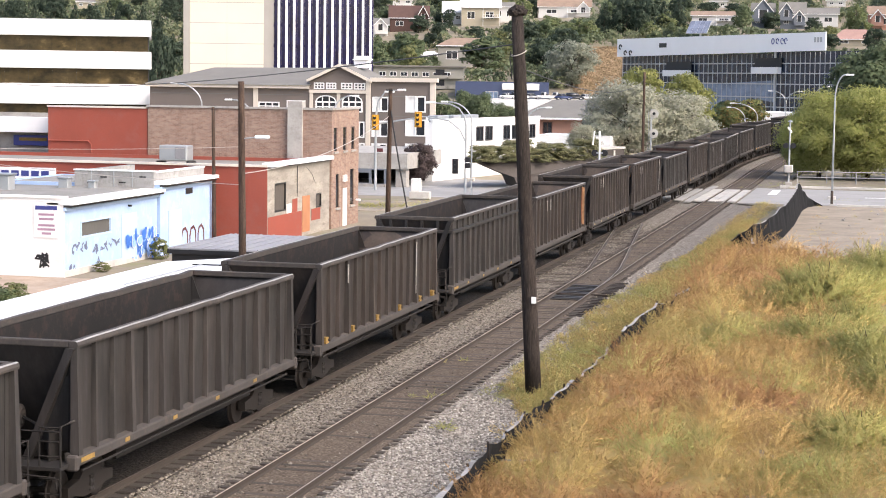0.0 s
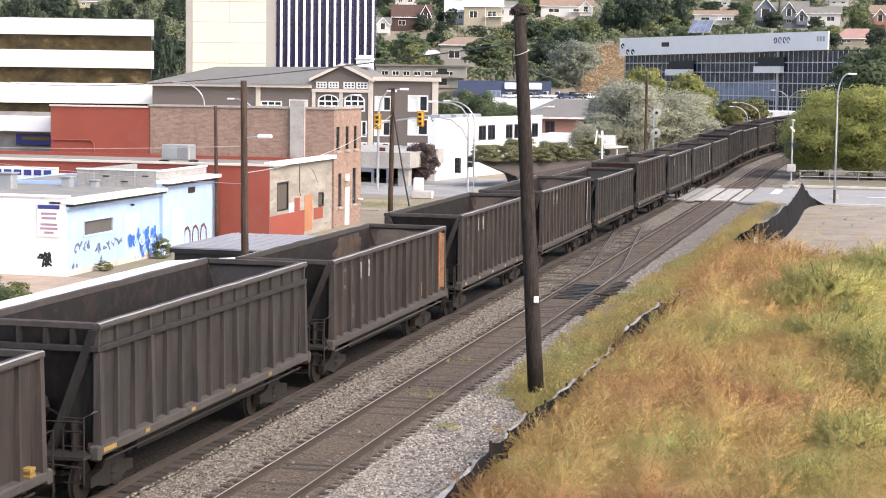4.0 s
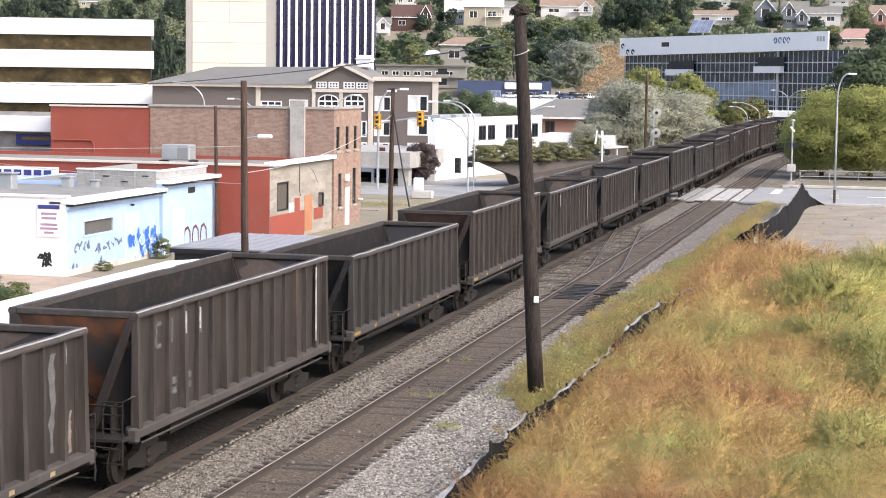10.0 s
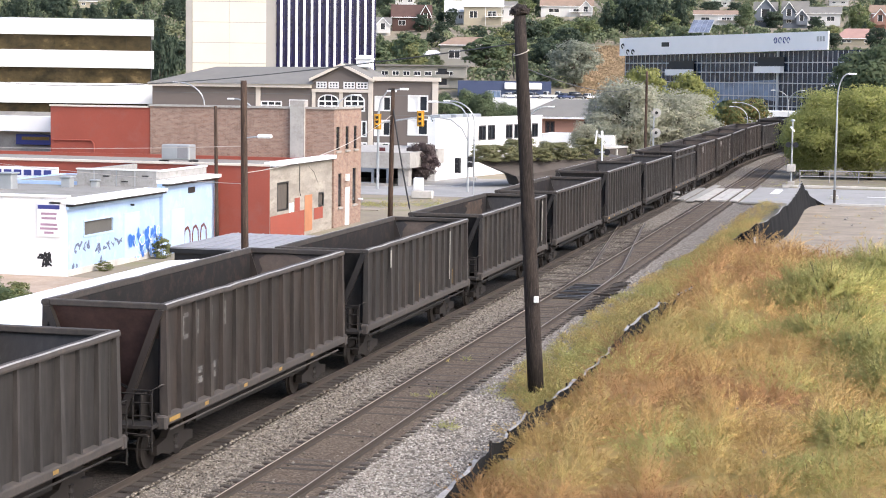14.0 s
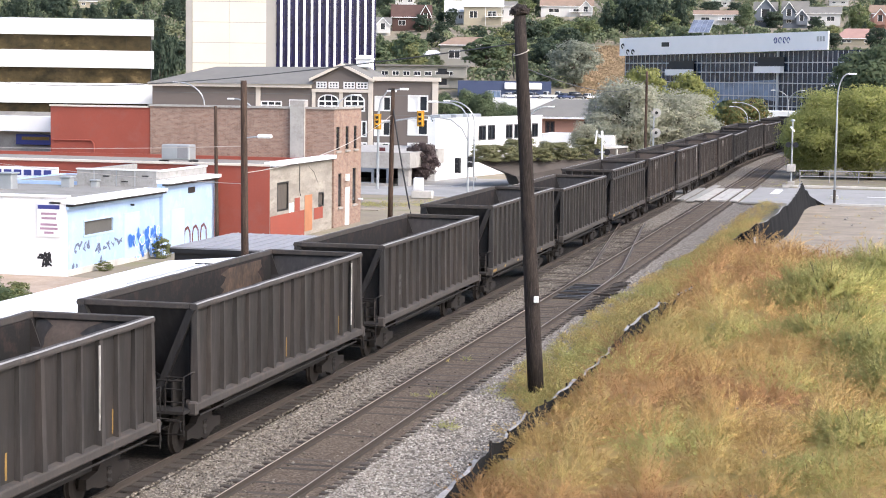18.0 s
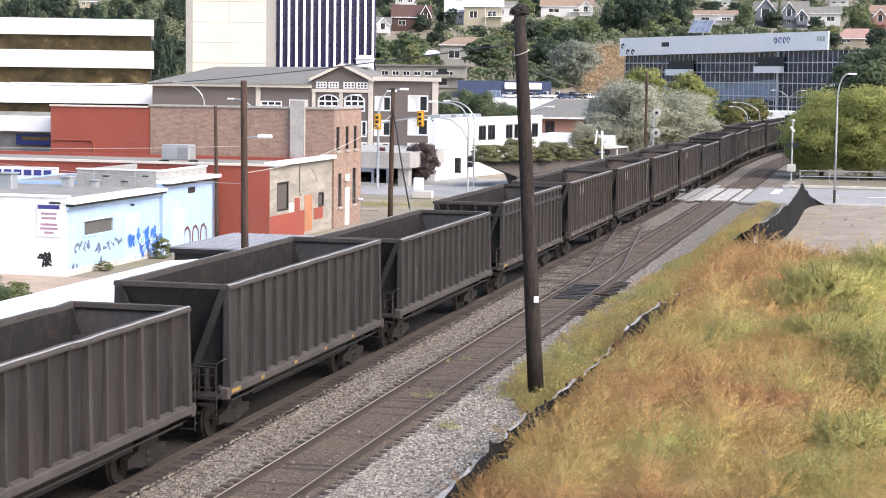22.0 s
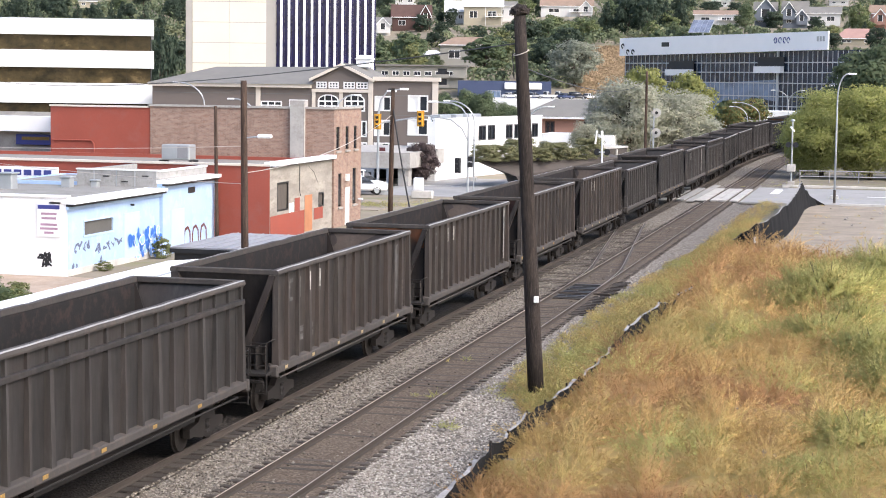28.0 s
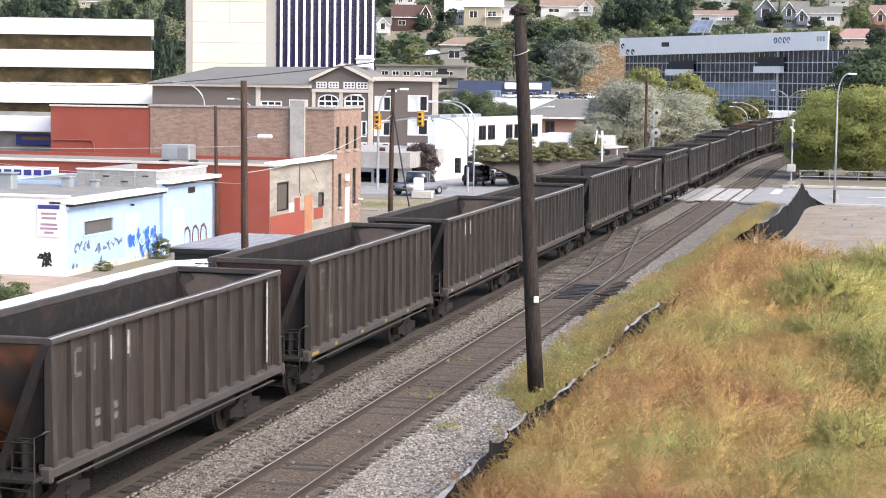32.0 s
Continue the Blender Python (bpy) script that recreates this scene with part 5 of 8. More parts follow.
def sheds():
    ob = thing("white_shed", "long low shed with a flat blank white metal roof", "shed", pose(-7.35, 15, 0))
    part("wall", boxes((0.1, 4.2, 0.1, 45.0, -0.3, 2.3)), M["white_paint"], ob)
    bm = bmesh.new()
    prism(bm, [(0, 0), (4.3, 0), (4.3, 50.4), (-0.1, 45.3)], "z", 2.32, 2.5)
    part("roof", bm, M["white_metal"], ob, "blank white metal roof")
    part("ridge_seam", boxes((1.5, 1.56, 38, 44.8, 2.5, 2.54)), M["galv"], ob)
    for y0, x0, x1 in ((44.5, 1.2, 3.2), (46.6, 2.4, 4.0)):
        part("roof_strip", turned(boxes((x0, x1, -0.05, 0.05, 2.5, 2.54)), pose(0, y0, 0, 0, 0, 3)), M["dark_metal"], ob, "dark strip lying on the roof")
    part("roof_edge_trim", boxes((4.3, 4.36, 0.0, 50.0, 2.36, 2.53)), M["galv"], ob)
    ob = thing("dark_shed", "low dark timber shed with a grey sheet-metal roof", "shed", pose(-9.4, 65.3, 0))
    part("wall", boxes((0.12, 4.9, 0.12, 6.6, -0.3, 2.3)), M["dark_metal"], ob)
    part("roof", boxes((0, 5.0, 0, 6.8, 2.36, 2.5), bevel=0.01), M["shed_roof"], ob, "grey sheet-metal roof")
    for i in range(9):
        part("roof_seam", boxes((0.25 + 0.55 * i, 0.28 + 0.55 * i, 0.02, 6.78, 2.5, 2.525)), M["shed_roof"], ob)
    part("eave", boxes((-0.02, 5.02, -0.03, 0.02, 2.28, 2.44)), M["black"], ob)


def office_building():
    a, b = (-109.86, 187.71), (-68.32, 205.0)
    m = frame_ab(a, b)
    W = 45.0
    ob = thing("office_building", "white-banded office block with bronze ribbon windows", "office building", m)
    for z0, z1 in ((0, 3.7), (5.48, 7.86), (9.65, 11.69), (13.46, 15.04)):
        part("white_band", boxes((0, W, 0, 24, z0 - 0.3 * (z0 == 0), z1), bevel=0.05), M["white_metal"], ob, "white spandrel band")
    for z0, z1 in ((3.7, 5.48), (7.86, 9.65), (11.69, 13.46)):
        n = 16
        for i in range(n):
            u0, u1 = 0.4 + (W - 0.8) * i / n, 0.4 + (W - 0.8) * (i + 1) / n
            part("pane", turned(boxes((0.008, u1 - u0 - 0.008, 0.0, 0.06, z0, z1)), pose(u0, 0.5, 0, random.uniform(-0.6, 0.6), 0, random.uniform(-0.7, 0.7))), M["bronze_glass"], ob)
        part("core", boxes((0.3, W - 0.3, 0.7, 23.7, z0, z1)), M["black"], ob)
    part("roof_rail", boxes((0, W, 0.5, 0.6, 15.04, 15.4)), M["mullion"], ob)


def hotel():
    ob = thing("hotel", "taupe stucco hotel with cream trim and a gabled front", "hotel", pose(-72, 200, 0))
    wins = [(32.25, 34.15, 5.25, 6.9), (36.1, 38.4, 5.25, 7.05), (30.2, 31.35, 2.3, 4.1), (32.2, 34.15, 2.45, 4.25), (36.1, 38.45, 2.6, 4.45), (32.2, 34.0, 0.2, 1.7), (30.3, 31.4, 0.2, 1.7), (36.1, 38.4, 0.2, 1.75)]
    top = [(25.4, 26.6, 7.7, 8.4), (26.85, 28.0, 7.7, 8.4), (28.6, 29.9, 7.7, 8.4), (30.1, 31.4, 7.7, 8.4)]
    arch = [(25.6, 28.05, 5.1, 6.3), (28.7, 31.1, 5.15, 6.35)]
    left = [(18.8, 21.3, 5.2, 6.15), (22.2, 24.4, 5.2, 6.35)]
    T = Matrix()
    part("left_wall", wall_bm(5.6, 24.9, -0.3, 7.9, 0.3, left), M["taupe"], ob)
    part("gable_wall", wall_bm(24.9, 32.0, -0.3, 8.75, 0.3, arch + top + [h for h in wins if h[1] < 31.9]), M["taupe"], ob)
    part("right_wall", wall_bm(32.0, 39.5, -0.3, 9.0, 0.3, [h for h in wins if h[0] > 32.0]), M["taupe"], ob)
    bm = bmesh.new()
    prism(bm, [(39.2, 0.3), (39.5, 0.3), (35.6, 14), (35.3, 14)], "z", -0.3, 9.0)
    part("end_wall", bm, M["taupe"], ob)
    part("back_wall", boxes((5.6, 35.4, 14, 14.3, -0.3, 7.9)), M["taupe"], ob)
    bm = bmesh.new()
    prism(bm, [(32, 0.3), (39.2, 0.3), (35.3, 14), (32, 14)], "z", 8.5, 8.59)
    part("flat_roof", bm, M["roof_gravel"], ob)
    for h in wins:
        w = window(ob, h, T, M["white_paint"], M["dark_glass"], 0.14, 2 if h[1] - h[0] > 1.5 else 1, 1, proud=0.06)
        k = 0.3 + 0.4 * ((h[0] * 7.3 + h[2] * 3.1) % 1.0)
        part("blind", boxes((h[0] + 0.1, h[0] + 0.1 + (h[1] - h[0] - 0.2) * k, 0.03, 0.05, h[2] + 0.1, h[3] - 0.1)), M["white_paint"], w, "white half-drawn blind")
    for h in top + left:
        window(ob, h, T, M["white_paint"], M["dark_glass"], 0.12, 3, 2, proud=0.06)
    for u0, u1, z0, z1 in arch:
        w = window(ob, (u0, u1, z0, z1), T, M["white_paint"], M["dark_glass"], 0.14, 3, 2, proud=0.06)
        bm = bmesh.new()
        c, r = (u0 + u1) / 2, (u1 - u0) / 2
        arc = [(c + r * math.cos(q), z1 + 0.72 * math.sin(q)) for q in (math.pi * k / 12 for k in range(13))]
        prism(bm, arc, "y", -0.04, -0.004)
        part("arch_light", bm, M["dark_glass"], w, "dark arched fanlight")
        bm = bmesh.new()
        inner = [(c + (r - 0.14) * math.cos(q), z1 + 0.58 * math.sin(q)) for q in (math.pi * k / 12 for k in range(13))]
        for (p0, p1), (q0, q1) in zip(zip(arc, arc[1:]), zip(inner, inner[1:])):
            prism(bm, [p0, p1, q1, q0], "y", -0.08, -0.041)
        for du in (-0.4, 0.4):
            box(bm, c + du - 0.05, c + du + 0.05, -0.08, -0.041, z1, z1 + 0.6)
        part("arch_frame", bm, M["white_paint"], w)
    for r in ((18.2, 18.75, -0.12, -0.002, 3.0, 7.9), (24.9, 25.3, -0.14, -0.002, -0.3, 7.3), (31.5, 32.05, -0.14, -0.002, -0.3, 8.75), (38.9, 39.55, -0.14, -0.002, -0.3, 9.0), (28.1, 28.5, -0.12, -0.002, 4.9, 7.3)):
        part("pilaster", boxes(r, bevel=0.02), M["cream_trim"], ob)
    for z in (4.75, 6.95):
        part("joint_line", boxes((5.7, 24.8, -0.02, -0.002, z, z + 0.07), (32.1, 38.8, -0.02, -0.002, z, z + 0.07)), M["roof_grey"], ob)
    part("string_course", boxes((24.9, 32.05, -0.2, -0.003, 7.25, 7.6)), M["cream_trim"], ob)
    part("cornice", boxes((32.1, 39.8, -0.35, 0.3, 8.6, 9.05)), M["cream_trim"], ob, "cream cornice")
    part("left_cornice", boxes((5.2, 24.85, -0.45, 0.3, 7.7, 8.1)), M["cream_trim"], ob)
    bm = bmesh.new()
    prism(bm, [(25.0, 8.5), (28.45, 10.15), (31.9, 8.5)], "y", 0.02, 0.3)
    part("pediment", bm, M["taupe"], ob)
    bm = bmesh.new()
    for s in (-1, 1):
        prism(bm, [(28.45, 10.5), (28.45 + s * 3.75, 8.72), (28.45 + s * 3.75, 8.45), (28.45, 10.2)], "y", -0.35, 8)
    part("gable_roof", bm, M["roof_grey"], ob)
    bm = bmesh.new()
    for s in (-1, 1):
        prism(bm, [(28.45, 10.55), (28.45 + s * 3.8, 8.75), (28.45 + s * 3.8, 8.42), (28.45, 10.2)], "y", -0.45, -0.352)
    part("bargeboard", bm, M["cream_trim"], ob)
    bm = bmesh.new()
    vs = [bm.verts.new(q) for q in ((5.0, -0.6, 8.05), (25, -0.6, 8.08), (25, 14.6, 8.08), (5.0, 14.6, 8.05), (10.8, 7, 10.0), (27.3, 7, 10.15))]
    for f in ((0, 1, 5, 4), (1, 2, 5), (2, 3, 4, 5), (3, 0, 4), (3, 2, 1, 0)):
        bm.faces.new([vs[i] for i in f])
    part("hip_roof", bm, M["roof_grey"], ob, "grey shingle hip roof")
    part("cupola", turned(boxes((-0.75, 0.75, -0.75, 0.75, 0, 0.9), (-0.95, 0.95, -0.95, 0.95, 0.9, 1.05), (-0.6, 0.6, -0.6, 0.6, 1.05, 1.4), bevel=0.05), pose(29.6, 5, 10.1)), M["white_metal"], ob, "white roof cupola")
    # concrete car park deck in front
    pk = thing("parking_deck", "grey concrete car park deck with an open ground level", "car park", pose(-60, 148, 0))
    part("deck", boxes((22, 38.1, 0, 16, 1.5, 2.8)), M["concrete"], pk)
    part("wall", wall_bm(22, 36.3, -0.4, 1.5, 0.25, [(33.4, 34.8, 0.3, 1.15), (35.0, 36.1, -0.3, 1.4)]), M["house_grey"], pk)
    part("wall_base", boxes((22, 36.3, -0.25, -0.003, -0.4, 0.25)), M["concrete"], pk)
    part("pillar", boxes((37.0, 37.9, 0.4, 1.4, -0.4, 1.5)), M["concrete"], pk)
    part("inner", boxes((22, 38, 12, 12.3, -0.3, 1.5)), M["black"], pk)
    part("notice", boxes((35.3, 36.0, -0.1, -0.003, 2.9, 3.2)), M["spray_red"], pk)


def tower():
    ob = thing("office_tower", "tall cream precast tower with navy window strips between white fins", "office tower", pose(-76.6, 330, 0, 0, 0, 15.9) @ pose(-53.4, 0, 0))
    H = 52
    part("body", boxes((18.5, 35.0, 0.5, 28, -0.3, H), (35.0, 53.3, 0.9, 28, -0.3, H)), M["tower_grey"], ob)
    part("left_strip", boxes((18.5, 19.6, 0.1, 0.5, 0, H)), M["tower_grey"], ob)
    for j in range(14):
        for i in range(2):
            part("precast_panel", boxes((19.7 + i * 6.75, 26.4 + i * 6.75, 0.42, 0.5, j * 3.75 + 0.02, j * 3.75 + 3.66)), M["tower_cream"], ob)
    n = 13
    for i in range(n):
        u = 35.05 + 18.25 * i / n
        part("window_strip", boxes((u + 0.03, u + 1.38, 0.55, 0.9, 0, H)), M["blue_glass"], ob, "navy glass strip")
        part("fin", boxes((u + 0.68, u + 1.12, -0.1, 0.55, 0, H), bevel=0.02), M["white_metal"], ob, "white vertical fin")
    for j in range(14):
        part("floor_line", boxes((35.0, 53.3, 0.5, 0.549, j * 3.75 + 3.2, j * 3.75 + 3.75)), M["blue_glass"], ob)


def white_building():
    a, b = (-22.25, 158.0), (-17.54, 183.0)
    m = frame_ab(a, b)
    wins = [(9.6, 11.3, 3.3, 4.65), (11.75, 13.5, 3.3, 4.65), (16.15, 17.85, 3.3, 4.65), (18.3, 19.9, 3.3, 4.65), (22.9, 24.5, 3.3, 4.65)]
    ob = thing("white_building", "plain white two-storey building with small dark windows", "building", m)
    fm = Matrix()
    part("front_wall", wall_bm(0, 25.6, -0.3, 5.35, 0.25, wins), M["white_paint"], ob)
    inv = m.inverted()
    plan = [(inv @ Vector((x, y, 0))).xy for x, y in ((-22.95, 158.1), (-29.5, 184.0), (-21.0, 186.5))]
    bm = bmesh.new()
    prism(bm, [(0.0, 0.25), (25.6, 0.25), tuple(plan[2]), tuple(plan[1]), tuple(plan[0])], "z", -0.3, 5.1)
    part("body", bm, M["white_paint"], ob)
    for h in wins:
        window(ob, h, fm, M["dark_metal"], M["dark_glass"], 0.1, 2, 1, proud=0.02)
    part("coping", boxes((-0.05, 25.7, -0.06, 0.3, 5.355, 5.45)), M["white_metal"], ob)
    for u, w in ((3.0, 3.0), (6.5, 2.0), (9.5, 3.4)):
        v = thing("rooftop_unit", "grey rooftop ventilation unit", "roof unit", m @ pose(u, 0.9, 5.1))
        part("cabinet", boxes((0, w * 0.8, 0, 1.0, 0.12, 0.62), bevel=0.05), M["galv"], v)
        part("curb", boxes((0.1, w - 0.1, 0.1, 0.9, 0, 0.12)), M["dark_metal"], v)


def glass_office():
    a, b = (-40.45, 400.3), (5.65, 340.2)
    m = frame_ab(a, b)
    ob = thing("glass_office", "long dark glass office building with a white roof fascia", "office building", m)
    W = 84.0
    part("glass_wall", boxes((0, 58.9, 0, 12, -0.3, 14.6), (59.1, W, -0.4, 5, -0.3, 14.9)), M["office_glass"], ob, "dark blue curtain-wall glass")
    # a wavy pale sheet paints the surroundings' reflection onto the glass
    bm = bmesh.new()
    prism(bm, [(16, 5.6), (24, 4.6), (33, 2.0), (42, 4.0), (50, 6.2), (58.6, 5.4), (58.6, 9.6), (40, 8.9), (24, 8.7), (16, 8.6)], "y", -0.09, -0.02)
    part("entrance_glass", bm, M["sky_glass"], ob, "pale blue band painted as a reflection in the glass")
    bm = bmesh.new()
    n = 34
    for i in range(n + 1):
        u = 58.9 * i / n
        box(bm, u - 0.07, u + 0.07, -0.12, 0.0, 0, 14.5)
    for i in range(17):
        u = 59.2 + 24.6 * i / 16
        box(bm, u - 0.07, u + 0.07, -0.5, -0.4, 0, 14.8)
    mu = part("mullions", bm, M["mullion"], ob)
    tagged(mu, kind="stuff")
    for z in (1.2, 3.0, 4.6, 6.4, 8.9, 10.9, 12.75):
        part("transom", boxes((0, 58.9, -0.2, 0.0, z - 0.1, z + 0.1), (59.1, W, -0.54, -0.4, z - 0.1, z + 0.1)), M["mullion"], ob)
    part("corner_pier", boxes((58.7, 59.3, -0.7, 0.0, 0, 14.9)), M["mullion"], ob)
    bm = bmesh.new()
    prism(bm, [(-0.3, 14.3), (75.8, 15.0), (75.8, 18.3), (-0.3, 18.1)], "y", -1.4, -1.15)
    part("fascia", bm, M["fascia_white"], ob, "tall white roof fascia")
    part("roof_block", boxes((0.2, 73.0, -1.14, 0.3, 15.05, 17.6)), M["white_metal"], ob)
    for u0, u1, z in ((19.4, 29.2, 10.2), (52.3, 61.2, 10.8), (19.6, 29.0, 4.4)):
        bal = part("balcony", boxes((u0, u1, -1.6, -0.75, z, z + 1.25)), M["white_metal"], ob, "white projecting balcony")
        # a flat black panel stands in for the shade of an open recess
        part("recess", boxes((u0, u1, -0.72, -0.62, z + 1.25, z + 3.0)), M["black"], bal)
    part("roof_window", boxes((17.5, 20.5, -1.43, -1.41, 16.1, 17.0)), M["dark_metal"], ob)
    for k, u in enumerate((58.8, 60.3, 61.8, 63.0)):
        bm = bmesh.new()
        tube(bm, [(u + 0.45 + 0.45 * math.cos(q), -1.45, 16.85 + 0.5 * math.sin(q)) for q in (2 * math.pi * j / 10 for j in range(11 if k == 0 else 9))], 0.1, 4)
        part("emblem", bm, M["sign_blue"], ob, "rounded blue emblem stroke")
    for i in range(3):
        part("emblem", boxes((72.4 + 0.9 * i, 73.0 + 0.9 * i, -1.45, -1.405, 16.5, 17.4)), M["galv"], ob)
    for i in range(3):
        bm = bmesh.new()
        tube(bm, [(1.2 + 2.2 * i + 0.55 * math.cos(q), -1.45, 15.1 + 0.45 * math.sin(q) + (1.3 if i == 0 else 0)) for q in (2 * math.pi * j / 8 for j in range(7))], 0.16, 4)
        part("emblem", bm, M["black"], ob)
    sp = thing("solar_panel", "tilted blue solar panel on a roof mast", "solar panel", m @ pose(28, 2, 17.6))
    part("mast", tubes(([(0, 0, 0), (0, 0, 2.0)], 0.2)), M["galv"], sp)
    pm = pose(0.0, -0.4, 2.6, 50, 0, 30)
    fr = part("panel_frame", turned(boxes((-2.4, 2.4, -1.7, 1.7, -0.1, 0.0)), pm), M["galv"], sp)
    for i in range(4):
        for j in range(3):
            part("cell", turned(boxes((-2.33 + i * 1.17, -1.23 + i * 1.17, -1.64 + j * 1.1, -0.6 + j * 1.1, 0.0, 0.03)), pm), M["solar"], fr)


blue_building()
red_building()
brick_building()
sheds()
office_building()
hotel()
tower()
white_building()
glass_office()


# ---- houses ----


HILL_HOUSES = []


def front_gable(parent, u, w, z, h, depth, wall, roof, proud=1.2):
    """A gabled bay that faces the town: wall triangle, two roof slopes and white rake boards."""
    bm = bmesh.new()
    prism(bm, [(u - w / 2, z - 3), (u + w / 2, z - 3), (u + w / 2, z), (u, z + h), (u - w / 2, z)], "y", -proud, 0.0)
    bay = part("gable", bm, M[wall], parent)
    bm = bmesh.new()
    for s in (-1, 1):
        prism(bm, [(u, z + h + 0.3), (u + s * (w / 2 + 0.5), z - 0.25), (u + s * (w / 2 + 0.5), z - 0.05), (u, z + h + 0.5)], "y", -proud - 0.4, depth)
    part("gable_roof", bm, M[roof], bay)
    bm = bmesh.new()
    for s in (-1, 1):
        prism(bm, [(u, z + h + 0.05), (u + s * (w / 2 + 0.55), z - 0.55), (u + s * (w / 2 + 0.55), z - 0.02), (u, z + h + 0.55)], "y", -proud - 0.55, -proud - 0.41)
    part("rake_board", bm, M["white_paint"], bay, "white rake boards")
    part("gable_window", boxes((u - w * 0.17, u + w * 0.17, -proud - 0.06, -proud - 0.005, z - 1.6, z + h * 0.25)), M["dark_glass"], bay)
    for s in (-1, 1):
        x0, x1 = sorted((u + s * w * 0.17, u + s * w * 0.22))
        part("window_trim", boxes((x0, x1, -proud - 0.09, -proud - 0.005, z - 1.7, z + h * 0.3)), M["white_paint"], bay)


def gable_house(name, label, x, y, z, rz, w, d, h, wall, roof, rise_h=2.0, wins=(), porch=False, hip=False):
    ob = thing(name, label, "house", pose(x, y, z, 0, 0, rz), "houses on the hillside")
    ob["half"] = w / 2
    HILL_HOUSES.append(ob)
    part("wall", wall_bm(-w / 2, w / 2, -3.0, h, 0.25, wins), M[wall], ob)
    part("side_wall", boxes((w / 2 - 0.25, w / 2, 0.25, d, -3, h), (-w / 2, -w / 2 + 0.25, 0.25, d, -3, h), (-w / 2 + 0.25, w / 2 - 0.25, d - 0.25, d, -3, h)), M[wall], ob)
    bm = bmesh.new()
    e = 0.6
    k = w * 0.28 if hip else 0.0
    vs = [bm.verts.new(q) for q in ((-w / 2 - e, -e, h), (w / 2 + e, -e, h), (w / 2 + e, d + e, h), (-w / 2 - e, d + e, h), (-w / 2 - e + k, d / 2, h + rise_h), (w / 2 + e - k, d / 2, h + rise_h))]
    for f in ((0, 1, 5, 4), (1, 2, 5), (2, 3, 4, 5), (3, 0, 4), (3, 2, 1, 0)):
        bm.faces.new([vs[i] for i in f])
    part("roof", bm, M[roof], ob)
    part("fascia", boxes((-w / 2 - e, w / 2 + e, -e - 0.05, -e, h - 0.2, h + 0.05)), M["white_paint"], ob)
    for q in wins:
        window(ob, q, Matrix(), M["white_paint"], M["dark_glass"], 0.12, 2, 1, proud=0.04)
    if porch:
        pc = part("balcony", boxes((w * 0.05, w / 2, -1.8, -0.004, h * 0.42, h * 0.42 + 0.2)), M["white_paint"], ob)
        for i in range(8):
            u = w * 0.05 + (w * 0.44) * i / 7
            part("baluster", boxes((u, u + 0.07, -1.8, -1.74, h * 0.42 + 0.2, h * 0.42 + 1.1)), M["white_paint"], pc)
        part("handrail", boxes((w * 0.05, w / 2, -1.82, -1.72, h * 0.42 + 1.1, h * 0.42 + 1.18)), M["white_paint"], pc)
        for u in (w * 0.06, w * 0.48):
            part("post", boxes((u - 0.08, u + 0.08, -1.78, -1.62, -3, h)), M["white_paint"], pc)
    return ob


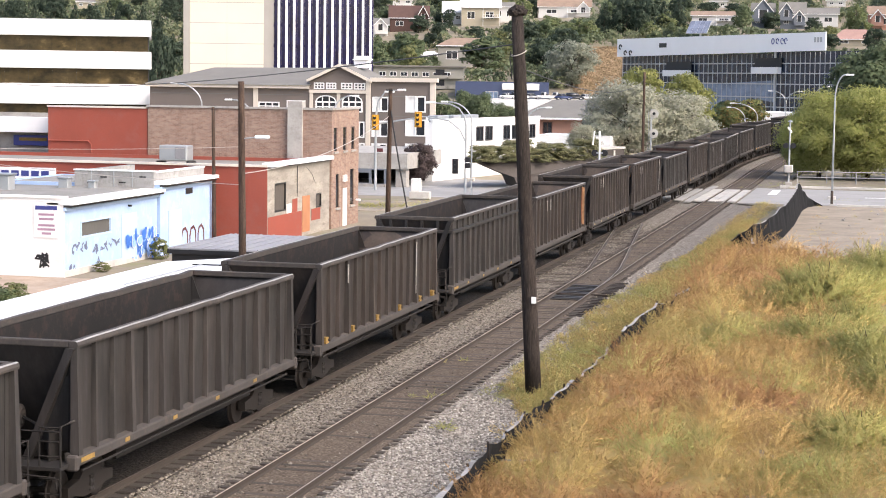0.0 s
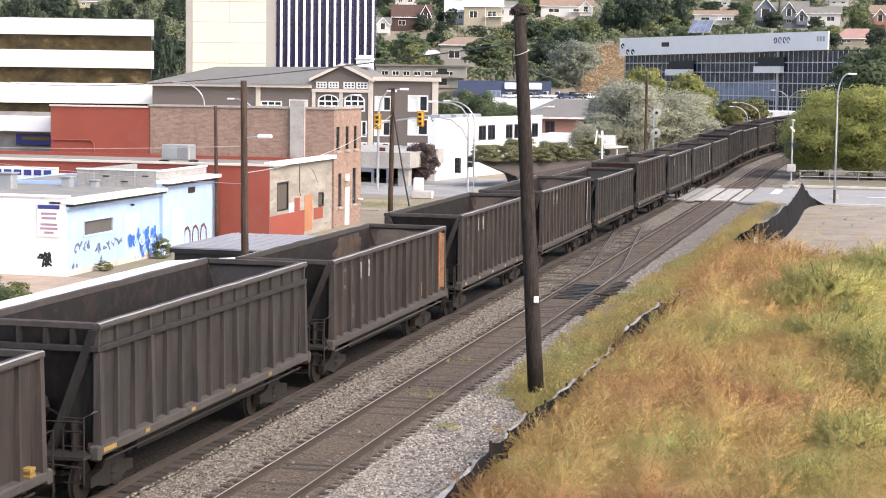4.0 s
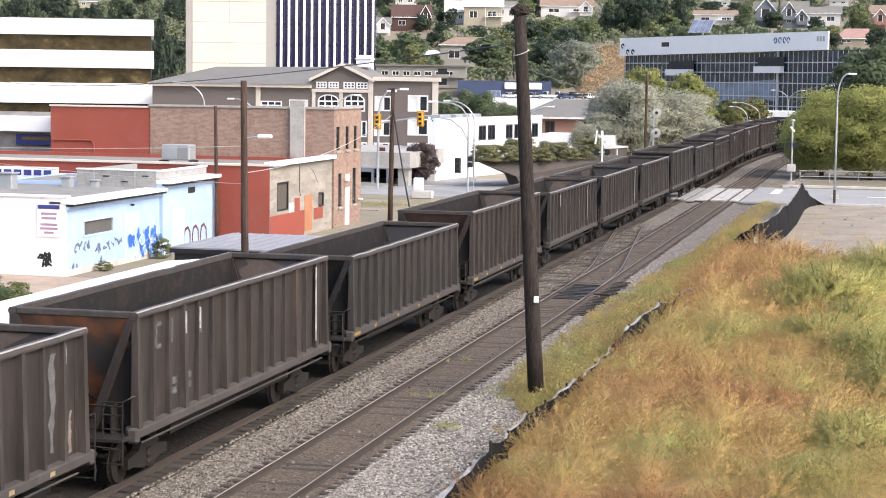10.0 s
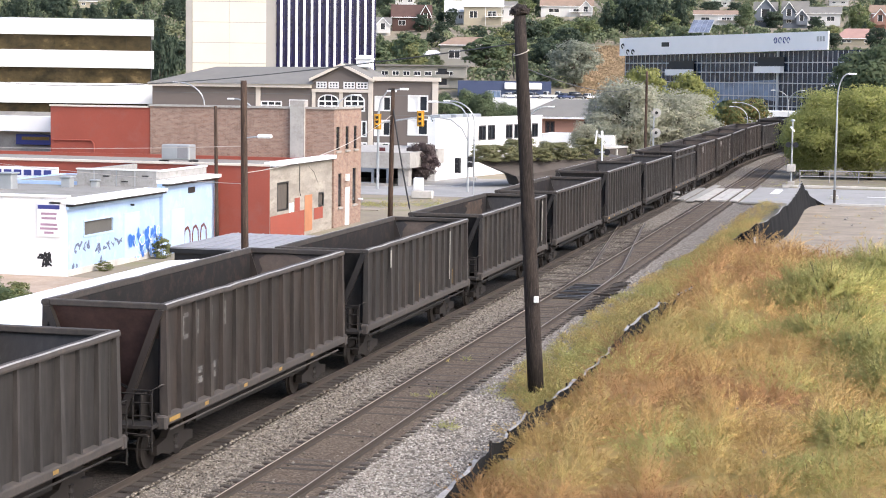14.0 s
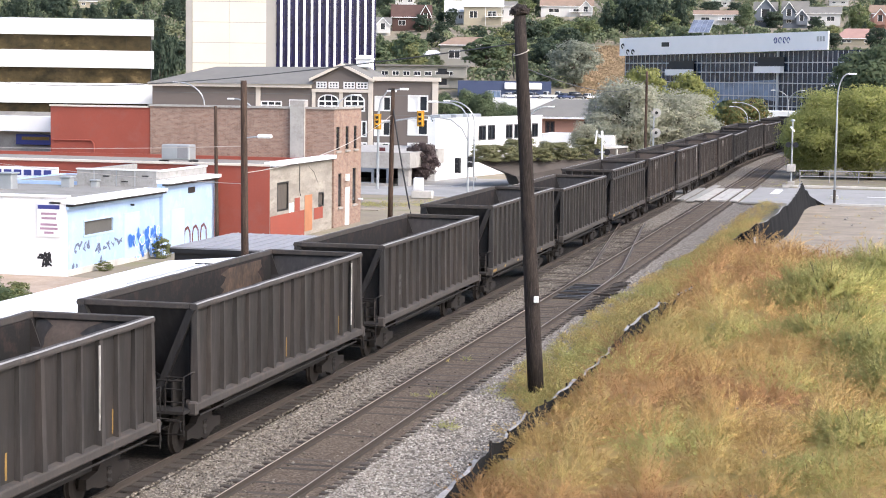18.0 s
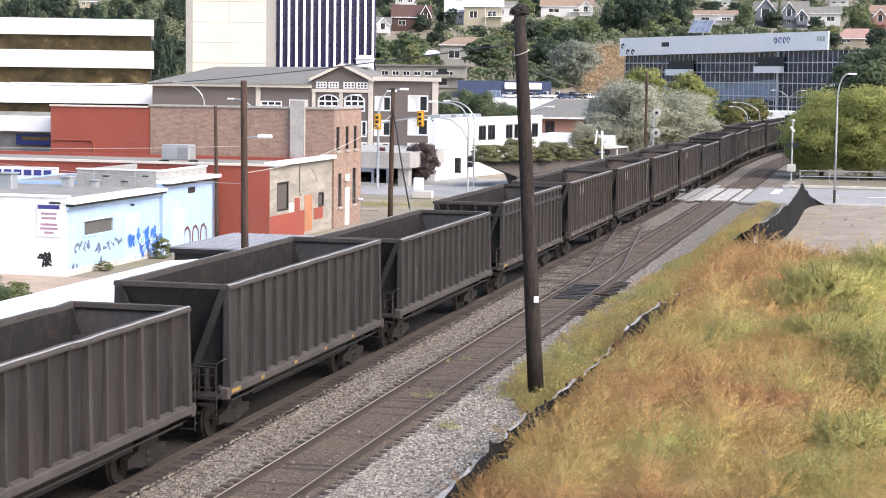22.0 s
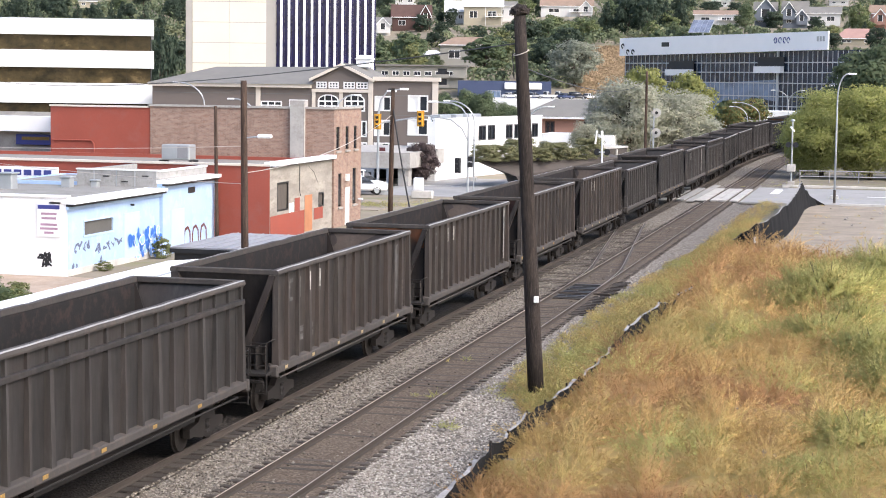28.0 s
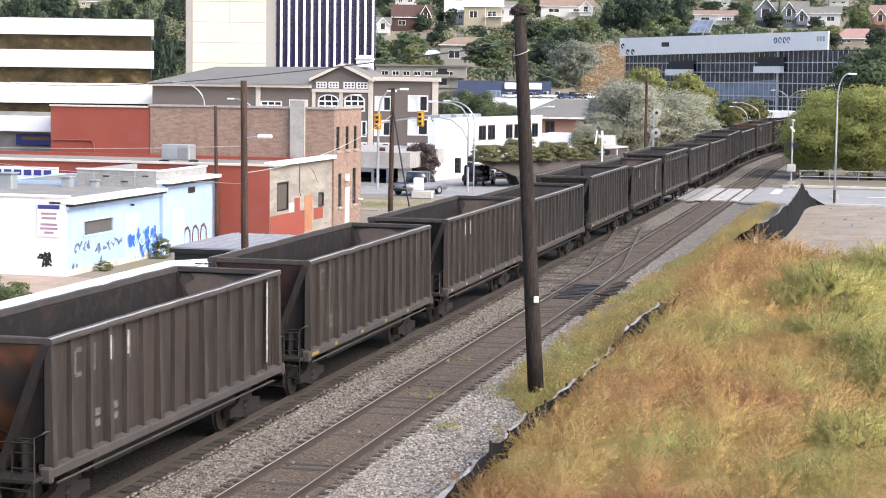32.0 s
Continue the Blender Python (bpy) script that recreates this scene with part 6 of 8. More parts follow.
def build_houses():
    w2 = lambda w, h: [(-w * 0.35, -w * 0.15, h * 0.35, h * 0.75), (w * 0.12, w * 0.34, h * 0.35, h * 0.75)]
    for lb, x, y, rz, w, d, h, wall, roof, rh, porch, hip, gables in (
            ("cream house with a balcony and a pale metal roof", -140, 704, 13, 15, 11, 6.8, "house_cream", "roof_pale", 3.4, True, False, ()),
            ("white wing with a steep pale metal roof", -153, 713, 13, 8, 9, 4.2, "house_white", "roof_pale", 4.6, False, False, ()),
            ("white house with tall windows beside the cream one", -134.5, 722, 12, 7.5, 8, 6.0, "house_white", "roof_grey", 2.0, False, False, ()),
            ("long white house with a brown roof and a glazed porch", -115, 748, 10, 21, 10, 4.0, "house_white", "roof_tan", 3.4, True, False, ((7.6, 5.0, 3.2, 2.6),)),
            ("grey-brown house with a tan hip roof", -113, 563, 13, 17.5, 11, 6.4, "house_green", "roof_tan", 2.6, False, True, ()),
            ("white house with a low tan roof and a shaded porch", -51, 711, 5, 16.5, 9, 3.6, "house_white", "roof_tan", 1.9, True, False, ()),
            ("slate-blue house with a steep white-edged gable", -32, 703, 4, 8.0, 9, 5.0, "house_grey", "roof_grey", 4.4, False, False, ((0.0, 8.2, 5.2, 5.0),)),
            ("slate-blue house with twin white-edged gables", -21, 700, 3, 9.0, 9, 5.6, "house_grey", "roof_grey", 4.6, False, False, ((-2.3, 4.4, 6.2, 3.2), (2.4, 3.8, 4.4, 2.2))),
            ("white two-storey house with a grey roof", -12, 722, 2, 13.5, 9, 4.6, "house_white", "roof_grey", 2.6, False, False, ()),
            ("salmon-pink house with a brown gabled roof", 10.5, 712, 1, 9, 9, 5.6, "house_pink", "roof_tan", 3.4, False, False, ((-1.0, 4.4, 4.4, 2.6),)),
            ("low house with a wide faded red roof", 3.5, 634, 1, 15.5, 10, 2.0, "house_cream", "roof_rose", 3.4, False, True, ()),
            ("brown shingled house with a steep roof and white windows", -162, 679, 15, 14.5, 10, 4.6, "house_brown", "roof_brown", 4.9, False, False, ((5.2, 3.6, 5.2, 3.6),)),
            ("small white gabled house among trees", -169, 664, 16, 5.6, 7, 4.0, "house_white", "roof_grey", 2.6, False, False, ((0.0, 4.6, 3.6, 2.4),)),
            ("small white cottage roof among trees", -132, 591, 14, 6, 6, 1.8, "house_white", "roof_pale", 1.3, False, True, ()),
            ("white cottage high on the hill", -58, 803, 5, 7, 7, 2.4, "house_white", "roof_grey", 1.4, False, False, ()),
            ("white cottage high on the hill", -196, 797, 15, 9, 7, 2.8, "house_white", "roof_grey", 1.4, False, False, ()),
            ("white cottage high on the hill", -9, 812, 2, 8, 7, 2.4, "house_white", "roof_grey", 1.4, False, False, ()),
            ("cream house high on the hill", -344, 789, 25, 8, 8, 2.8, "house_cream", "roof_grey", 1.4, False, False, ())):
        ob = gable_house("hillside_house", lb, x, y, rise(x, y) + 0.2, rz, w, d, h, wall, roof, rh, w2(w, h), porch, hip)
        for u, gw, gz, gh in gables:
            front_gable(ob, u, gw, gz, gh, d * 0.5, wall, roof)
    # flat-roofed apartment block
    a = [(1.5 + 3.0 * i, 3.4 + 3.0 * i, 3.6, 4.8) for i in range(7)]
    ob, fm, sm = house_shell("apartment_block", "grey flat-roofed apartment block with balconies", pose(-124, 497, rise(-112, 500), 0, 0, 12), 25, 10, 6.2, M["house_green"], M["roof_gravel"], front=a, z0=-4)
    for h in a:
        window(ob, h, fm, M["white_paint"], M["dark_glass"], 0.1, 2, 1)
    part("roof_slab", boxes((-0.6, 25.6, -0.8, 10.6, 6.21, 6.6)), M["roof_grey"], ob, "grey overhanging roof slab")
    for z in (0.9, 3.7):
        part("balcony_recess", boxes((17.2, 19.7, -0.05, -0.003, z, z + 1.9)), M["dark_glass"], ob)
    for i in range(2):
        for z in (0.2, 3.1):
            part("balcony", boxes((16.5 + 4.4 * i, 20.3 + 4.4 * i, -1.5, -0.06, z, z + 0.9)), M["house_green"], ob)
    # navy dealership with a white sign and white cars
    ob, fm, sm = house_shell("navy_building", "navy flat-roofed commercial building with a white sign", pose(-98, 486, rise(-86, 488), 0, 0, 10), 25, 12, 4.8, M["navy"], M["roof_gravel"], front=[(8.0, 11.5, 0.3, 2.2)], z0=-3)
    window(ob, (8.0, 11.5, 0.3, 2.2), fm, M["mullion"], M["sky_glass"], 0.1, 3, 1)
    part("sign_box", boxes((12.5, 22.5, -0.6, -0.01, 2.6, 4.4), bevel=0.2), M["white_metal"], ob, "long white sign box")
    # low orange-brick house with a hip roof
    ob, fm, sm = house_shell("brick_bungalow", "low orange-brick building with a grey hip roof", pose(-29.5, 233, 0), 13, 9, 4.2, M["house_pink"], M["roof_grey"], front=[(3.0, 4.2, 2.2, 3.7), (8.0, 9.2, 2.2, 3.7)])
    for h in ((3.0, 4.2, 2.2, 3.7), (8.0, 9.2, 2.2, 3.7)):
        window(ob, h, fm, M["house_brown"], M["dark_glass"], 0.12, 2, 1)
    bm = bmesh.new()
    vs = [bm.verts.new(q) for q in ((-0.8, -0.8, 4.25), (13.8, -0.8, 4.25), (13.8, 9.8, 4.25), (-0.8, 9.8, 4.25), (3.5, 4.5, 6.5), (11.0, 4.5, 6.5))]
    for f in ((0, 1, 5, 4), (1, 2, 5), (2, 3, 4, 5), (3, 0, 4), (3, 2, 1, 0)):
        bm.faces.new([vs[i] for i in f])
    part("hip_roof", bm, M["roof_grey"], ob)
    part("fascia", boxes((-0.82, 13.82, -0.85, -0.8, 4.05, 4.28)), M["white_paint"], ob)
    ob, fm, sm = house_shell("low_white_store", "long low white store behind the trees", pose(-52, 300, 0), 22, 12, 5.6, M["white_paint"], M["white_metal"], parapet=0.05)
    ob, fm, sm = house_shell("low_white_store", "long low white store behind the train", pose(-8, 315, 0, 0, 0, -8), 16, 12, 4.2, M["white_paint"], M["white_metal"], parapet=0.05)
    ob, fm, sm = house_shell("low_white_store", "low white annex beside the planter", pose(-22, 205, 0), 8.4, 8, 2.9, M["white_paint"], M["white_metal"], parapet=0.05)


build_houses()

# ---- plants ----


def soup(name, co, tri, material, soft=None):
    """A mesh of loose triangles from arrays, with the shading direction of each point."""
    me = bpy.data.meshes.new(name)
    n, k = tri.shape
    if soft is not None:
        # each blade turns its face the way that it is shaded
        p = co[tri]
        away = (np.cross(p[:, 1] - p[:, 0], p[:, 2] - p[:, 0]) * soft[tri[:, 0]]).sum(1) < 0
        tri = np.where(away[:, None], tri[:, ::-1], tri)
    me.vertices.add(len(co))
    me.vertices.foreach_set("co", co.astype(np.float32).ravel())
    me.loops.add(n * k)
    me.loops.foreach_set("vertex_index", tri.astype(np.int32).ravel())
    me.polygons.add(n)
    me.polygons.foreach_set("loop_start", np.arange(0, n * k, k, dtype=np.int32))
    me.polygons.foreach_set("loop_total", np.full(n, k, dtype=np.int32))
    me.materials.append(material)
    if soft is not None:
        me.attributes.new("custom_normal", "FLOAT_VECTOR", "POINT").data.foreach_set("vector", soft.astype(np.float32).ravel())
    me.update(calc_edges=True)
    return me


def unit(v):
    return v / (np.linalg.norm(v, axis=-1, keepdims=True) + 1e-6)


def leaves(rng, centres, radii, count, size, middle=None, shaggy=0.5):
    """Small leaf blades laid over ellipsoid clumps, with the clumps' shading."""
    idx = rng.integers(0, len(centres), count)
    d = unit(rng.normal(size=(count, 3)))
    d[:, 2] = np.where(d[:, 2] < -0.3, -d[:, 2], d[:, 2])
    p = centres[idx] + d * rng.uniform(0.6, 1.08, count)[:, None] * radii[idx]
    a = unit(np.cross(d, rng.normal(size=(count, 3))) + shaggy * rng.normal(size=(count, 3)) * 0.5)
    b = unit(np.cross(a, d + shaggy * rng.normal(size=(count, 3))))
    s = (size * rng.uniform(0.55, 1.45, count))[:, None]
    q = np.stack([p + a * s * 1.3, p - a * s * 0.7 + b * s * 0.8, p - a * s * 0.7 - b * s * 0.8], 1)
    n = d * 0.9 + np.array([0, 0, 0.25]) + 0.3 * rng.normal(size=(count, 3))
    if middle is not None:
        n += 0.6 * unit(p - np.asarray(middle))
    return q.reshape(-1, 3), np.arange(count * 3).reshape(-1, 3), np.repeat(unit(n), 3, axis=0)


CROWNS = {}


def crown_mesh(key, mat, seed, n_clumps, count, size, shape):
    """A crown one unit wide and one unit high, of many clumps with gaps between; the leaves' size is a share of that."""
    rng = np.random.default_rng(seed)
    c, r = [], []
    while len(c) < n_clumps:
        p = rng.uniform(-1, 1, 3)
        z = (p[2] + 1) / 2
        lim = {"round": math.sqrt(max(0, 1 - p[2] ** 2)) * 0.9 + 0.1, "cone": 1.05 - z, "flat": 1.0 - 0.3 * z, "wide": 0.55 + 0.45 * math.sin(math.pi * min(1, z * 1.15))}[shape]
        q = math.hypot(p[0], p[1])
        if lim * 0.35 < q < lim or (q < lim and z > 0.7):
            c.append((p[0] * 0.42, p[1] * 0.42, 0.08 + 0.84 * z))
            k = rng.uniform(0.10, 0.2)
            r.append((k, k, k * rng.uniform(0.6, 0.9)))
    co, tri, soft = leaves(rng, np.array(c), np.array(r), count, size, (0, 0, 0.4))
    return soup("crown", co, tri, mat, soft)


def trunk_mesh(name="trunk"):
    bm = bmesh.new()
    tube(bm, [(0, 0, -0.1), (0.005, 0, 0.2), (-0.01, 0.01, 0.45), (0.0, 0.0, 0.8)], [0.035, 0.026, 0.02, 0.006], 7)
    for k in range(6):
        a = k * 1.05 + 0.3
        z = 0.22 + 0.07 * k
        tube(bm, [(0, 0, z), (0.12 * math.cos(a), 0.12 * math.sin(a), z + 0.12), (0.26 * math.cos(a), 0.26 * math.sin(a), z + 0.2)], [0.014, 0.009, 0.003], 5)
    me = bpy.data.meshes.new(name)
    bm.to_mesh(me)
    bm.free()
    me.materials.append(M["bark"])
    return me


TRUNK = trunk_mesh()


def tree(key, x, y, z, w, h, label, lift=0.0, rz=0.0, name="tree", category="tree", group=""):
    ob = thing(name, label, category, pose(x, y, z), group)
    t = shared("trunk", TRUNK, Matrix.LocRotScale((0, 0, 0), Euler((0, 0, rz)), (w * 0.9, w * 0.9, h)), ob)
    shared("crown", CROWNS[key], Matrix.LocRotScale((0, 0, lift * h), Euler((0, 0, rz)), (w, w, h * (1 - lift))), ob)
    return ob


def build_crowns():
    for key, mat, seed, nc, count, size, shape in (
            ("green0", "leaf_green", 1, 45, 2400, 0.034, "round"), ("green1", "leaf_mid", 2, 40, 2400, 0.034, "wide"),
            ("dark0", "leaf_dark", 3, 45, 2400, 0.034, "round"), ("dark1", "leaf_dark", 4, 60, 2400, 0.030, "cone"), ("yellow0", "leaf_olive", 5, 45, 2400, 0.034, "wide"),
            ("silver0", "leaf_silver", 6, 95, 30000, 0.011, "wide"), ("sage0", "leaf_sage", 14, 80, 12000, 0.016, "round"), ("purple0", "leaf_purple", 7, 60, 9000, 0.02, "round"),
            ("willow0", "leaf_willow", 8, 240, 62000, 0.0092, "wide"), ("willow1", "leaf_willow", 12, 220, 60000, 0.0092, "round"),
            ("dark2", "leaf_mid", 9, 90, 24000, 0.0145, "wide"), ("yellow1", "leaf_yellow", 10, 60, 14000, 0.017, "round"), ("orange0", "leaf_orange", 13, 50, 9000, 0.02, "round"), ("juniper0", "leaf_juniper", 11, 60, 9000, 0.02, "flat")):
        CROWNS[key] = crown_mesh(key, M[mat], seed, nc, count, size, shape)


build_crowns()


def open_view(x, y):
    """How tall growth may stand at a place on the slope without hiding the house above it from the town."""
    most = 99.0
    for o in HILL_HOUSES:
        a, b = o.matrix_basis.translation.xy
        if 0 < b - y < 130 and abs(x - 17 - (a - 17) * y / b) < o["half"] + 1.5:
            most = min(most, 0.085 * (b - y) - 0.6)
        if -14 < y - b <= 0 and abs(x - a) < o["half"] + 3 or 0 <= y - b < 13 and abs(x - a) < o["half"] + 3:
            most = min(most, 1.3 if y < b else 0.0)
    return most


def bare_slope(x, y):
    """The dry open slope and the car yard carry no trees."""
    return (-73 < x + (y - 520) * 0.165 < -52 and 455 < y < 628) or (y < 508 and -125 < x < -60)


def build_woods():
    """Undergrowth and far woods between the single trees, as one mass of leaf clumps."""
    rng = np.random.default_rng(91)
    c, r = [], []
    while len(c) < 4600:
        y = rng.uniform(470, 870)
        x = 17 - 0.244 * y + rng.uniform(-1, 1) * 0.29 * y
        if bare_slope(x, y):
            continue
        k = min(rng.uniform(1.4, 3.6), open_view(x, y) / 1.8)
        if k < 0.4:
            continue
        c.append((x, y, rise(x, y) + k * rng.uniform(0.1, 0.7)))
        r.append((k * 1.3, k * 1.3, k))
    co, tri, soft = leaves(rng, np.array(c), np.array(r), 170000, 0.5)
    M["leaf_woods"] = island_surface("woods_leaves", [(0.10, 0.13, 0.078), (0.13, 0.16, 0.094), (0.17, 0.19, 0.108), (0.11, 0.14, 0.084)], 0.8, [(0.08, 0.11, 0.07), (0.16, 0.19, 0.105), (0.30, 0.29, 0.155)], 0.035)
    tagged(new("hillside_woods", soup("hillside_woods", co, tri, M["leaf_woods"], soft)), "dense mixed green undergrowth covering the hillside", "woods", kind="stuff")
    x0 = rng.uniform(-70, -53, 1100)
    y0 = rng.uniform(490, 626, 1100)
    c = np.array([(x - (y - 520) * 0.165, y, rise(x - (y - 520) * 0.165, y) + 0.08) for x, y in zip(x0, y0)])
    co, tri, soft = leaves(rng, c, np.full((1100, 3), 1.6) * np.array([1.5, 1.5, 0.07]), 46000, 0.4, None, 0.15)
    M["dry_slope"] = island_surface("dry_slope_grass", [(0.33, 0.235, 0.14), (0.36, 0.265, 0.165), (0.30, 0.21, 0.125), (0.29, 0.22, 0.125)], 0.9)
    tagged(new("dry_grass_slope", soup("dry_grass_slope", co, tri, M["dry_slope"], soft)), "orange-brown dry grass on an open slope", "grass", kind="stuff")


def build_trees():
    rnd = random.Random(7)
    near = "trees beside the railway"
    tree("willow0", 10.2, 181, 0, 8.5, 8.2, "bushy yellow-green willow beside the road", -0.04, 0.4)
    tree("willow1", 14.8, 180, 0, 9.5, 8.8, "bushy yellow-green willow beside the road", -0.04, 2.4)
    tree("willow0", 19.8, 182, 0, 9.0, 8.4, "bushy yellow-green willow beside the road", -0.04, 4.1)
    tree("willow1", 8.2, 190, 0, 5.0, 6.2, "small yellow-green willow beside the tracks", 0.02, 1.1)
    tree("dark2", 15.0, 232, 0, 15, 14.0, "large dark green broadleaf tree", 0.1, 0.8)
    tree("dark2", 24.0, 236, 0, 15, 14.5, "large dark green broadleaf tree", 0.1, 2.8)
    tree("silver0", -12.8, 212, 0, 11.5, 9.0, "silvery grey-green olive tree behind the train", -0.04, 0.2)
    tree("silver0", -7.6, 216, 0, 11.5, 7.8, "silvery grey-green olive tree behind the train", -0.04, 2.2)
    tree("silver0", -16.0, 200, 0, 3.6, 4.4, "small silvery shrub behind the train", 0.03, 1.2)
    tree("yellow1", -14.5, 236, 0, 7.5, 10.6, "pale yellow-green tree behind the olive trees", 0.2, 0.6)
    tree("yellow1", -9.0, 238, 0, 8.0, 10.0, "pale yellow-green tree behind the olive trees", 0.2, 3.0)
    tree("orange0", -5.2, 272, 0, 9.0, 7.0, "round tree turning orange", 0.05, 0.9)
    tree("green1", -7.6, 276, 0, 6.0, 6.0, "low green tree behind the train", 0.05, 2.9)
    tree("purple0", -22.1, 152.5, 0, 3.1, 3.7, "purple-leaved ornamental plum shrub", 0.02, 0.2)
    for x, y, w, h in ((-40.6, 236, 6, 7.0), (-37.8, 237, 6, 7.4), (-35.2, 236, 5.5, 7.2), (-32.5, 238, 5, 5.8), (-30.2, 232, 4, 5.2)):
        tree("dark2", x, y, 0, w, h, "dark green bushy tree behind the white building", 0.02, x)
    tree("dark1", -97, 262, 0, 8, 19.0, "tall dark green spruce", 0.05, 0.5, group="conifers")
    tree("dark1", -93.5, 268, 0, 5.0, 15, "tall dark green spruce", 0.05, 1.5, group="conifers")
    tree("dark0", -104, 285, 0, 9, 19, "tall dark green conifer", 0.05, 2.5, group="conifers")
    tree("dark0", -98, 282, 0, 6, 16, "tall dark green conifer", 0.05, 3.5, group="conifers")
    # the hillside
    keys = ["green0", "green1", "dark0", "dark0", "dark1", "yellow0", "green1", "dark0"]
    names = {"green0": "round green broadleaf tree on the hillside", "green1": "spreading green tree on the hillside", "dark0": "dark green tree on the hillside", "dark1": "dark conifer on the hillside", "yellow0": "yellow-green tree on the hillside"}
    for row in range(13):
        y = 478 + row * 24
        half = 0.262 * y
        mid = 17 - 0.244 * y
        n = int(half * 2 / 15)
        for i in range(n):
            x = mid - half + 2 * half * (i + rnd.uniform(0.1, 0.9)) / n
            yy = y + rnd.uniform(-9, 9)
            if bare_slope(x, yy):
                continue
            h = min(rnd.uniform(6.0, 11), open_view(x, yy))
            k = rnd.choice(keys) if x > -210 else rnd.choice(("dark0", "dark1", "green1", "dark0"))
            if h > 2.2:
                tree(k, x, yy, rise(x, yy) - 0.3, h * (rnd.uniform(0.85, 1.3) if k != "dark1" else 0.55), h, names[k], -0.06, rnd.uniform(0, 6), group="hillside trees")
    for key, rows in (
            ("dark0", ((-328, 691, 8, 11), (-313, 692, 9, 11), (-295, 688, 8, 11), (-279, 684, 9, 12), (-197, 766, 9, 7), (-157, 674, 8, 7), (-141, 632, 7, 6), (-152, 703, 6, 7), (-146, 666, 8, 5), (-132, 658, 7, 5), (-131, 731, 7, 6), (-85, 541, 10, 9),
                       (-78, 667, 11, 14), (-71, 664, 11, 13), (-53, 674, 9, 4), (-58, 774, 9, 6), (-50, 780, 8, 5), (-29, 698, 8, 7), (-13, 690, 7, 6), (10, 616, 8, 8), (-4, 626, 6, 5))),
            ("dark1", ((-330, 680, 6, 12), (-316, 681, 6, 12), (-300, 683, 6, 12), (-286, 684, 6, 12), (-270, 680, 6, 12), (-86, 667, 8, 14), (-65, 673, 7, 13), (-61, 682, 7, 13), (-127, 747, 2.4, 8))),
            ("green0", ((-137, 577, 14, 10), (-107, 669, 11, 8), (-92, 649, 12, 8), (2, 700, 8, 11), (-126, 528, 7, 4))),
            ("green1", ((-143, 570, 7, 9), (-103, 542, 17, 10), (-38, 688, 9, 9), (-123, 562, 6, 4))),
            ("yellow0", ((-117, 627, 10, 7), (-102, 674, 9, 5), (-90, 617, 10, 5)))):
        for x, y, w, h in rows:
            tree(key, x, y, rise(x, y) - 0.3, w, h, names[key], -0.05, x, group="hillside trees")
    build_woods()
    tree("sage0", -70.8, 512, rise(-70.8, 512), 15.2, 12.8, "large sage-grey tree on the slope", 0.02, 1.0)
    # planter junipers
    for i in range(7):
        x = -16.0 + 1.15 * i + rnd.uniform(-0.2, 0.2)
        y = 150 + 1.7 * i
        ob = thing("juniper_shrub", "spreading green juniper in a raised planter", "shrub", pose(x, y, 2.0), "planter junipers")
        shared("crown", CROWNS["juniper0"], Matrix.LocRotScale((0, 0, 0), Euler((0, 0, i * 1.3)), (3.3, 3.3, 1.6 + rnd.uniform(-0.5, 0.4))), ob)
    for key, x, y, w, h in (("yellow0", -17.7, 84.6, 1.1, 1.15), ("yellow0", -17.9, 78.2, 0.9, 0.5), ("green0", -13.9, 61.5, 2.6, 1.2), ("green1", -15.6, 62.8, 2.2, 1.2), ("yellow0", -16.2, 66.0, 1.6, 0.9), ("green0", -18.3, 66.6, 2.8, 1.1), ("green0", -12.4, 59.4, 2.0, 0.9)):
        ob = thing("weed_clump", "scraggly green weed clump in the dirt yard", "shrub", pose(x, y, 0), "weeds in the yard")
        shared("crown", CROWNS[key], Matrix.LocRotScale((0, 0, -0.08 * h), Euler((0, 0, x)), (w, w, h)), ob)


build_trees()


WEED_RAMP = ((-0.7, (0.49, 0.29, 0.145)), (-0.3, (0.58, 0.385, 0.18)), (0.0, (0.64, 0.465, 0.20)), (0.3, (0.56, 0.475, 0.195)), (0.6, (0.455, 0.445, 0.17)), (1.0, (0.36, 0.395, 0.155)))


def weed_tint(v):
    ks = [q[0] for q in WEED_RAMP]
    return np.stack([np.interp(v, ks, [q[1][c] for q in WEED_RAMP]) for c in range(3)], -1)


def weed_mood(x, y):
    """Where the weeds are rust red (low) and where still green (high)."""
    left = 0.55 if x < 8.0 else 0.0
    a = 0.85 * noise.noise((x * 0.22, y * 0.13, 0.0)) + 0.55 * noise.noise((x * 0.6, y * 0.36, 5.0))
    return a - 0.1 + left + 0.16 * max(0.0, x - 14.0) - (0.08 if y > 66 and x < 13 else 0.0) - (0.12 if 44 < y < 60 and x < 13.5 else 0.0)


def tint_mesh(me, cols):
    at = me.attributes.new("tint", "FLOAT_COLOR", "POINT")
    at.data.foreach_set("color", np.concatenate([cols, np.ones((len(cols), 1))], 1).astype(np.float32).ravel())


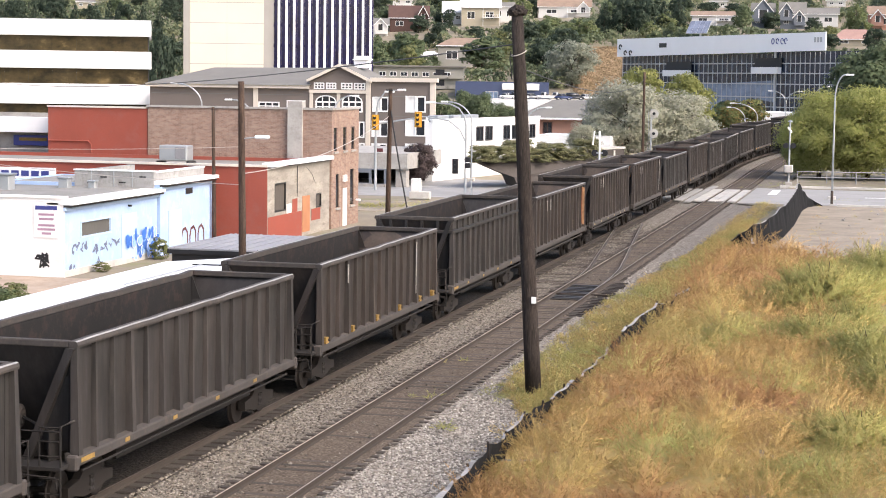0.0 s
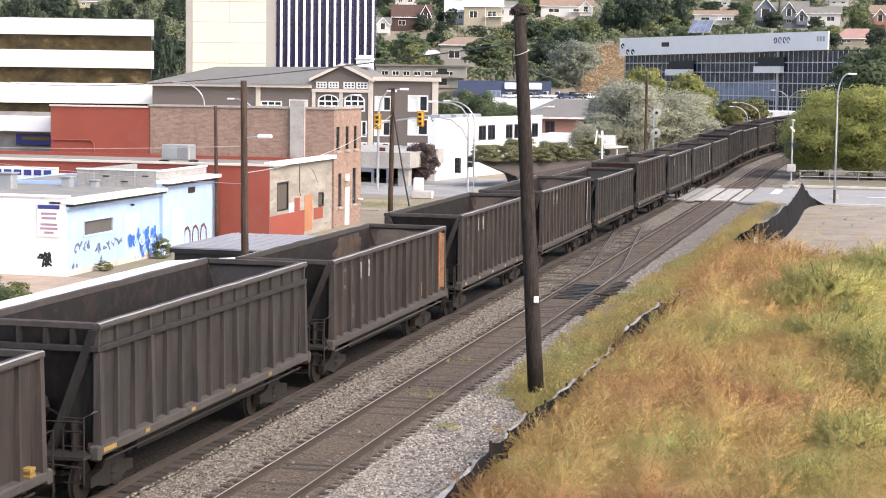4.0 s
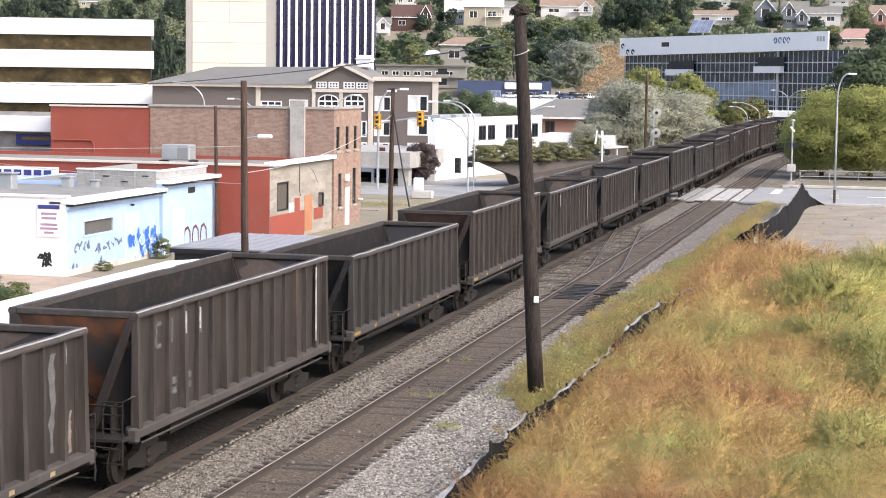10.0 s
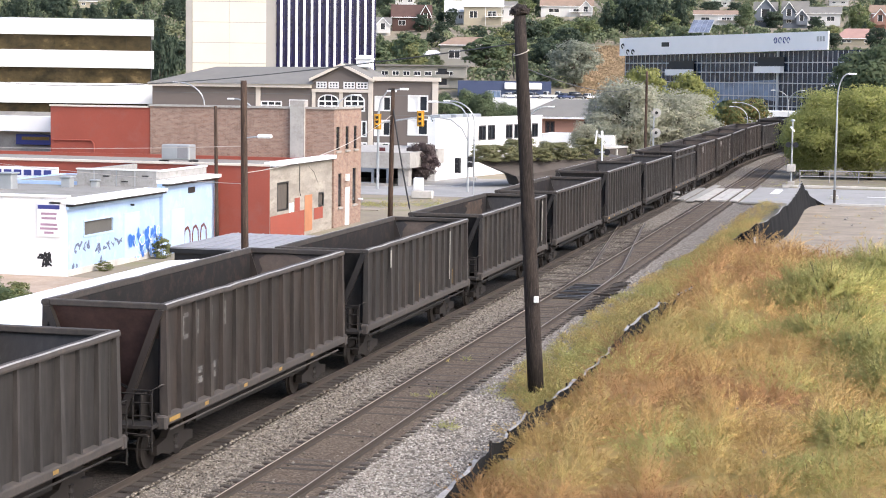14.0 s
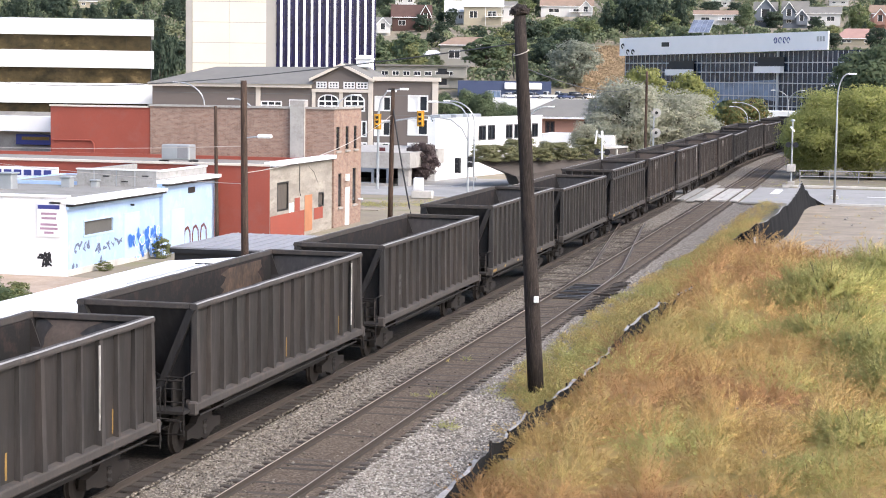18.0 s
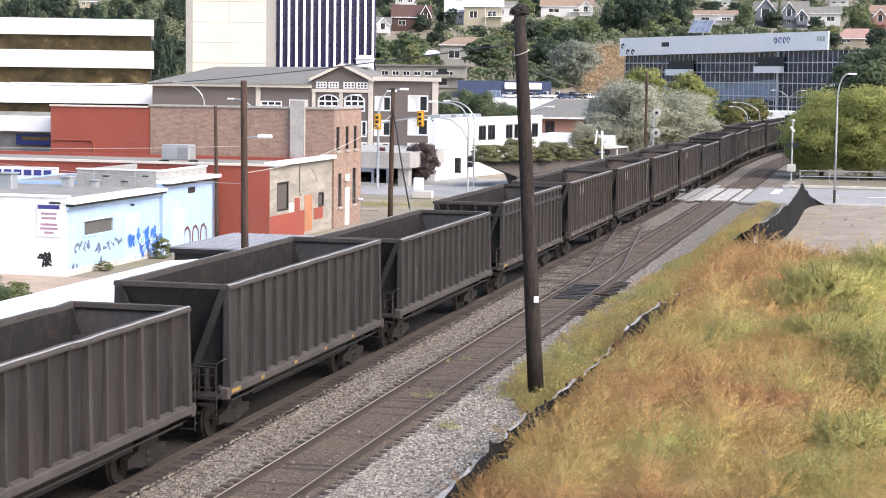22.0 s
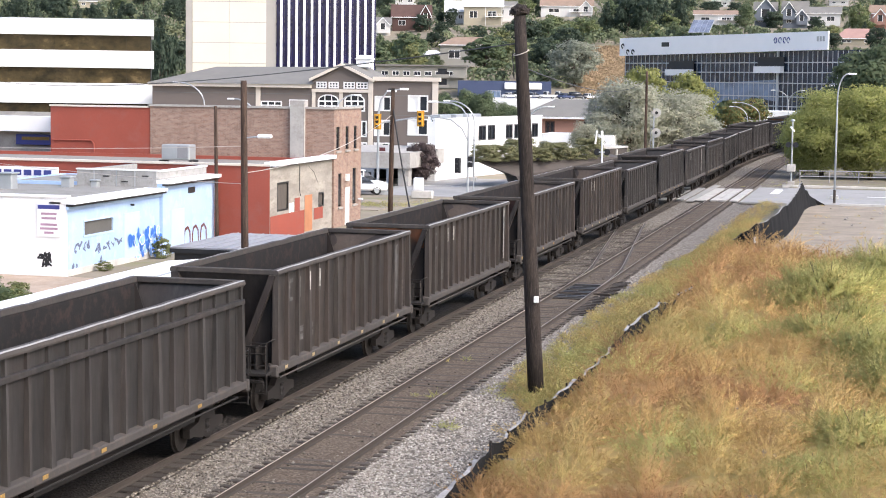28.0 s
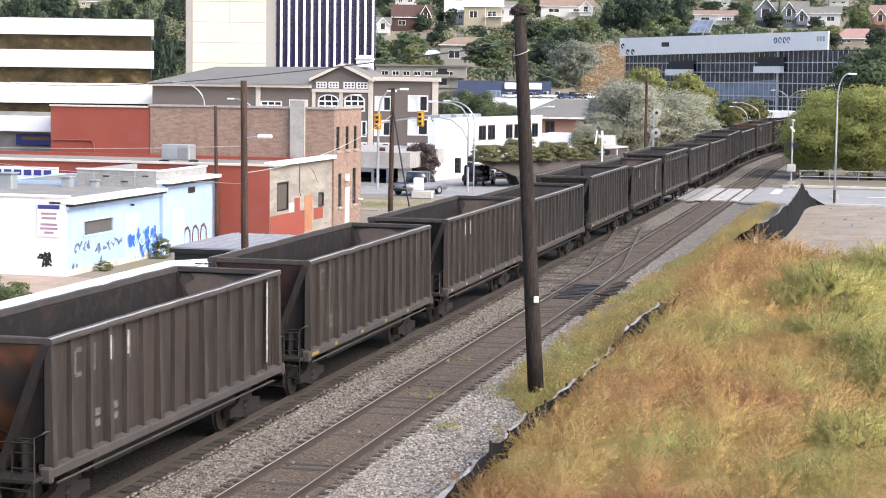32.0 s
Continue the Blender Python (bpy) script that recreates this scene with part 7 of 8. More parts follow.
def plumes(rng, root, way, length, mood, leaflets, width, heart, spread=0.125):
    """Feathery sprays: along each stem, fine side leaves that grow shorter towards the tip."""
    n = len(root)
    P = np.repeat(np.arange(n), leaflets)
    k = len(P)
    s = np.tile((np.arange(leaflets) + 0.5) / leaflets, n) * 0.82 + 0.18 + rng.uniform(-0.03, 0.03, k)
    bend = np.stack([rng.normal(0, 0.16, n), rng.normal(0, 0.16, n), -0.12 * np.ones(n)], 1)
    L = length[P][:, None]
    at = root[P] + way[P] * L * s[:, None] + bend[P] * L * (s ** 2)[:, None]
    out = rng.normal(size=(k, 3))
    out -= way[P] * (out * way[P]).sum(1)[:, None]
    out /= np.linalg.norm(out, axis=1)[:, None] + 1e-6
    leaf = way[P] * 0.8 + out * 0.75
    leaf /= np.linalg.norm(leaf, axis=1)[:, None]
    ln = L * (spread * (1.15 - 0.85 * s) + 0.03)[:, None]
    side = np.cross(leaf, out + 0.5 * rng.normal(size=(k, 3)))
    side /= np.linalg.norm(side, axis=1)[:, None] + 1e-6
    w = (width * rng.uniform(0.7, 1.3, k))[:, None]
    co = np.stack([at + side * w, at + leaf * ln, at - side * w], 1).reshape(-1, 3)
    c = weed_tint(mood[P] + 0.03 * rng.normal(size=k))
    soft = unit(unit(at - heart[P]) + np.array([0, 0, 0.3]) + 0.22 * rng.normal(size=(k, 3)))
    return co, np.repeat(c, 3, axis=0), np.repeat(soft, 3, axis=0)


def weed_mesh(name, plants, seed, sprays, leaflets, width, wide=0.75, bright=1.0):
    """Each plant (x, y, z, height, mood) is a dome of feathery sprays fanning out from its root."""
    rng = np.random.default_rng(seed)
    P = np.repeat(np.asarray(plants, float), sprays, axis=0)
    n = len(P)
    q, r = rng.uniform(0, 2 * math.pi, n), np.sqrt(rng.random(n))
    ang = r * 1.35
    way = np.stack([np.cos(q) * np.sin(ang), np.sin(q) * np.sin(ang), np.cos(ang)], 1)
    h = P[:, 3]
    root = P[:, :3] + np.stack([np.cos(q) * r * h * wide * 0.45, np.sin(q) * r * h * wide * 0.45, 0.22 * h * rng.random(n)], 1)
    heart = P[:, :3] + np.stack([0 * h, 0 * h, 0.15 * h], 1)
    co, c, soft = plumes(rng, root, way, h * (0.95 - 0.3 * r) * rng.uniform(0.75, 1.08, n), P[:, 4] + 0.045 * rng.normal(size=n), leaflets, width, heart)
    me = soup(name, co, np.arange(len(co)).reshape(-1, 3), M["weed"], soft)
    val = np.exp(rng.normal(0, 0.11, len(plants))) * bright
    tint_mesh(me, c * np.repeat(val, sprays * leaflets * 3)[:, None])
    return me


def build_weeds():
    rng = np.random.default_rng(21)
    M["weed"] = tinted_surface("weed_leaves", through_light=0.45)

    def bare(x, y):
        """The open dirt and the worn path stay free."""
        return ((y > 101 + 5 * noise.noise((x * 0.4, 1.0, 0)) and x > 9.3)
                or (y > 97 + 3 * noise.noise((x * 0.5, 4.0, 0)) and x > 12.5) or (64 < y < 78 and x > 16.4))
    bushes, low, verge = [], [], []
    # rounded plants standing side by side, large ones first
    for want, lo, hi in ((150, 1.15, 1.8), (300, 0.7, 1.1), (560, 0.42, 0.7)):
        got = tries = 0
        while got < want and tries < 9000:
            tries += 1
            y = 35 + 67 * rng.random() ** 1.1
            x = rng.uniform(8.5, 19.0)
            hgt = rng.uniform(lo, hi)
            if bare(x, y) or (x < 9.0 and hgt > 0.6) or any((x - p[0]) ** 2 + (y - p[1]) ** 2 < (0.52 * (hgt + p[3])) ** 2 for p in bushes):
                continue
            bushes.append((x, y, -0.05, hgt, weed_mood(x, y) + 0.17 * rng.normal()))
            got += 1
    while len(low) < 1900:
        y = 35 + 70 * rng.random() ** 1.15
        x = rng.uniform(8.2, 20.0)
        if not bare(x, y):
            low.append((x, y, -0.05, rng.uniform(0.25, 0.6), weed_mood(x, y) + 0.15 * rng.normal()))
    # the grass between the siding and the fabric fence
    while len(verge) < 2300:
        y = 47.5 + 76 * rng.random() ** 1.2
        edge = 5.75 + 0.35 * noise.noise((y * 0.3, 0, 3.0)) + max(0, 54.2 - y) * 0.34 + max(0.0, y - 78) * 0.04
        x = edge + (8.6 - edge) * rng.random() ** 0.85
        if x < 8.5 and x > edge:
            m = 0.3 + 0.45 * noise.noise((x * 0.5, y * 0.16, 6.0)) + 0.14 * rng.normal()
            verge.append((x, y, -0.16, rng.uniform(0.3, 0.62) * min(1.15, 0.5 + 0.42 * (x - edge)), m))
    tufts = []
    for _ in range(420):
        y = rng.uniform(98, 140)
        tufts.append((7.0 + 1.6 * rng.random() + max(0, (y - 118) * 0.02), y, -0.03, rng.uniform(0.25, 0.55), rng.uniform(-0.1, 0.4)))
    for _ in range(60):
        tufts.append((rng.uniform(9.6, 17.5), 97 + 42 * rng.random() ** 2.2, -0.03, rng.uniform(0.15, 0.4), rng.uniform(-0.3, 0.4)))
    for cx, cy, r, n in ((5.95, 46.3, 0.16, 7), (6.9, 51.6, 0.45, 18), (7.3, 52.8, 0.45, 20), (6.5, 53.5, 0.5, 16), (9.5, 168, 3.0, 40), (8.6, 164.5, 0.8, 14), (7.6, 147.0, 0.4, 6), (-14.5, 128, 2.2, 90), (-17.6, 124.8, 1.1, 90), (12.9, 147.5, 0.8, 14), (4.3, 50.5, 0.3, 3), (4.0, 58.0, 0.3, 3)):
        for _ in range(n):
            tufts.append((cx + rng.normal(0, r), cy + rng.normal(0, r), -0.14 if cx > 0 else 0.02, rng.uniform(0.2, 0.42), rng.uniform(0.3, 0.9)))
    for nm, lab, rows, sd, sp, lf, th in (("weed_bushes", "rounded feathery rust, tan and olive weeds on the bank", [p for p in bushes if p[1] < 64], 31, 70, 40, 0.0068), ("far_weed_bushes", "rounded feathery rust and olive weeds along the bank", [p for p in bushes if p[1] >= 64], 35, 46, 30, 0.0105), ("weed_undergrowth", "low rust and golden weeds between the taller bushes", low, 30, 10, 18, 0.009),
                                          ("verge_grass", "green and tan grass between the siding and the fence", verge, 33, 15, 14, 0.0095), ("grass_tufts", "low dry grass tufts along the verges", tufts, 32, 12, 12, 0.008)):
        tagged(new(nm, weed_mesh(nm, rows, sd, sp, lf, th)), lab, "weeds", kind="stuff")
    # the matted lower growth, a lumpy sheet under the leaves
    bm = bmesh.new()
    xs, ys = [8.0 + 0.3 * i for i in range(54)], [33 + 0.32 * j for j in range(215)]
    grid = {}
    for i, x in enumerate(xs):
        for j, y in enumerate(ys):
            b = min(1.0, (x - 8.0) / 0.9) * min(1.0, max(0.0, 99 - y) / 4)
            z = -0.06 + b * (0.2 + 0.3 * noise.noise((x * 0.8, y * 0.6, 9.0)) + 0.14 * noise.noise((x * 2.6, y * 2.2, 1.0)))
            grid[i, j] = bm.verts.new((x, y, z))
    for i in range(len(xs) - 1):
        for j in range(len(ys) - 1):
            if not (64 < ys[j] < 78 and xs[i] > 16.2):
                bm.faces.new((grid[i, j], grid[i + 1, j], grid[i + 1, j + 1], grid[i, j + 1]))
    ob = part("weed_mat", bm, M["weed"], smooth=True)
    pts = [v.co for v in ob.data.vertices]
    # 0.7 paints the shade in the gaps between plants into the tint
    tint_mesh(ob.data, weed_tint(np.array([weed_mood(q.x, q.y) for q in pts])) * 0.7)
    tagged(ob, "matted dry weed growth over the bank, tinted darker as gap shade", "weeds", kind="stuff")
    # big green bushes, each one unit wide
    bm = bmesh.new()
    tube(bm, [(0.01, 0, -0.03), (0.05, 0.01, 0.15), (0.13, 0.03, 0.34), (0.2, 0.03, 0.52)], [0.011, 0.009, 0.006, 0.002], 5)
    stem = bpy.data.meshes.new("stem")
    bm.to_mesh(stem)
    bm.free()
    stem.materials.append(M["bark"])
    kinds = []
    for sd in (41, 42):
        rb = np.random.default_rng(sd)
        heads = [(0.28 * math.cos(q) * rb.random(), 0.28 * math.sin(q) * rb.random(), 0.12 * rb.random(), rb.uniform(0.4, 0.62), 0.52 + 0.13 * rb.normal()) for q in rb.uniform(0, 6.3, 16)]
        kinds.append(weed_mesh("crown", heads, sd, 60, 36, 0.0042, bright=1.05))
    for i, (x, y, w, h) in enumerate(((14.6, 75.5, 3.9, 3.9), (15.9, 77.5, 2.8, 3.2), (13.5, 74.0, 2.2, 2.4), (16.9, 85, 3.4, 3.6), (14.9, 64.5, 3.0, 2.5), (16.8, 60, 3.0, 2.9), (17.3, 55, 2.8, 2.6), (16.0, 69, 2.4, 2.4), (16.6, 46.5, 2.6, 2.1), (14.3, 83.5, 2.3, 2.4), (12.0, 64.0, 1.8, 1.7), (15.4, 41.5, 2.0, 1.5))):
        ob = thing("weed_bush", "bushy yellow-green weed in the dry grass", "shrub", pose(x, y, -0.1), "weed bushes")
        shared("crown", kinds[i % 2], Matrix.LocRotScale((0, 0, 0), Euler((0, 0, x * 3)), (w, w, h)), ob)
        for j in range(5):
            shared("stem", stem, Matrix.LocRotScale((0, 0, 0), Euler((0, 0, x * 3 + j * 1.26)), (w, w, h * (0.8 + 0.06 * j))), ob)


build_weeds()

# ---- fences and ground details ----


def cloth_fence(name, label, pts, heights, thick=0.02, seed=5, fold=0.05, lean=0.1, ragged=0.1, stakes=True):
    """A sagging fabric fence on stakes along points."""
    rnd = random.Random(seed)
    ob = thing(name, label, "fence")
    cols = []
    for (a, b), h0, h1 in zip(zip(pts, pts[1:]), heights, heights[1:]):
        n = max(2, int(math.dist(a, b) / 0.3))
        for i in range(n):
            k = i / n
            sag = 1 - 0.08 * math.sin(math.pi * k) + ragged * noise.noise((a[1] * 0.8 + 2.4 * k, 7.0, 1.0))
            cols.append((a[0] + (b[0] - a[0]) * k, a[1] + (b[1] - a[1]) * k, (h0 + (h1 - h0) * k) * sag))
    cols.append((*pts[-1], heights[-1]))
    bm = bmesh.new()
    rows = []
    for x, y, h in cols:
        q = fold * 1.6 * noise.noise((y * 0.9, x, 2.0))
        rows.append([[bm.verts.new((x + s * thick / 2 + q * z0 * 2 + lean * z0, y + rnd.uniform(-0.03, 0.03) * z0, -0.1 + (h + 0.1) * z0)) for z0 in (0, 0.35, 0.7, 1.0)] for s in (-1, 1)])
    for (a0, a1), (b0, b1) in zip(rows, rows[1:]):
        for j in range(3):
            bm.faces.new((a0[j], a0[j + 1], b0[j + 1], b0[j]))
            bm.faces.new((a1[j], b1[j], b1[j + 1], a1[j + 1]))
        bm.faces.new((a0[3], a1[3], b1[3], b0[3]))
    bmesh.ops.recalc_face_normals(bm, faces=bm.faces)
    tops = [(r[0][3].co.copy(), r[1][3].co.copy()) for r in rows]
    part("fabric", bm, M["tarp"], ob)
    hem = bmesh.new()
    for (a0, a1), (b0, b1) in zip(tops, tops[1:]):
        if noise.noise((a0.y * 0.35, 1.0, a0.x)) < -0.18:
            continue
        fold0, fold1 = (0.05 + 0.1 * max(0.0, noise.noise((q.y * 0.55, 3.0, q.x)) + 0.25) for q in (a0, b0))
        p, q = (a0 + a1) / 2, (b0 + b1) / 2
        v = [hem.verts.new(c) for c in (p + Vector((0.012, 0, 0.006)), q + Vector((0.012, 0, 0.006)), q + Vector((-fold1, 0, 0.012)), p + Vector((-fold0, 0, 0.012)))]
        w = [hem.verts.new(c.co - Vector((0, 0, 0.012))) for c in v]
        hem.faces.new(v)
        hem.faces.new(w[::-1])
        hem.faces.new((v[0], w[0], w[1], v[1]))
        hem.faces.new((v[2], w[2], w[3], v[3]))
    # pale colour on the black fabric's fold paints the light it catches
    part("top_hem", hem, M["hem"], ob, "folded top hem, coloured pale as a painted highlight")
    for (x, y), h in zip(pts, heights):
        if h > 0.25 and stakes:
            part("stake", turned(boxes((-0.025, 0.025, -0.025, 0.025, -0.1, h + 0.06)), pose(x + 0.06, y, 0, 4 * rnd.uniform(-1, 1), 4 * rnd.uniform(-1, 1), 0)), M["wood_pole"], ob)
    return ob


def build_fences():
    pts = [(8.44, 34.6), (8.4, 38.5), (8.32, 40.8), (8.33, 42.6), (8.27, 45.2), (8.31, 47.6), (8.37, 50.6), (8.3, 53.0), (8.3, 56.0), (8.32, 60.1), (8.45, 62.4), (8.61, 64.8), (8.73, 68.5), (8.75, 71.5), (8.72, 75), (8.85, 78.5)]
    hs = [0.66, 0.64, 0.68, 0.6, 0.62, 0.5, 0.48, 0.3, 0.28, 0.42, 0.66, 0.72, 0.78, 0.45, 0.4, 0.28]
    cloth_fence("silt_fence", "sagging black fabric silt fence along the weeds", pts, hs)
    pts = [(8.86, 102.4), (9.4, 101.9), (10.1, 102.2), (10.7, 104.3), (11.03, 110.4), (11.14, 119.5), (10.95, 133.7), (11.17, 137.5), (11.64, 139.4), (12.3, 139.5)]
    tf = cloth_fence("silt_fence", "torn black fabric fence with a raised end", pts, [0.35, 0.77, 1.3, 1.5, 1.72, 1.75, 2.05, 1.1, 0.45, 0.1], seed=9, fold=0.03, lean=-0.25, ragged=0.02, stakes=False)
    part("tag", boxes((9.75, 10.0, 101.75, 101.78, 0.25, 0.6)), M["white_paint"], tf, "small white paper tag")
    # the folded top edges get their highlight from the hem's pale colour
    ob = thing("guard_rail", "grey steel pipe railing beside the road", "railing", pose(0, 0, 0))
    for z in (0.55, 1.05):
        part("rail", tubes(([(8.7, 171, z), (40, 176, z)], 0.045), seg=6), M["shed_roof"], ob)
    for i in range(13):
        x = 8.7 + 2.6 * i
        part("post", tubes(([(x, 171 + 0.16 * 2.6 * i * 1.0, -0.1), (x, 171 + 0.16 * 2.6 * i, 1.08)], 0.05), seg=6), M["shed_roof"], ob)
    tagged(part("kerb", boxes((7.6, 60, 163.2, 163.6, -0.1, 0.16), (13.2, 60, 139.6, 140.0, -0.1, 0.14), bevel=0.02), M["pale_concrete"]), "pale concrete kerb along the street", "kerb", kind="structure")
    tagged(part("dirt_lot", boxes((9.5, 60, 96, 139.5, -0.06, -0.004)), M["dirt"]), "pale bare dirt beside the street", "ground", kind="structure")
    tagged(part("sidewalk", boxes((-60, -16.8, 120.5, 131, -0.06, 0.03)), M["dirt"]), "pale dirt apron beside the brick building", "pavement", kind="structure")
    for x0, x1, y0, y1 in ((7.3, 8.0, 152.0, 158.5), (15.0, 17.5, 150.9, 151.3), (-30, -18, 150.4, 150.6)):
        tagged(part("road_marking", boxes((x0, x1, y0, y1, 0.0, 0.006)), M["white_paint"]), "worn white painted road marking", "road marking", kind="structure")
    b = thing("concrete_barrier", "white concrete block barrier on the verge", "barrier", pose(-17.1, 134.0, 0))
    part("block", boxes((-0.9, 0.7, -0.3, 0.3, 0, 0.6), bevel=0.06), M["pale_concrete"], b)
    part("cabinet", boxes((-0.75, -0.05, -0.25, 0.25, 0.6, 1.55), bevel=0.04), M["white_paint"], b)
    # raised planter with slanting concrete sides
    pl = thing("planter_wall", "slanted brown concrete planter wall", "planter", pose(0, 0, 0))
    bm = bmesh.new()
    lo = [(-13.6, 151.5), (-5.6, 164.5), (-9.0, 168), (-15.6, 156)]
    hi = [(-16.9, 149.5), (-6.2, 163), (-8.5, 168.5), (-17.5, 155)]
    v0 = [bm.verts.new((x, y, 0.9)) for x, y in lo]
    v1 = [bm.verts.new((x, y, 2.3)) for x, y in hi]
    vb = [bm.verts.new((x + 0.4, y + 0.4, -0.1)) for x, y in lo]
    for a, b2 in ((v0, v1), (vb, v0)):
        for i in range(4):
            bm.faces.new((a[i], a[(i + 1) % 4], b2[(i + 1) % 4], b2[i]))
    bm.faces.new(v1)
    bm.faces.new(vb[::-1])
    bmesh.ops.recalc_face_normals(bm, faces=bm.faces)
    part("basin", bm, M["planter"], pl)
    rw = thing("retaining_wall", "stepped retaining wall with pale caps behind the planter", "wall", pose(0, 0, 0))
    for x0, y0, x1, y1, z0, z1, capm in ((-15.3, 169.5, -12.4, 174, 0.0, 1.75, "planter"), (-14.2, 180, -10.0, 191, 0.0, 2.05, "planter")):
        m = frame_ab((x0, y0), (x1, y1))
        ln = math.dist((x0, y0), (x1, y1))
        st = part("wall_stretch", turned(boxes((0, ln, 0, 0.5, z0 - 0.1, z1)), m), M[capm], rw)
        part("cap", turned(boxes((-0.1, ln + 0.1, -0.1, 1.6, z1 + 0.003, z1 + 0.22), bevel=0.02), m), M["pale_concrete"], st, "pale concrete cap")
        for i in range(3):
            part("pier", turned(boxes((ln * (0.2 + 0.3 * i), ln * (0.2 + 0.3 * i) + 0.25, -0.12, -0.005, z0 - 0.1, z1 - 0.1)), m), M["pale_concrete"], st)
    tagged(part("dirt_yard", boxes((-40, -7.5, 40, 75.3, -0.06, -0.004)), M["yard_dirt"]), "pale bare dirt yard beside the white shed", "ground", kind="structure")
    # stones and litter
    rnd = random.Random(8)
    for i in range(14):
        x, y, s = rnd.uniform(11.6, 16.5), rnd.uniform(104, 137), rnd.uniform(0.05, 0.16)
        bm = bmesh.new()
        bmesh.ops.create_icosphere(bm, subdivisions=1, radius=s)
        for v in bm.verts:
            v.co *= rnd.uniform(0.7, 1.15)
            v.co.z *= 0.6
        r = part("rock", bm, M["concrete"] if i % 3 else M["dirt"])
        r.matrix_basis = pose(x, y, 0.02)
        tagged(r, "small pale rock on bare dirt", "rock", "rocks on the dirt lot")


def bollards():
    for x, y, h in ((12.75, 141.5, 1.05),):
        ob = thing("bollard", "short weathered steel post beside the street", "bollard", pose(x, y, 0))
        part("post", tubes(([(0, 0, -0.1), (0, 0, h - 0.03), (0, 0, h)], [0.1, 0.1, 0.06]), seg=10), M["rail_rust"], ob)
        part("foot", boxes((-0.16, 0.16, -0.16, 0.16, -0.05, 0.06), bevel=0.02), M["concrete"], ob)


def sign_pole():
    ob = thing("sign_pole", "thin galvanised pole with a small dark signal box", "sign post", pose(-14.75, 140.5, 0))
    part("pole", tubes(([(0, 0, -0.1), (0, 0, 4.3)], 0.045), seg=8), M["galv"], ob)
    part("signal_box", boxes((-0.5, -0.1, -0.12, 0.12, 2.1, 2.5), (-0.5, -0.1, -0.12, 0.12, 2.55, 2.95), bevel=0.04), M["black"], ob, "dark pedestrian signal box")
    part("ledge", boxes((-0.3, 0.25, -0.05, 0.05, 4.2, 4.26)), M["galv"], ob)


build_fences()
bollards()
sign_pole()


def build_turnout():
    """The crossover that leaves the siding for the main track."""
    tr = thing("turnout_track", "rusty crossover rails linking the two tracks", "railway track", pose(0, 0, -0.142), kind="structure")
    prof = [(-0.07, 0.0), (0.07, 0.0), (0.02, 0.03), (0.02, 0.11), (0.036, 0.142), (-0.036, 0.142), (-0.02, 0.11), (-0.02, 0.03)]

    def lead(y):
        return -0.375 * (max(0.0, min(y, 89.2) - 74.0) / 15.2) ** 3.5 - 0.096 * max(0.0, y - 89.2)
    for off in (3.28, 4.78):
        bm = bmesh.new()
        rings = []
        for i in range(36):
            y = 76 + 1.2 * i
            x = off + lead(y)
            rings.append([bm.verts.new((x + u, y, v + 0.004)) for u, v in prof])
        for a, b in zip(rings, rings[1:]):
            for j in range(8):
                bm.faces.new((a[j], a[(j + 1) % 8], b[(j + 1) % 8], b[j]))
        bmesh.ops.recalc_face_normals(bm, faces=bm.faces)
        rail = part("rail", bm, M["turnout_rail"], tr, "dull worn turnout rail")
        bm = bmesh.new()
        for i in range(35):
            y = 76 + 1.2 * i
            a, b = off + lead(y), off + lead(y + 1.2)
            bm.faces.new([bm.verts.new(q) for q in ((a - 0.014, y, 0.1475), (a + 0.014, y, 0.1475), (b + 0.014, y + 1.2, 0.1475), (b - 0.014, y + 1.2, 0.1475))])
        part("rail_head", bm, M["turnout_head"], rail, "worn pale rail head")
    me = bpy.data.meshes.new("long_tie")
    b = boxes((-1.9, 1.9, -0.12, 0.12, -0.1, 0.002), bevel=0.012)
    b.to_mesh(me)
    b.free()
    me.materials.append(M["tie"])
    for i in range(58):
        y = 78 + 0.62 * i
        shared("long_tie", me, pose(3.2 + 0.6 * lead(y), y + 0.2, random.uniform(-0.04, -0.01), 0, 0, random.uniform(-1.5, 1.5)), tr)
    sw = thing("switch_plates", "dark steel switch plates and rods between the rails", "switch", pose(4.03, 77.5, -0.142))
    for i in range(11):
        part("plate", boxes((-0.66, 0.66, -1.6 + 0.55 * i, -1.3 + 0.55 * i, -0.004, 0.03), bevel=0.01), M["dark_metal"] if i % 3 else M["oily_shaded_bed"], sw)
    for i in range(24):
        part("switch_tie", turned(boxes((0.9, 1.5 + 0.25 * random.random(), -0.1, 0.1, -0.03, 0.014), bevel=0.01), pose(0, -6.5 + 0.53 * i, 0, 0, 0, random.uniform(-2, 2))), M["switch_wood"], sw)
    part("rod", tubes(([(-0.9, 0.3, 0.05), (1.5, 0.3, 0.05)], 0.03), seg=5), M["rail_rust"], sw)


build_turnout()


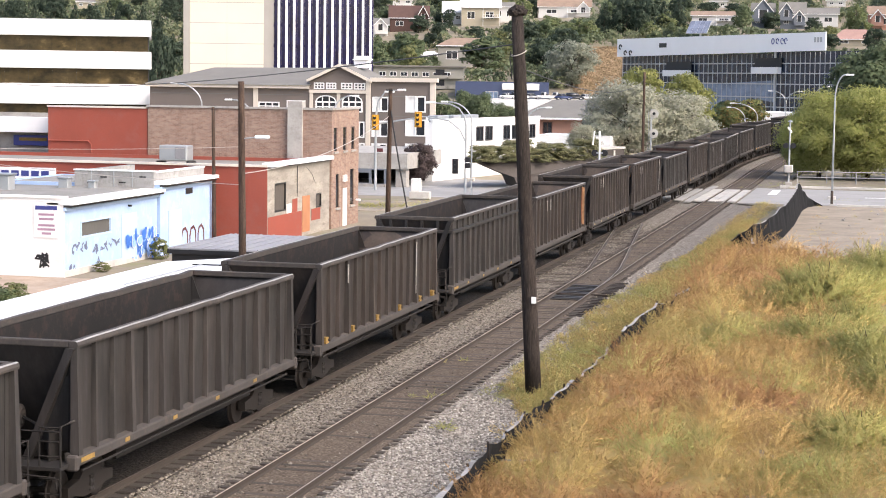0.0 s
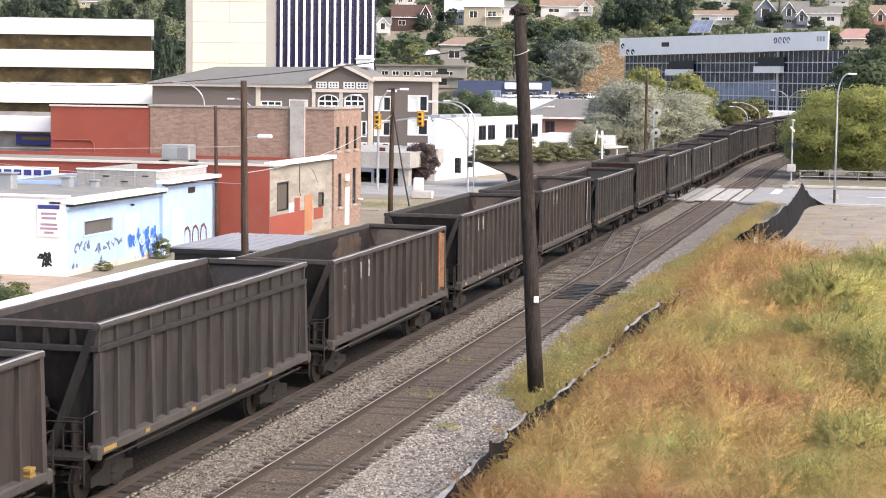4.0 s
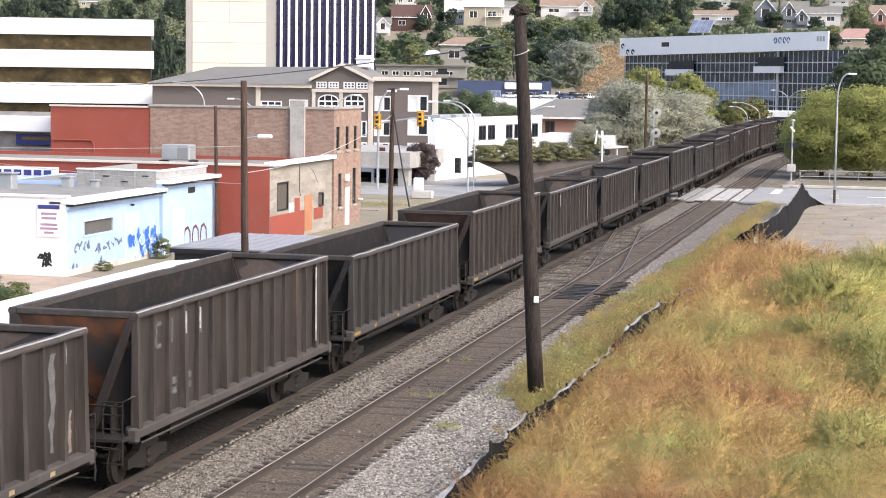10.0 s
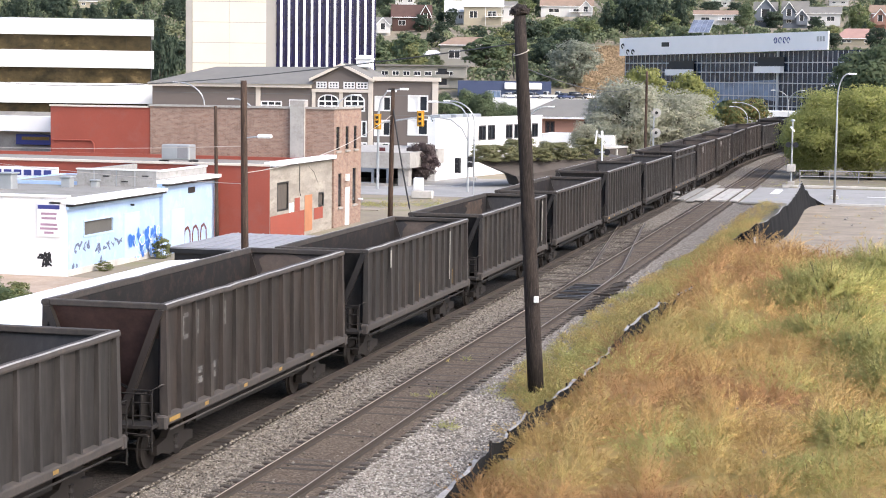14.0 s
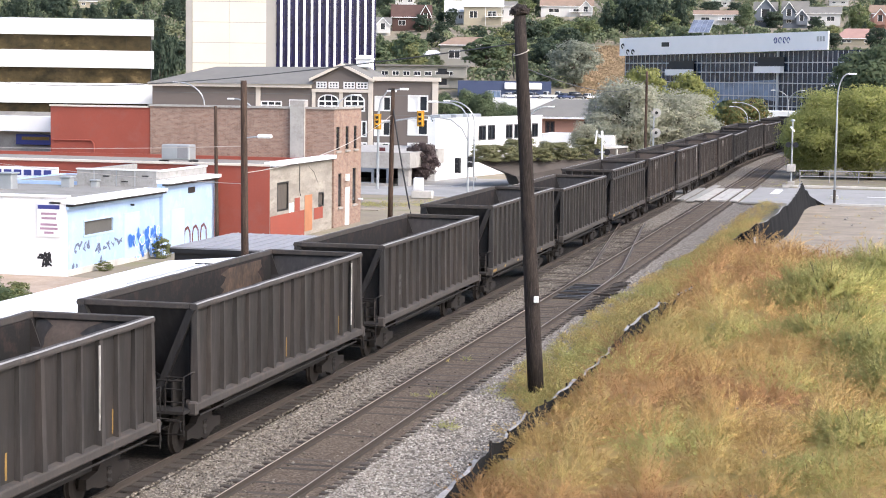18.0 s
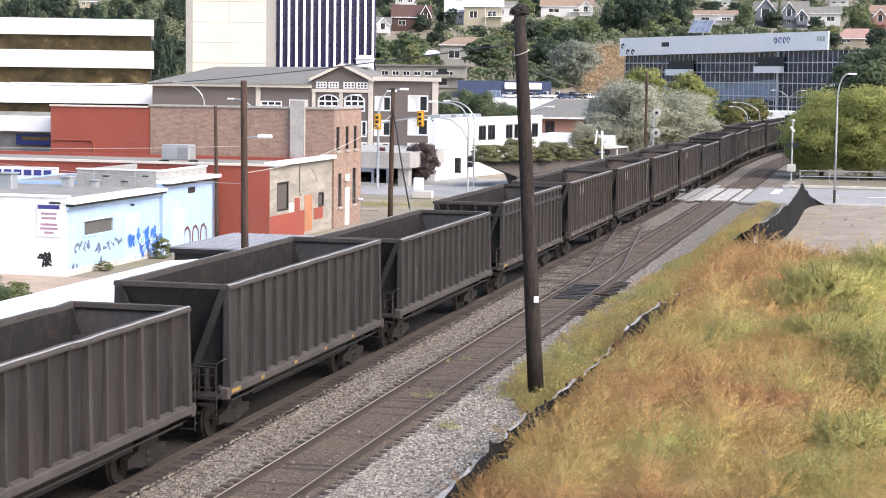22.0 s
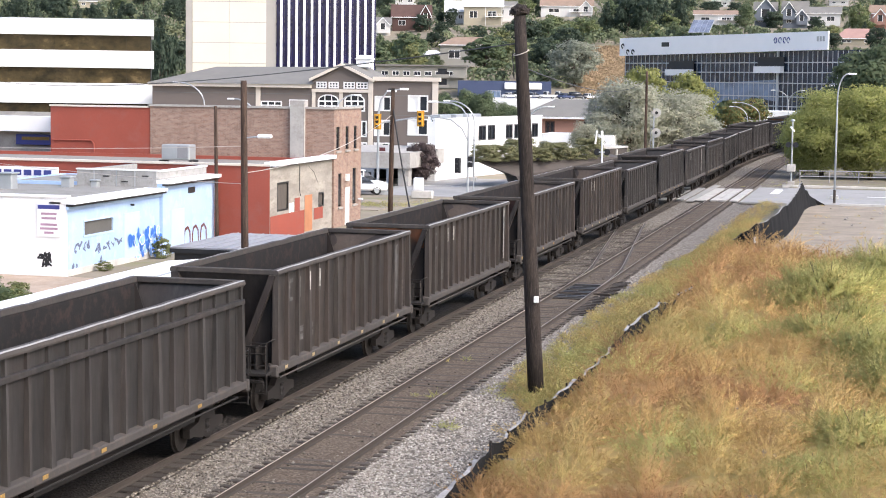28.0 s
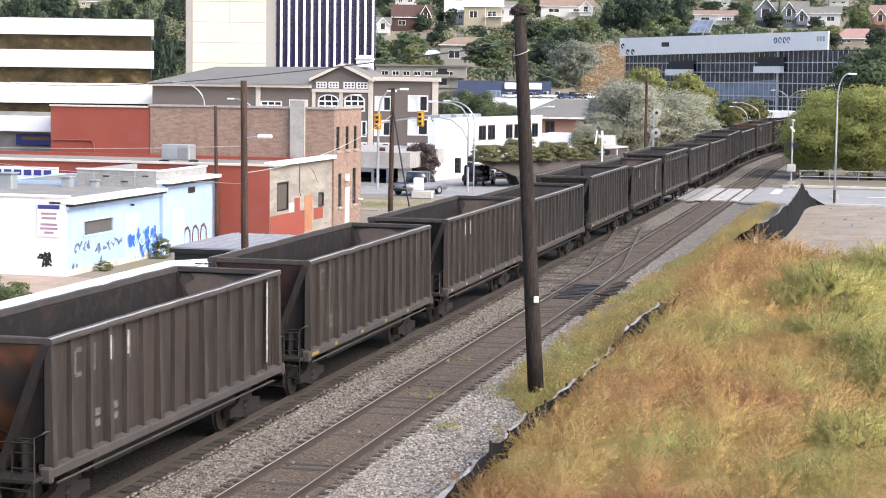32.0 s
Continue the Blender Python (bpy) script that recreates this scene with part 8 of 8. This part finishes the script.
def build_stones():
    """Loose ballast stones, each a small uneven octahedron."""
    rng = np.random.default_rng(77)
    n = 52000
    y = 34 + 85 * rng.random(n) ** 1.5
    lane_x = rng.random(n)
    x = np.where(lane_x < 0.42, 2.85 - 1.62 * rng.random(n) ** 1.12, np.where(lane_x < 0.985, rng.uniform(5.2, 7.75, n), rng.uniform(2.7, 5.4, n)))
    s = rng.uniform(0.022, 0.055, n)
    z = np.where(x > 7.0, -0.205 + (x - 7.0) * 0.117, -0.203) + s * 0.3
    z = np.where(((x > 2.85) & (x < 5.2)) | (x < 1.32), -0.15 + s * 0.3, z)
    c = np.stack([x, y, z], 1)
    dirs = np.array([[1, 0, 0], [0, 1, 0], [-1, 0, 0], [0, -1, 0], [0, 0, 1], [0, 0, -1]], float)
    a = rng.uniform(0, 6.3, n)
    rot = np.stack([np.stack([np.cos(a), -np.sin(a), 0 * a], 1), np.stack([np.sin(a), np.cos(a), 0 * a], 1), np.stack([0 * a, 0 * a, 0 * a + 0.75], 1)], 1)
    v = np.einsum("nij,kj->nki", rot, dirs) * s[:, None, None] * rng.uniform(0.6, 1.35, (n, 6, 1)) + c[:, None, :]
    f = np.array([[0, 1, 4], [1, 2, 4], [2, 3, 4], [3, 0, 4], [1, 0, 5], [2, 1, 5], [3, 2, 5], [0, 3, 5]])
    M["stone"] = island_surface("ballast_stone", [(0.06, 0.051, 0.041), (0.13, 0.113, 0.092), (0.205, 0.182, 0.15), (0.098, 0.078, 0.06), (0.31, 0.283, 0.24), (0.158, 0.138, 0.114)], 0.9, through_light=0.0)
    M["pale_stone"] = island_surface("clean_ballast_stone", [(0.11, 0.097, 0.082), (0.24, 0.217, 0.188), (0.35, 0.323, 0.282), (0.17, 0.148, 0.123), (0.48, 0.45, 0.40), (0.285, 0.258, 0.222)], 0.9, through_light=0.0)
    fresh = x > 5.3
    keep = ~fresh | (y < 80 + 16 * rng.random(n))
    for sel, nm, lab in ((~fresh & keep, "stone", "grey coal-dusted crushed stones between the tracks"), (fresh & keep, "pale_stone", "loose pale crushed stones beside the siding")):
        k = int(sel.sum())
        tri = (np.arange(k)[:, None, None] * 6 + f[None]).reshape(-1, 3)
        tagged(new("ballast_stones", soup("ballast_stones", v[sel].reshape(-1, 3), tri, M[nm])), lab, "ballast", kind="stuff")


build_stones()


def build_signals():
    def rr_mast(x, y, h, drop):
        ob = thing("crossing_signal", "silver railway crossing signal with twin round lights", "crossing signal", pose(x, y, 0))
        part("base", boxes((-0.4, 0.4, -0.4, 0.4, -0.1, 0.4), bevel=0.05), M["pale_concrete"], ob)
        part("mast", tubes(([(0, 0, 0.3), (0, 0, h)], 0.075)), M["white_metal"], ob)
        for k in (-1, 1):
            part("crossbuck", turned(boxes((-0.55, 0.55, -0.02, 0.02, -0.09, 0.09)), pose(-0.25 + 0.25 * k, -0.1 - 0.03 * k, h - 0.55, 0, 80 * k, 62)), M["white_paint"], ob)
        for s in (-1, 1):
            lamp = part("light_hood", tubes(([(s * 0.4, 0.12, h - drop), (s * 0.4, -0.02, h - drop)], 0.27), seg=16), M["black"], ob)
            part("lens", tubes(([(s * 0.4, -0.03, h - drop), (s * 0.4, -0.06, h - drop)], 0.15), seg=12), M["dark_metal"], lamp)
        part("lamp_bar", boxes((-0.4, 0.4, -0.03, 0.09, h - drop - 0.06, h - drop + 0.06)), M["galv"], ob)
        part("gate_box", boxes((-0.35, 0.5, -0.4, 0.3, 0.9, 1.7), bevel=0.05), M["white_metal"], ob)
        return ob
    rr_mast(-6.2, 150, 4.9, 1.75)
    # searchlight signal with two round white targets
    ob = thing("railway_signal", "railway signal mast with two round pale targets", "railway signal", pose(-7.15, 190, 0))
    part("mast", tubes(([(0, 0, -0.1), (0, 0, 6.2)], 0.09)), M["galv"], ob)
    for z in (5.75, 3.72):
        t = part("target", tubes(([(0.3, -0.15, z), (0.3, -0.1, z)], 0.46), seg=20), M["pale_concrete"], ob, "round pale signal target")
        part("housing", tubes(([(0.3, -0.1, z), (0.3, 0.35, z)], 0.18), seg=10), M["dark_metal"], t)
        part("lens_tube", tubes(([(0.3, -0.28, z), (0.3, -0.151, z)], [0.16, 0.14]), seg=12), M["black"], t)
        part("bracket", boxes((0, 0.3, -0.05, 0.05, z - 0.55, z - 0.48)), M["galv"], ob)
    # ladder
    part("ladder", tubes(*[([(-0.3, 0.1, 0.0), (-0.3, 0.1, 6.0)], 0.025)] + [([(-0.3, 0.1, 0.5 + 0.4 * i), (0.0, 0.05, 0.5 + 0.4 * i)], 0.015) for i in range(14)], seg=4), M["galv"], ob)

    def traffic_head(x, y, z, mat, side=False):
        ob = thing("traffic_light", "traffic light head hanging over the street" if mat == "yellow" else "dark traffic light head on a pole", "traffic light", pose(x, y, z))
        part("backplate", boxes((-0.3, 0.3, 0.05, 0.08, -0.62, 0.62), bevel=0.02) if mat == "yellow" else boxes((-0.25, 0.25, 0.05, 0.08, -0.6, 0.6)), M[mat], ob)
        part("body", boxes((-0.2, 0.2, -0.15, 0.05, -0.55, 0.55), bevel=0.03), M[mat], ob)
        for i in range(3):
            lens = part("lens", tubes(([(0, -0.15, 0.36 - 0.36 * i), (0, -0.17, 0.36 - 0.36 * i)], 0.13), seg=12), M["black"], ob)
            part("visor", tubes(([(0, -0.14, 0.49 - 0.36 * i), (0, -0.36, 0.48 - 0.36 * i)], [0.06, 0.04]), seg=8), M[mat], lens)
        return ob
    traffic_head(-23.35, 143.2, 5.45, "yellow")
    traffic_head(-19.8, 143.2, 5.75, "yellow")
    traffic_head(-16.7, 143.2, 2.1, "black")
    # street lamp poles with signal arms
    ob = thing("signal_pole", "galvanised signal pole with a curved lamp arm", "traffic pole", pose(-15.9, 143.4, 0))
    part("pole", tubes(([(0, 0, -0.1), (0, 0, 5.4), (-0.15, 0, 6.1), (-0.6, 0, 6.7), (-1.3, 0, 7.0), (-2.6, 0, 7.1)], [0.1, 0.085, 0.07, 0.06, 0.06, 0.05])), M["galv"], ob)
    part("lamp_head", boxes((-3.3, -2.5, -0.14, 0.14, 7.02, 7.2), bevel=0.05), M["white_metal"], ob)
    part("signal_arm", tubes(([(0, 0, 4.0), (-0.5, 0, 5.0), (-1.4, 0, 5.7), (-3.0, 0, 5.95), (-3.9, 0, 6.0)], [0.07, 0.06, 0.06, 0.05, 0.05])), M["galv"], ob)
    ob = thing("signal_pole", "galvanised signal pole with a straight arm", "traffic pole", pose(-23.5, 144, 0))
    part("pole", tubes(([(0, 0, -0.1), (0, 0, 6.0), (0.2, 0, 7.2), (0.75, 0, 7.9)], [0.12, 0.1, 0.07, 0.06])), M["galv"], ob)
    part("lamp_head", boxes((0.7, 1.5, -0.14, 0.14, 7.82, 8.0), bevel=0.05), M["white_metal"], ob)
    part("signal_arm", tubes(([(0, 0, 5.3), (3.6, 0, 5.9)], [0.08, 0.05])), M["galv"], ob)
    for x, y, h, reach, s in ((-41.5, 152, 8.3, 2.3, -1), (-36.0, 150, 7.0, 2.0, -1), (-31.5, 158, 7.4, 1.8, 1), (0.2, 300, 7.8, 2.2, 1), (0.15, 300.5, 7.8, 2.2, -1), (4.4, 302, 8.6, 2.2, 1), (-1.4, 260, 6.2, 3.2, -1), (-19.2, 160, 7.0, 2.2, -1), (-17.6, 176, 6.4, 2.0, 1), (-3.2, 262, 5.6, 2.0, -1)):
        street_lamp(x, y, h, reach, 0.09, s)
    # lamp arms on the wooden poles
    for x, y, z, s in ((-6.15, 64.5, 6.7, 1), (-13.75, 112.6, 8.2, 1)):
        ob = thing("pole_lamp", "small white street lamp on a short arm of a wooden pole", "street lamp", pose(x, y, z))
        part("arm", tubes(([(0, 0, 0), (0.55 * s, -0.02, 0.06)], 0.03), seg=6), M["galv"], ob)
        part("lamp_head", boxes((0.5, 1.05, -0.11, 0.11, 0.0, 0.14), bevel=0.04), M["white_metal"], ob)
    part("transformer", boxes((-0.2, 0.2, -0.2, 0.2, 0, 0.1)), M["dark_metal"], ob)


build_signals()


def crossing_mast():
    ob = thing("crossing_signal", "grey crossing signal mast seen from the side", "railway signal", pose(8.1, 167.7, 0))
    part("pole", tubes(([(0, 0, -0.1), (0, 0, 5.6)], 0.08), seg=8), M["galv"], ob)
    part("base", boxes((-0.3, 0.3, -0.3, 0.3, -0.1, 0.25), bevel=0.03), M["concrete"], ob)
    part("gate_box", boxes((-0.4, 0.35, -0.3, 0.3, 1.1, 1.75), bevel=0.05), M["pale_concrete"], ob, "pale gate mechanism box")
    part("crossbuck", turned(boxes((-0.6, 0.6, -0.02, 0.02, -0.09, 0.09)), pose(0, -0.1, 4.9, 0, 20, 75)), M["white_paint"], ob)
    for k in (-1, 1):
        part("lamp_hood", tubes(([(0.32 * k, -0.15, 3.5), (0.32 * k, 0.25, 3.5)], [0.26, 0.2]), seg=10), M["black"], ob)
    part("lamp_bar", tubes(([(-0.4, 0, 3.5), (0.4, 0, 3.5)], 0.05), seg=6), M["galv"], ob)
    part("bell", tubes(([(0, 0, 5.6), (0, 0, 5.66), (0, 0, 5.78)], [0.2, 0.2, 0.08]), seg=10), M["galv"], ob)


crossing_mast()


def cable(a, b, sag, r=0.018, name="overhead_wire", label="thin dark overhead wire between poles", mat="wire"):
    bm = bmesh.new()
    a, b = Vector(a), Vector(b)
    tube(bm, [a.lerp(b, k / 14) - Vector((0, 0, 4 * sag * (k / 14) * (1 - k / 14))) for k in range(15)], r, 5, False)
    tagged(part(name, bm, M[mat]), label, "wire", "overhead wires")


def build_wires():
    cable((-62, 150, 8.4), (6.5, 52.2, 10.0), 0.9, 0.02)
    cable((-6.2, 64.5, 6.4), (-30.0, 68.0, 6.3), 0.3, 0.01, label="thin pale overhead wire", mat="pale_wire")
    cable((-13.8, 112.6, 6.6), (-6.2, 64.5, 5.4), 0.6, 0.016, label="thin pale overhead wire", mat="pale_wire")
    cable((-6.2, 64.5, 5.0), (-36.0, 80.0, 6.2), 0.4, 0.012, label="thin pale overhead wire", mat="pale_wire")
    cable((6.5, 52.2, 9.4), (-7.3, 185, 9.2), 1.0, 0.02)
    cable((-13.7, 112.6, 7.2), (-11.9, 110.5, 0.6), 0.25, 0.05, label="dark cable drooping from a wooden pole", mat="black")


build_wires()

# ---- vehicles ----
M["car_white"] = surface("white_car_paint", (0.78, 0.78, 0.78), 0.04, 1, 10, 0.25, 0.01, 0.001, world_space=False)
M["car_dark"] = surface("dark_car_paint", (0.03, 0.033, 0.04), 0.1, 1, 10, 0.25, 0.01, 0.001, world_space=False)
M["car_silver"] = surface("silver_car_paint", (0.3, 0.31, 0.32), 0.08, 1, 10, 0.3, 0.01, 0.001, 0.5, world_space=False)
M["car_blue"] = surface("blue_car_paint", (0.03, 0.05, 0.12), 0.08, 1, 10, 0.3, 0.01, 0.001, world_space=False)
M["rubber"] = surface("tyre_rubber", (0.02, 0.02, 0.02), 0.2, 3, 20, 0.85, world_space=False)


def vehicle(kind, paint, label, m, keyed=False, group="street traffic"):
    """A road vehicle that heads along +x."""
    L, W, H = {"sedan": (4.3, 1.72, 1.42), "suv": (4.4, 1.82, 1.72), "pickup": (4.9, 1.85, 1.75)}[kind]
    ob = thing("car" if kind != "pickup" else "pickup_truck", label, "car" if kind != "pickup" else "pickup truck", m, group)
    b = 0.95 if kind != "sedan" else 0.86
    bm = bmesh.new()
    prism(bm, [(-L / 2, 0.35), (-L / 2 + 0.05, b - 0.05), (-L / 2 + 0.3, b), (L / 2 - 1.2, b), (L / 2 - 0.25, b - 0.14), (L / 2, 0.6), (L / 2 - 0.03, 0.33)], "y", -W / 2, W / 2)
    bmesh.ops.bevel(bm, geom=list(bm.edges), offset=0.07, segments=2, affect="EDGES")
    part("body", bm, M[paint], ob, smooth=True)
    cab = {"sedan": [(-1.75, b), (-1.15, H), (0.35, H), (1.15, b)], "suv": [(-2.25, b), (-2.05, H), (0.5, H), (1.25, b)], "pickup": [(-0.75, b), (-0.6, H), (0.6, H), (1.3, b)]}[kind]
    bm = bmesh.new()
    prism(bm, cab, "y", -W / 2 + 0.16, W / 2 - 0.16)
    bmesh.ops.bevel(bm, geom=list(bm.edges), offset=0.06, segments=2, affect="EDGES")
    part("cabin_glass", bm, M["dark_glass"], ob, smooth=True)
    part("roof", boxes((cab[1][0] + 0.05, cab[2][0] - 0.05, -W / 2 + 0.2, W / 2 - 0.2, H - 0.03, H + 0.02), bevel=0.015), M[paint], ob)
    for (u, h) in ((cab[1][0] + 0.75, H), (cab[2][0] - 0.25, H)):
        part("pillar", boxes((u - 0.05, u + 0.05, -W / 2 + 0.13, W / 2 - 0.13, b - 0.05, H - 0.02)), M[paint], ob)
    if kind == "pickup":
        part("bed_inside", boxes((-L / 2 + 0.2, -0.9, -W / 2 + 0.2, W / 2 - 0.2, b - 0.02, b + 0.012)), M["black"], ob)
    for sx in (-1, 1):
        for sy in (-1, 1):
            y0 = sy * (W / 2 - 0.12)
            wh = part("wheel", tubes(([(0, -sy * 0.1, 0), (0, sy * 0.12, 0)], 0.33), seg=16), M["rubber"], ob)
            wh.matrix_basis = pose(sx * L * 0.3, y0, 0.33)
            part("rim", tubes(([(0, sy * 0.121, 0), (0, sy * 0.13, 0)], 0.2), seg=8), M["galv"], wh)
        for sy in (-1, 1):
            x = sx * (L / 2 - 0.02)
            part("headlight" if sx > 0 else "tail_light", boxes((min(x, x - sx * 0.1), max(x, x - sx * 0.1), sy * (W / 2 - 0.35) - 0.18, sy * (W / 2 - 0.35) + 0.18, 0.62, 0.78)), M["galv"] if sx > 0 else M["spray_red"], ob)
    part("bumper", boxes((-L / 2 - 0.06, -L / 2 + 0.1, -W / 2 + 0.1, W / 2 - 0.1, 0.38, 0.55), (L / 2 - 0.1, L / 2 + 0.06, -W / 2 + 0.1, W / 2 - 0.1, 0.36, 0.52), bevel=0.03), M["dark_metal"], ob)
    return ob


TRAFFIC = []


def build_vehicles():
    for kind, paint, label, rows in (
            ("sedan", "car_white", "white saloon car driving towards the crossing", ((0, -40, 133, 0), (25.5, -30.5, 135.4, 2), (27.5, -24.8, 136.2, 14), (28.5, -21.3, 137.0, 34), (29.4, -19.1, 138.9, 58), (30.0, -17.5, 143.0, 74), (30.6, -16.9, 148.0, 76), (31.2, -17.0, 156, 88), (32, -17.4, 166, 92))),
            ("suv", "car_white", "white sport utility car on the street", ((0, -44, 136, 0), (25.5, -33, 137.5, 2), (27.5, -25.6, 139.2, 12), (28.5, -22.2, 139.9, 32), (29.4, -20.0, 141.6, 54), (30.0, -18.9, 145, 70), (30.6, -18.2, 150, 74), (31.2, -18.3, 158, 88), (32, -18.8, 170, 92))),
            ("suv", "car_dark", "dark sport utility car driving towards the crossing", ((0, -52, 133, 0), (27.5, -29, 135.2, 2), (29.0, -22.6, 136.0, 18), (29.6, -20.9, 136.8, 34), (30.2, -19.5, 138.2, 52), (30.8, -18.2, 141.6, 66), (31.4, -17.3, 146.8, 72), (32, -17.2, 153.5, 86))),
            ("pickup", "car_silver", "silver pickup truck driving towards the crossing", ((0, -60, 133, 0), (28.5, -29, 135, 2), (30.4, -22.8, 135.6, 14), (31.0, -21.7, 136, 30), (31.4, -20.4, 136.6, 46), (32, -18.7, 138.6, 66)))):
        v = vehicle(kind, paint, label, pose(rows[0][1], rows[0][2], 0.004, 0, 0, rows[0][3]), True)
        TRAFFIC.append((v, rows))
    # parked rows below the hillside
    kinds = (("sedan", "car_white"), ("suv", "car_dark"), ("sedan", "car_blue"), ("pickup", "car_white"), ("sedan", "car_silver"), ("suv", "car_white"))
    made = {}
    for i in range(16):
        k, pnt = kinds[(i * 5 + i // 4) % 6]
        x, y = -74 + 2.7 * i, 440 + 1.2 * (i % 5)
        m = pose(x, y, 4.4, 0, 0, 15 + 4 * (i % 3))
        lb = {"car_white": "white", "car_dark": "dark", "car_blue": "dark blue", "car_silver": "silver"}[pnt] + " car parked on a raised lot"
        if (k, pnt) in made:
            copy_thing(made[(k, pnt)], m)
        else:
            made[(k, pnt)] = vehicle(k, pnt, lb, m, group="parked cars")
    tagged(part("parking_terrace", boxes((-84, -26, 430, 452, -0.3, 4.4)), M["pale_concrete"]), "raised pale concrete parking terrace", "car park", kind="structure")


build_vehicles()


# ---- what moves ----


def roll_rows(way, axis, x, y, z, radius, sign, times):
    """Rows for a wheel that rolls the distance way(t), about its own axle."""
    rows = []
    for t in times:
        a = math.degrees(sign * way(t) / radius) % 360.0
        rows.append((t, pose(x, y, z, a, 0, 0) if axis == "x" else pose(x, y, z, 0, a, 0)))
    return rows


def motions():
    times = [0.5 * i for i in range(65)]
    ticks = [i / 15 for i in range(481)]
    for car, off in CARS:
        walk(car, [(t, on_track(head(t) + off)) for t in times])
        for ob in car.children_recursive:
            if ob.name.startswith("wheelset"):
                q = ob.matrix_basis.translation.copy()
                walk(ob, roll_rows(lambda t: head(0) - head(t), "x", q.x, q.y, q.z, 0.457, 1, ticks))
    for v, rows in TRAFFIC:
        walk(v, [(t, pose(x, y, 0.004, 0, 0, a)) for t, x, y, a in rows])
        ts, ds = [r[0] for r in rows], [0.0]
        for a, b in zip(rows, rows[1:]):
            ds.append(ds[-1] + math.dist(a[1:3], b[1:3]))
        way = lambda t: float(np.interp(t, ts, ds))
        fine = []
        for (t0, d0), (t1, d1) in zip(zip(ts, ds), zip(ts[1:], ds[1:])):
            n = max(1, int((d1 - d0) / 0.33 / 1.2) + 1)
            fine += [t0 + (t1 - t0) * i / n for i in range(n)]
        fine.append(ts[-1])
        for ob in v.children:
            if ob.name.startswith("wheel"):
                q = ob.matrix_basis.translation.copy()
                walk(ob, roll_rows(way, "y", q.x, q.y, q.z, 0.33, 1, fine))


motions()
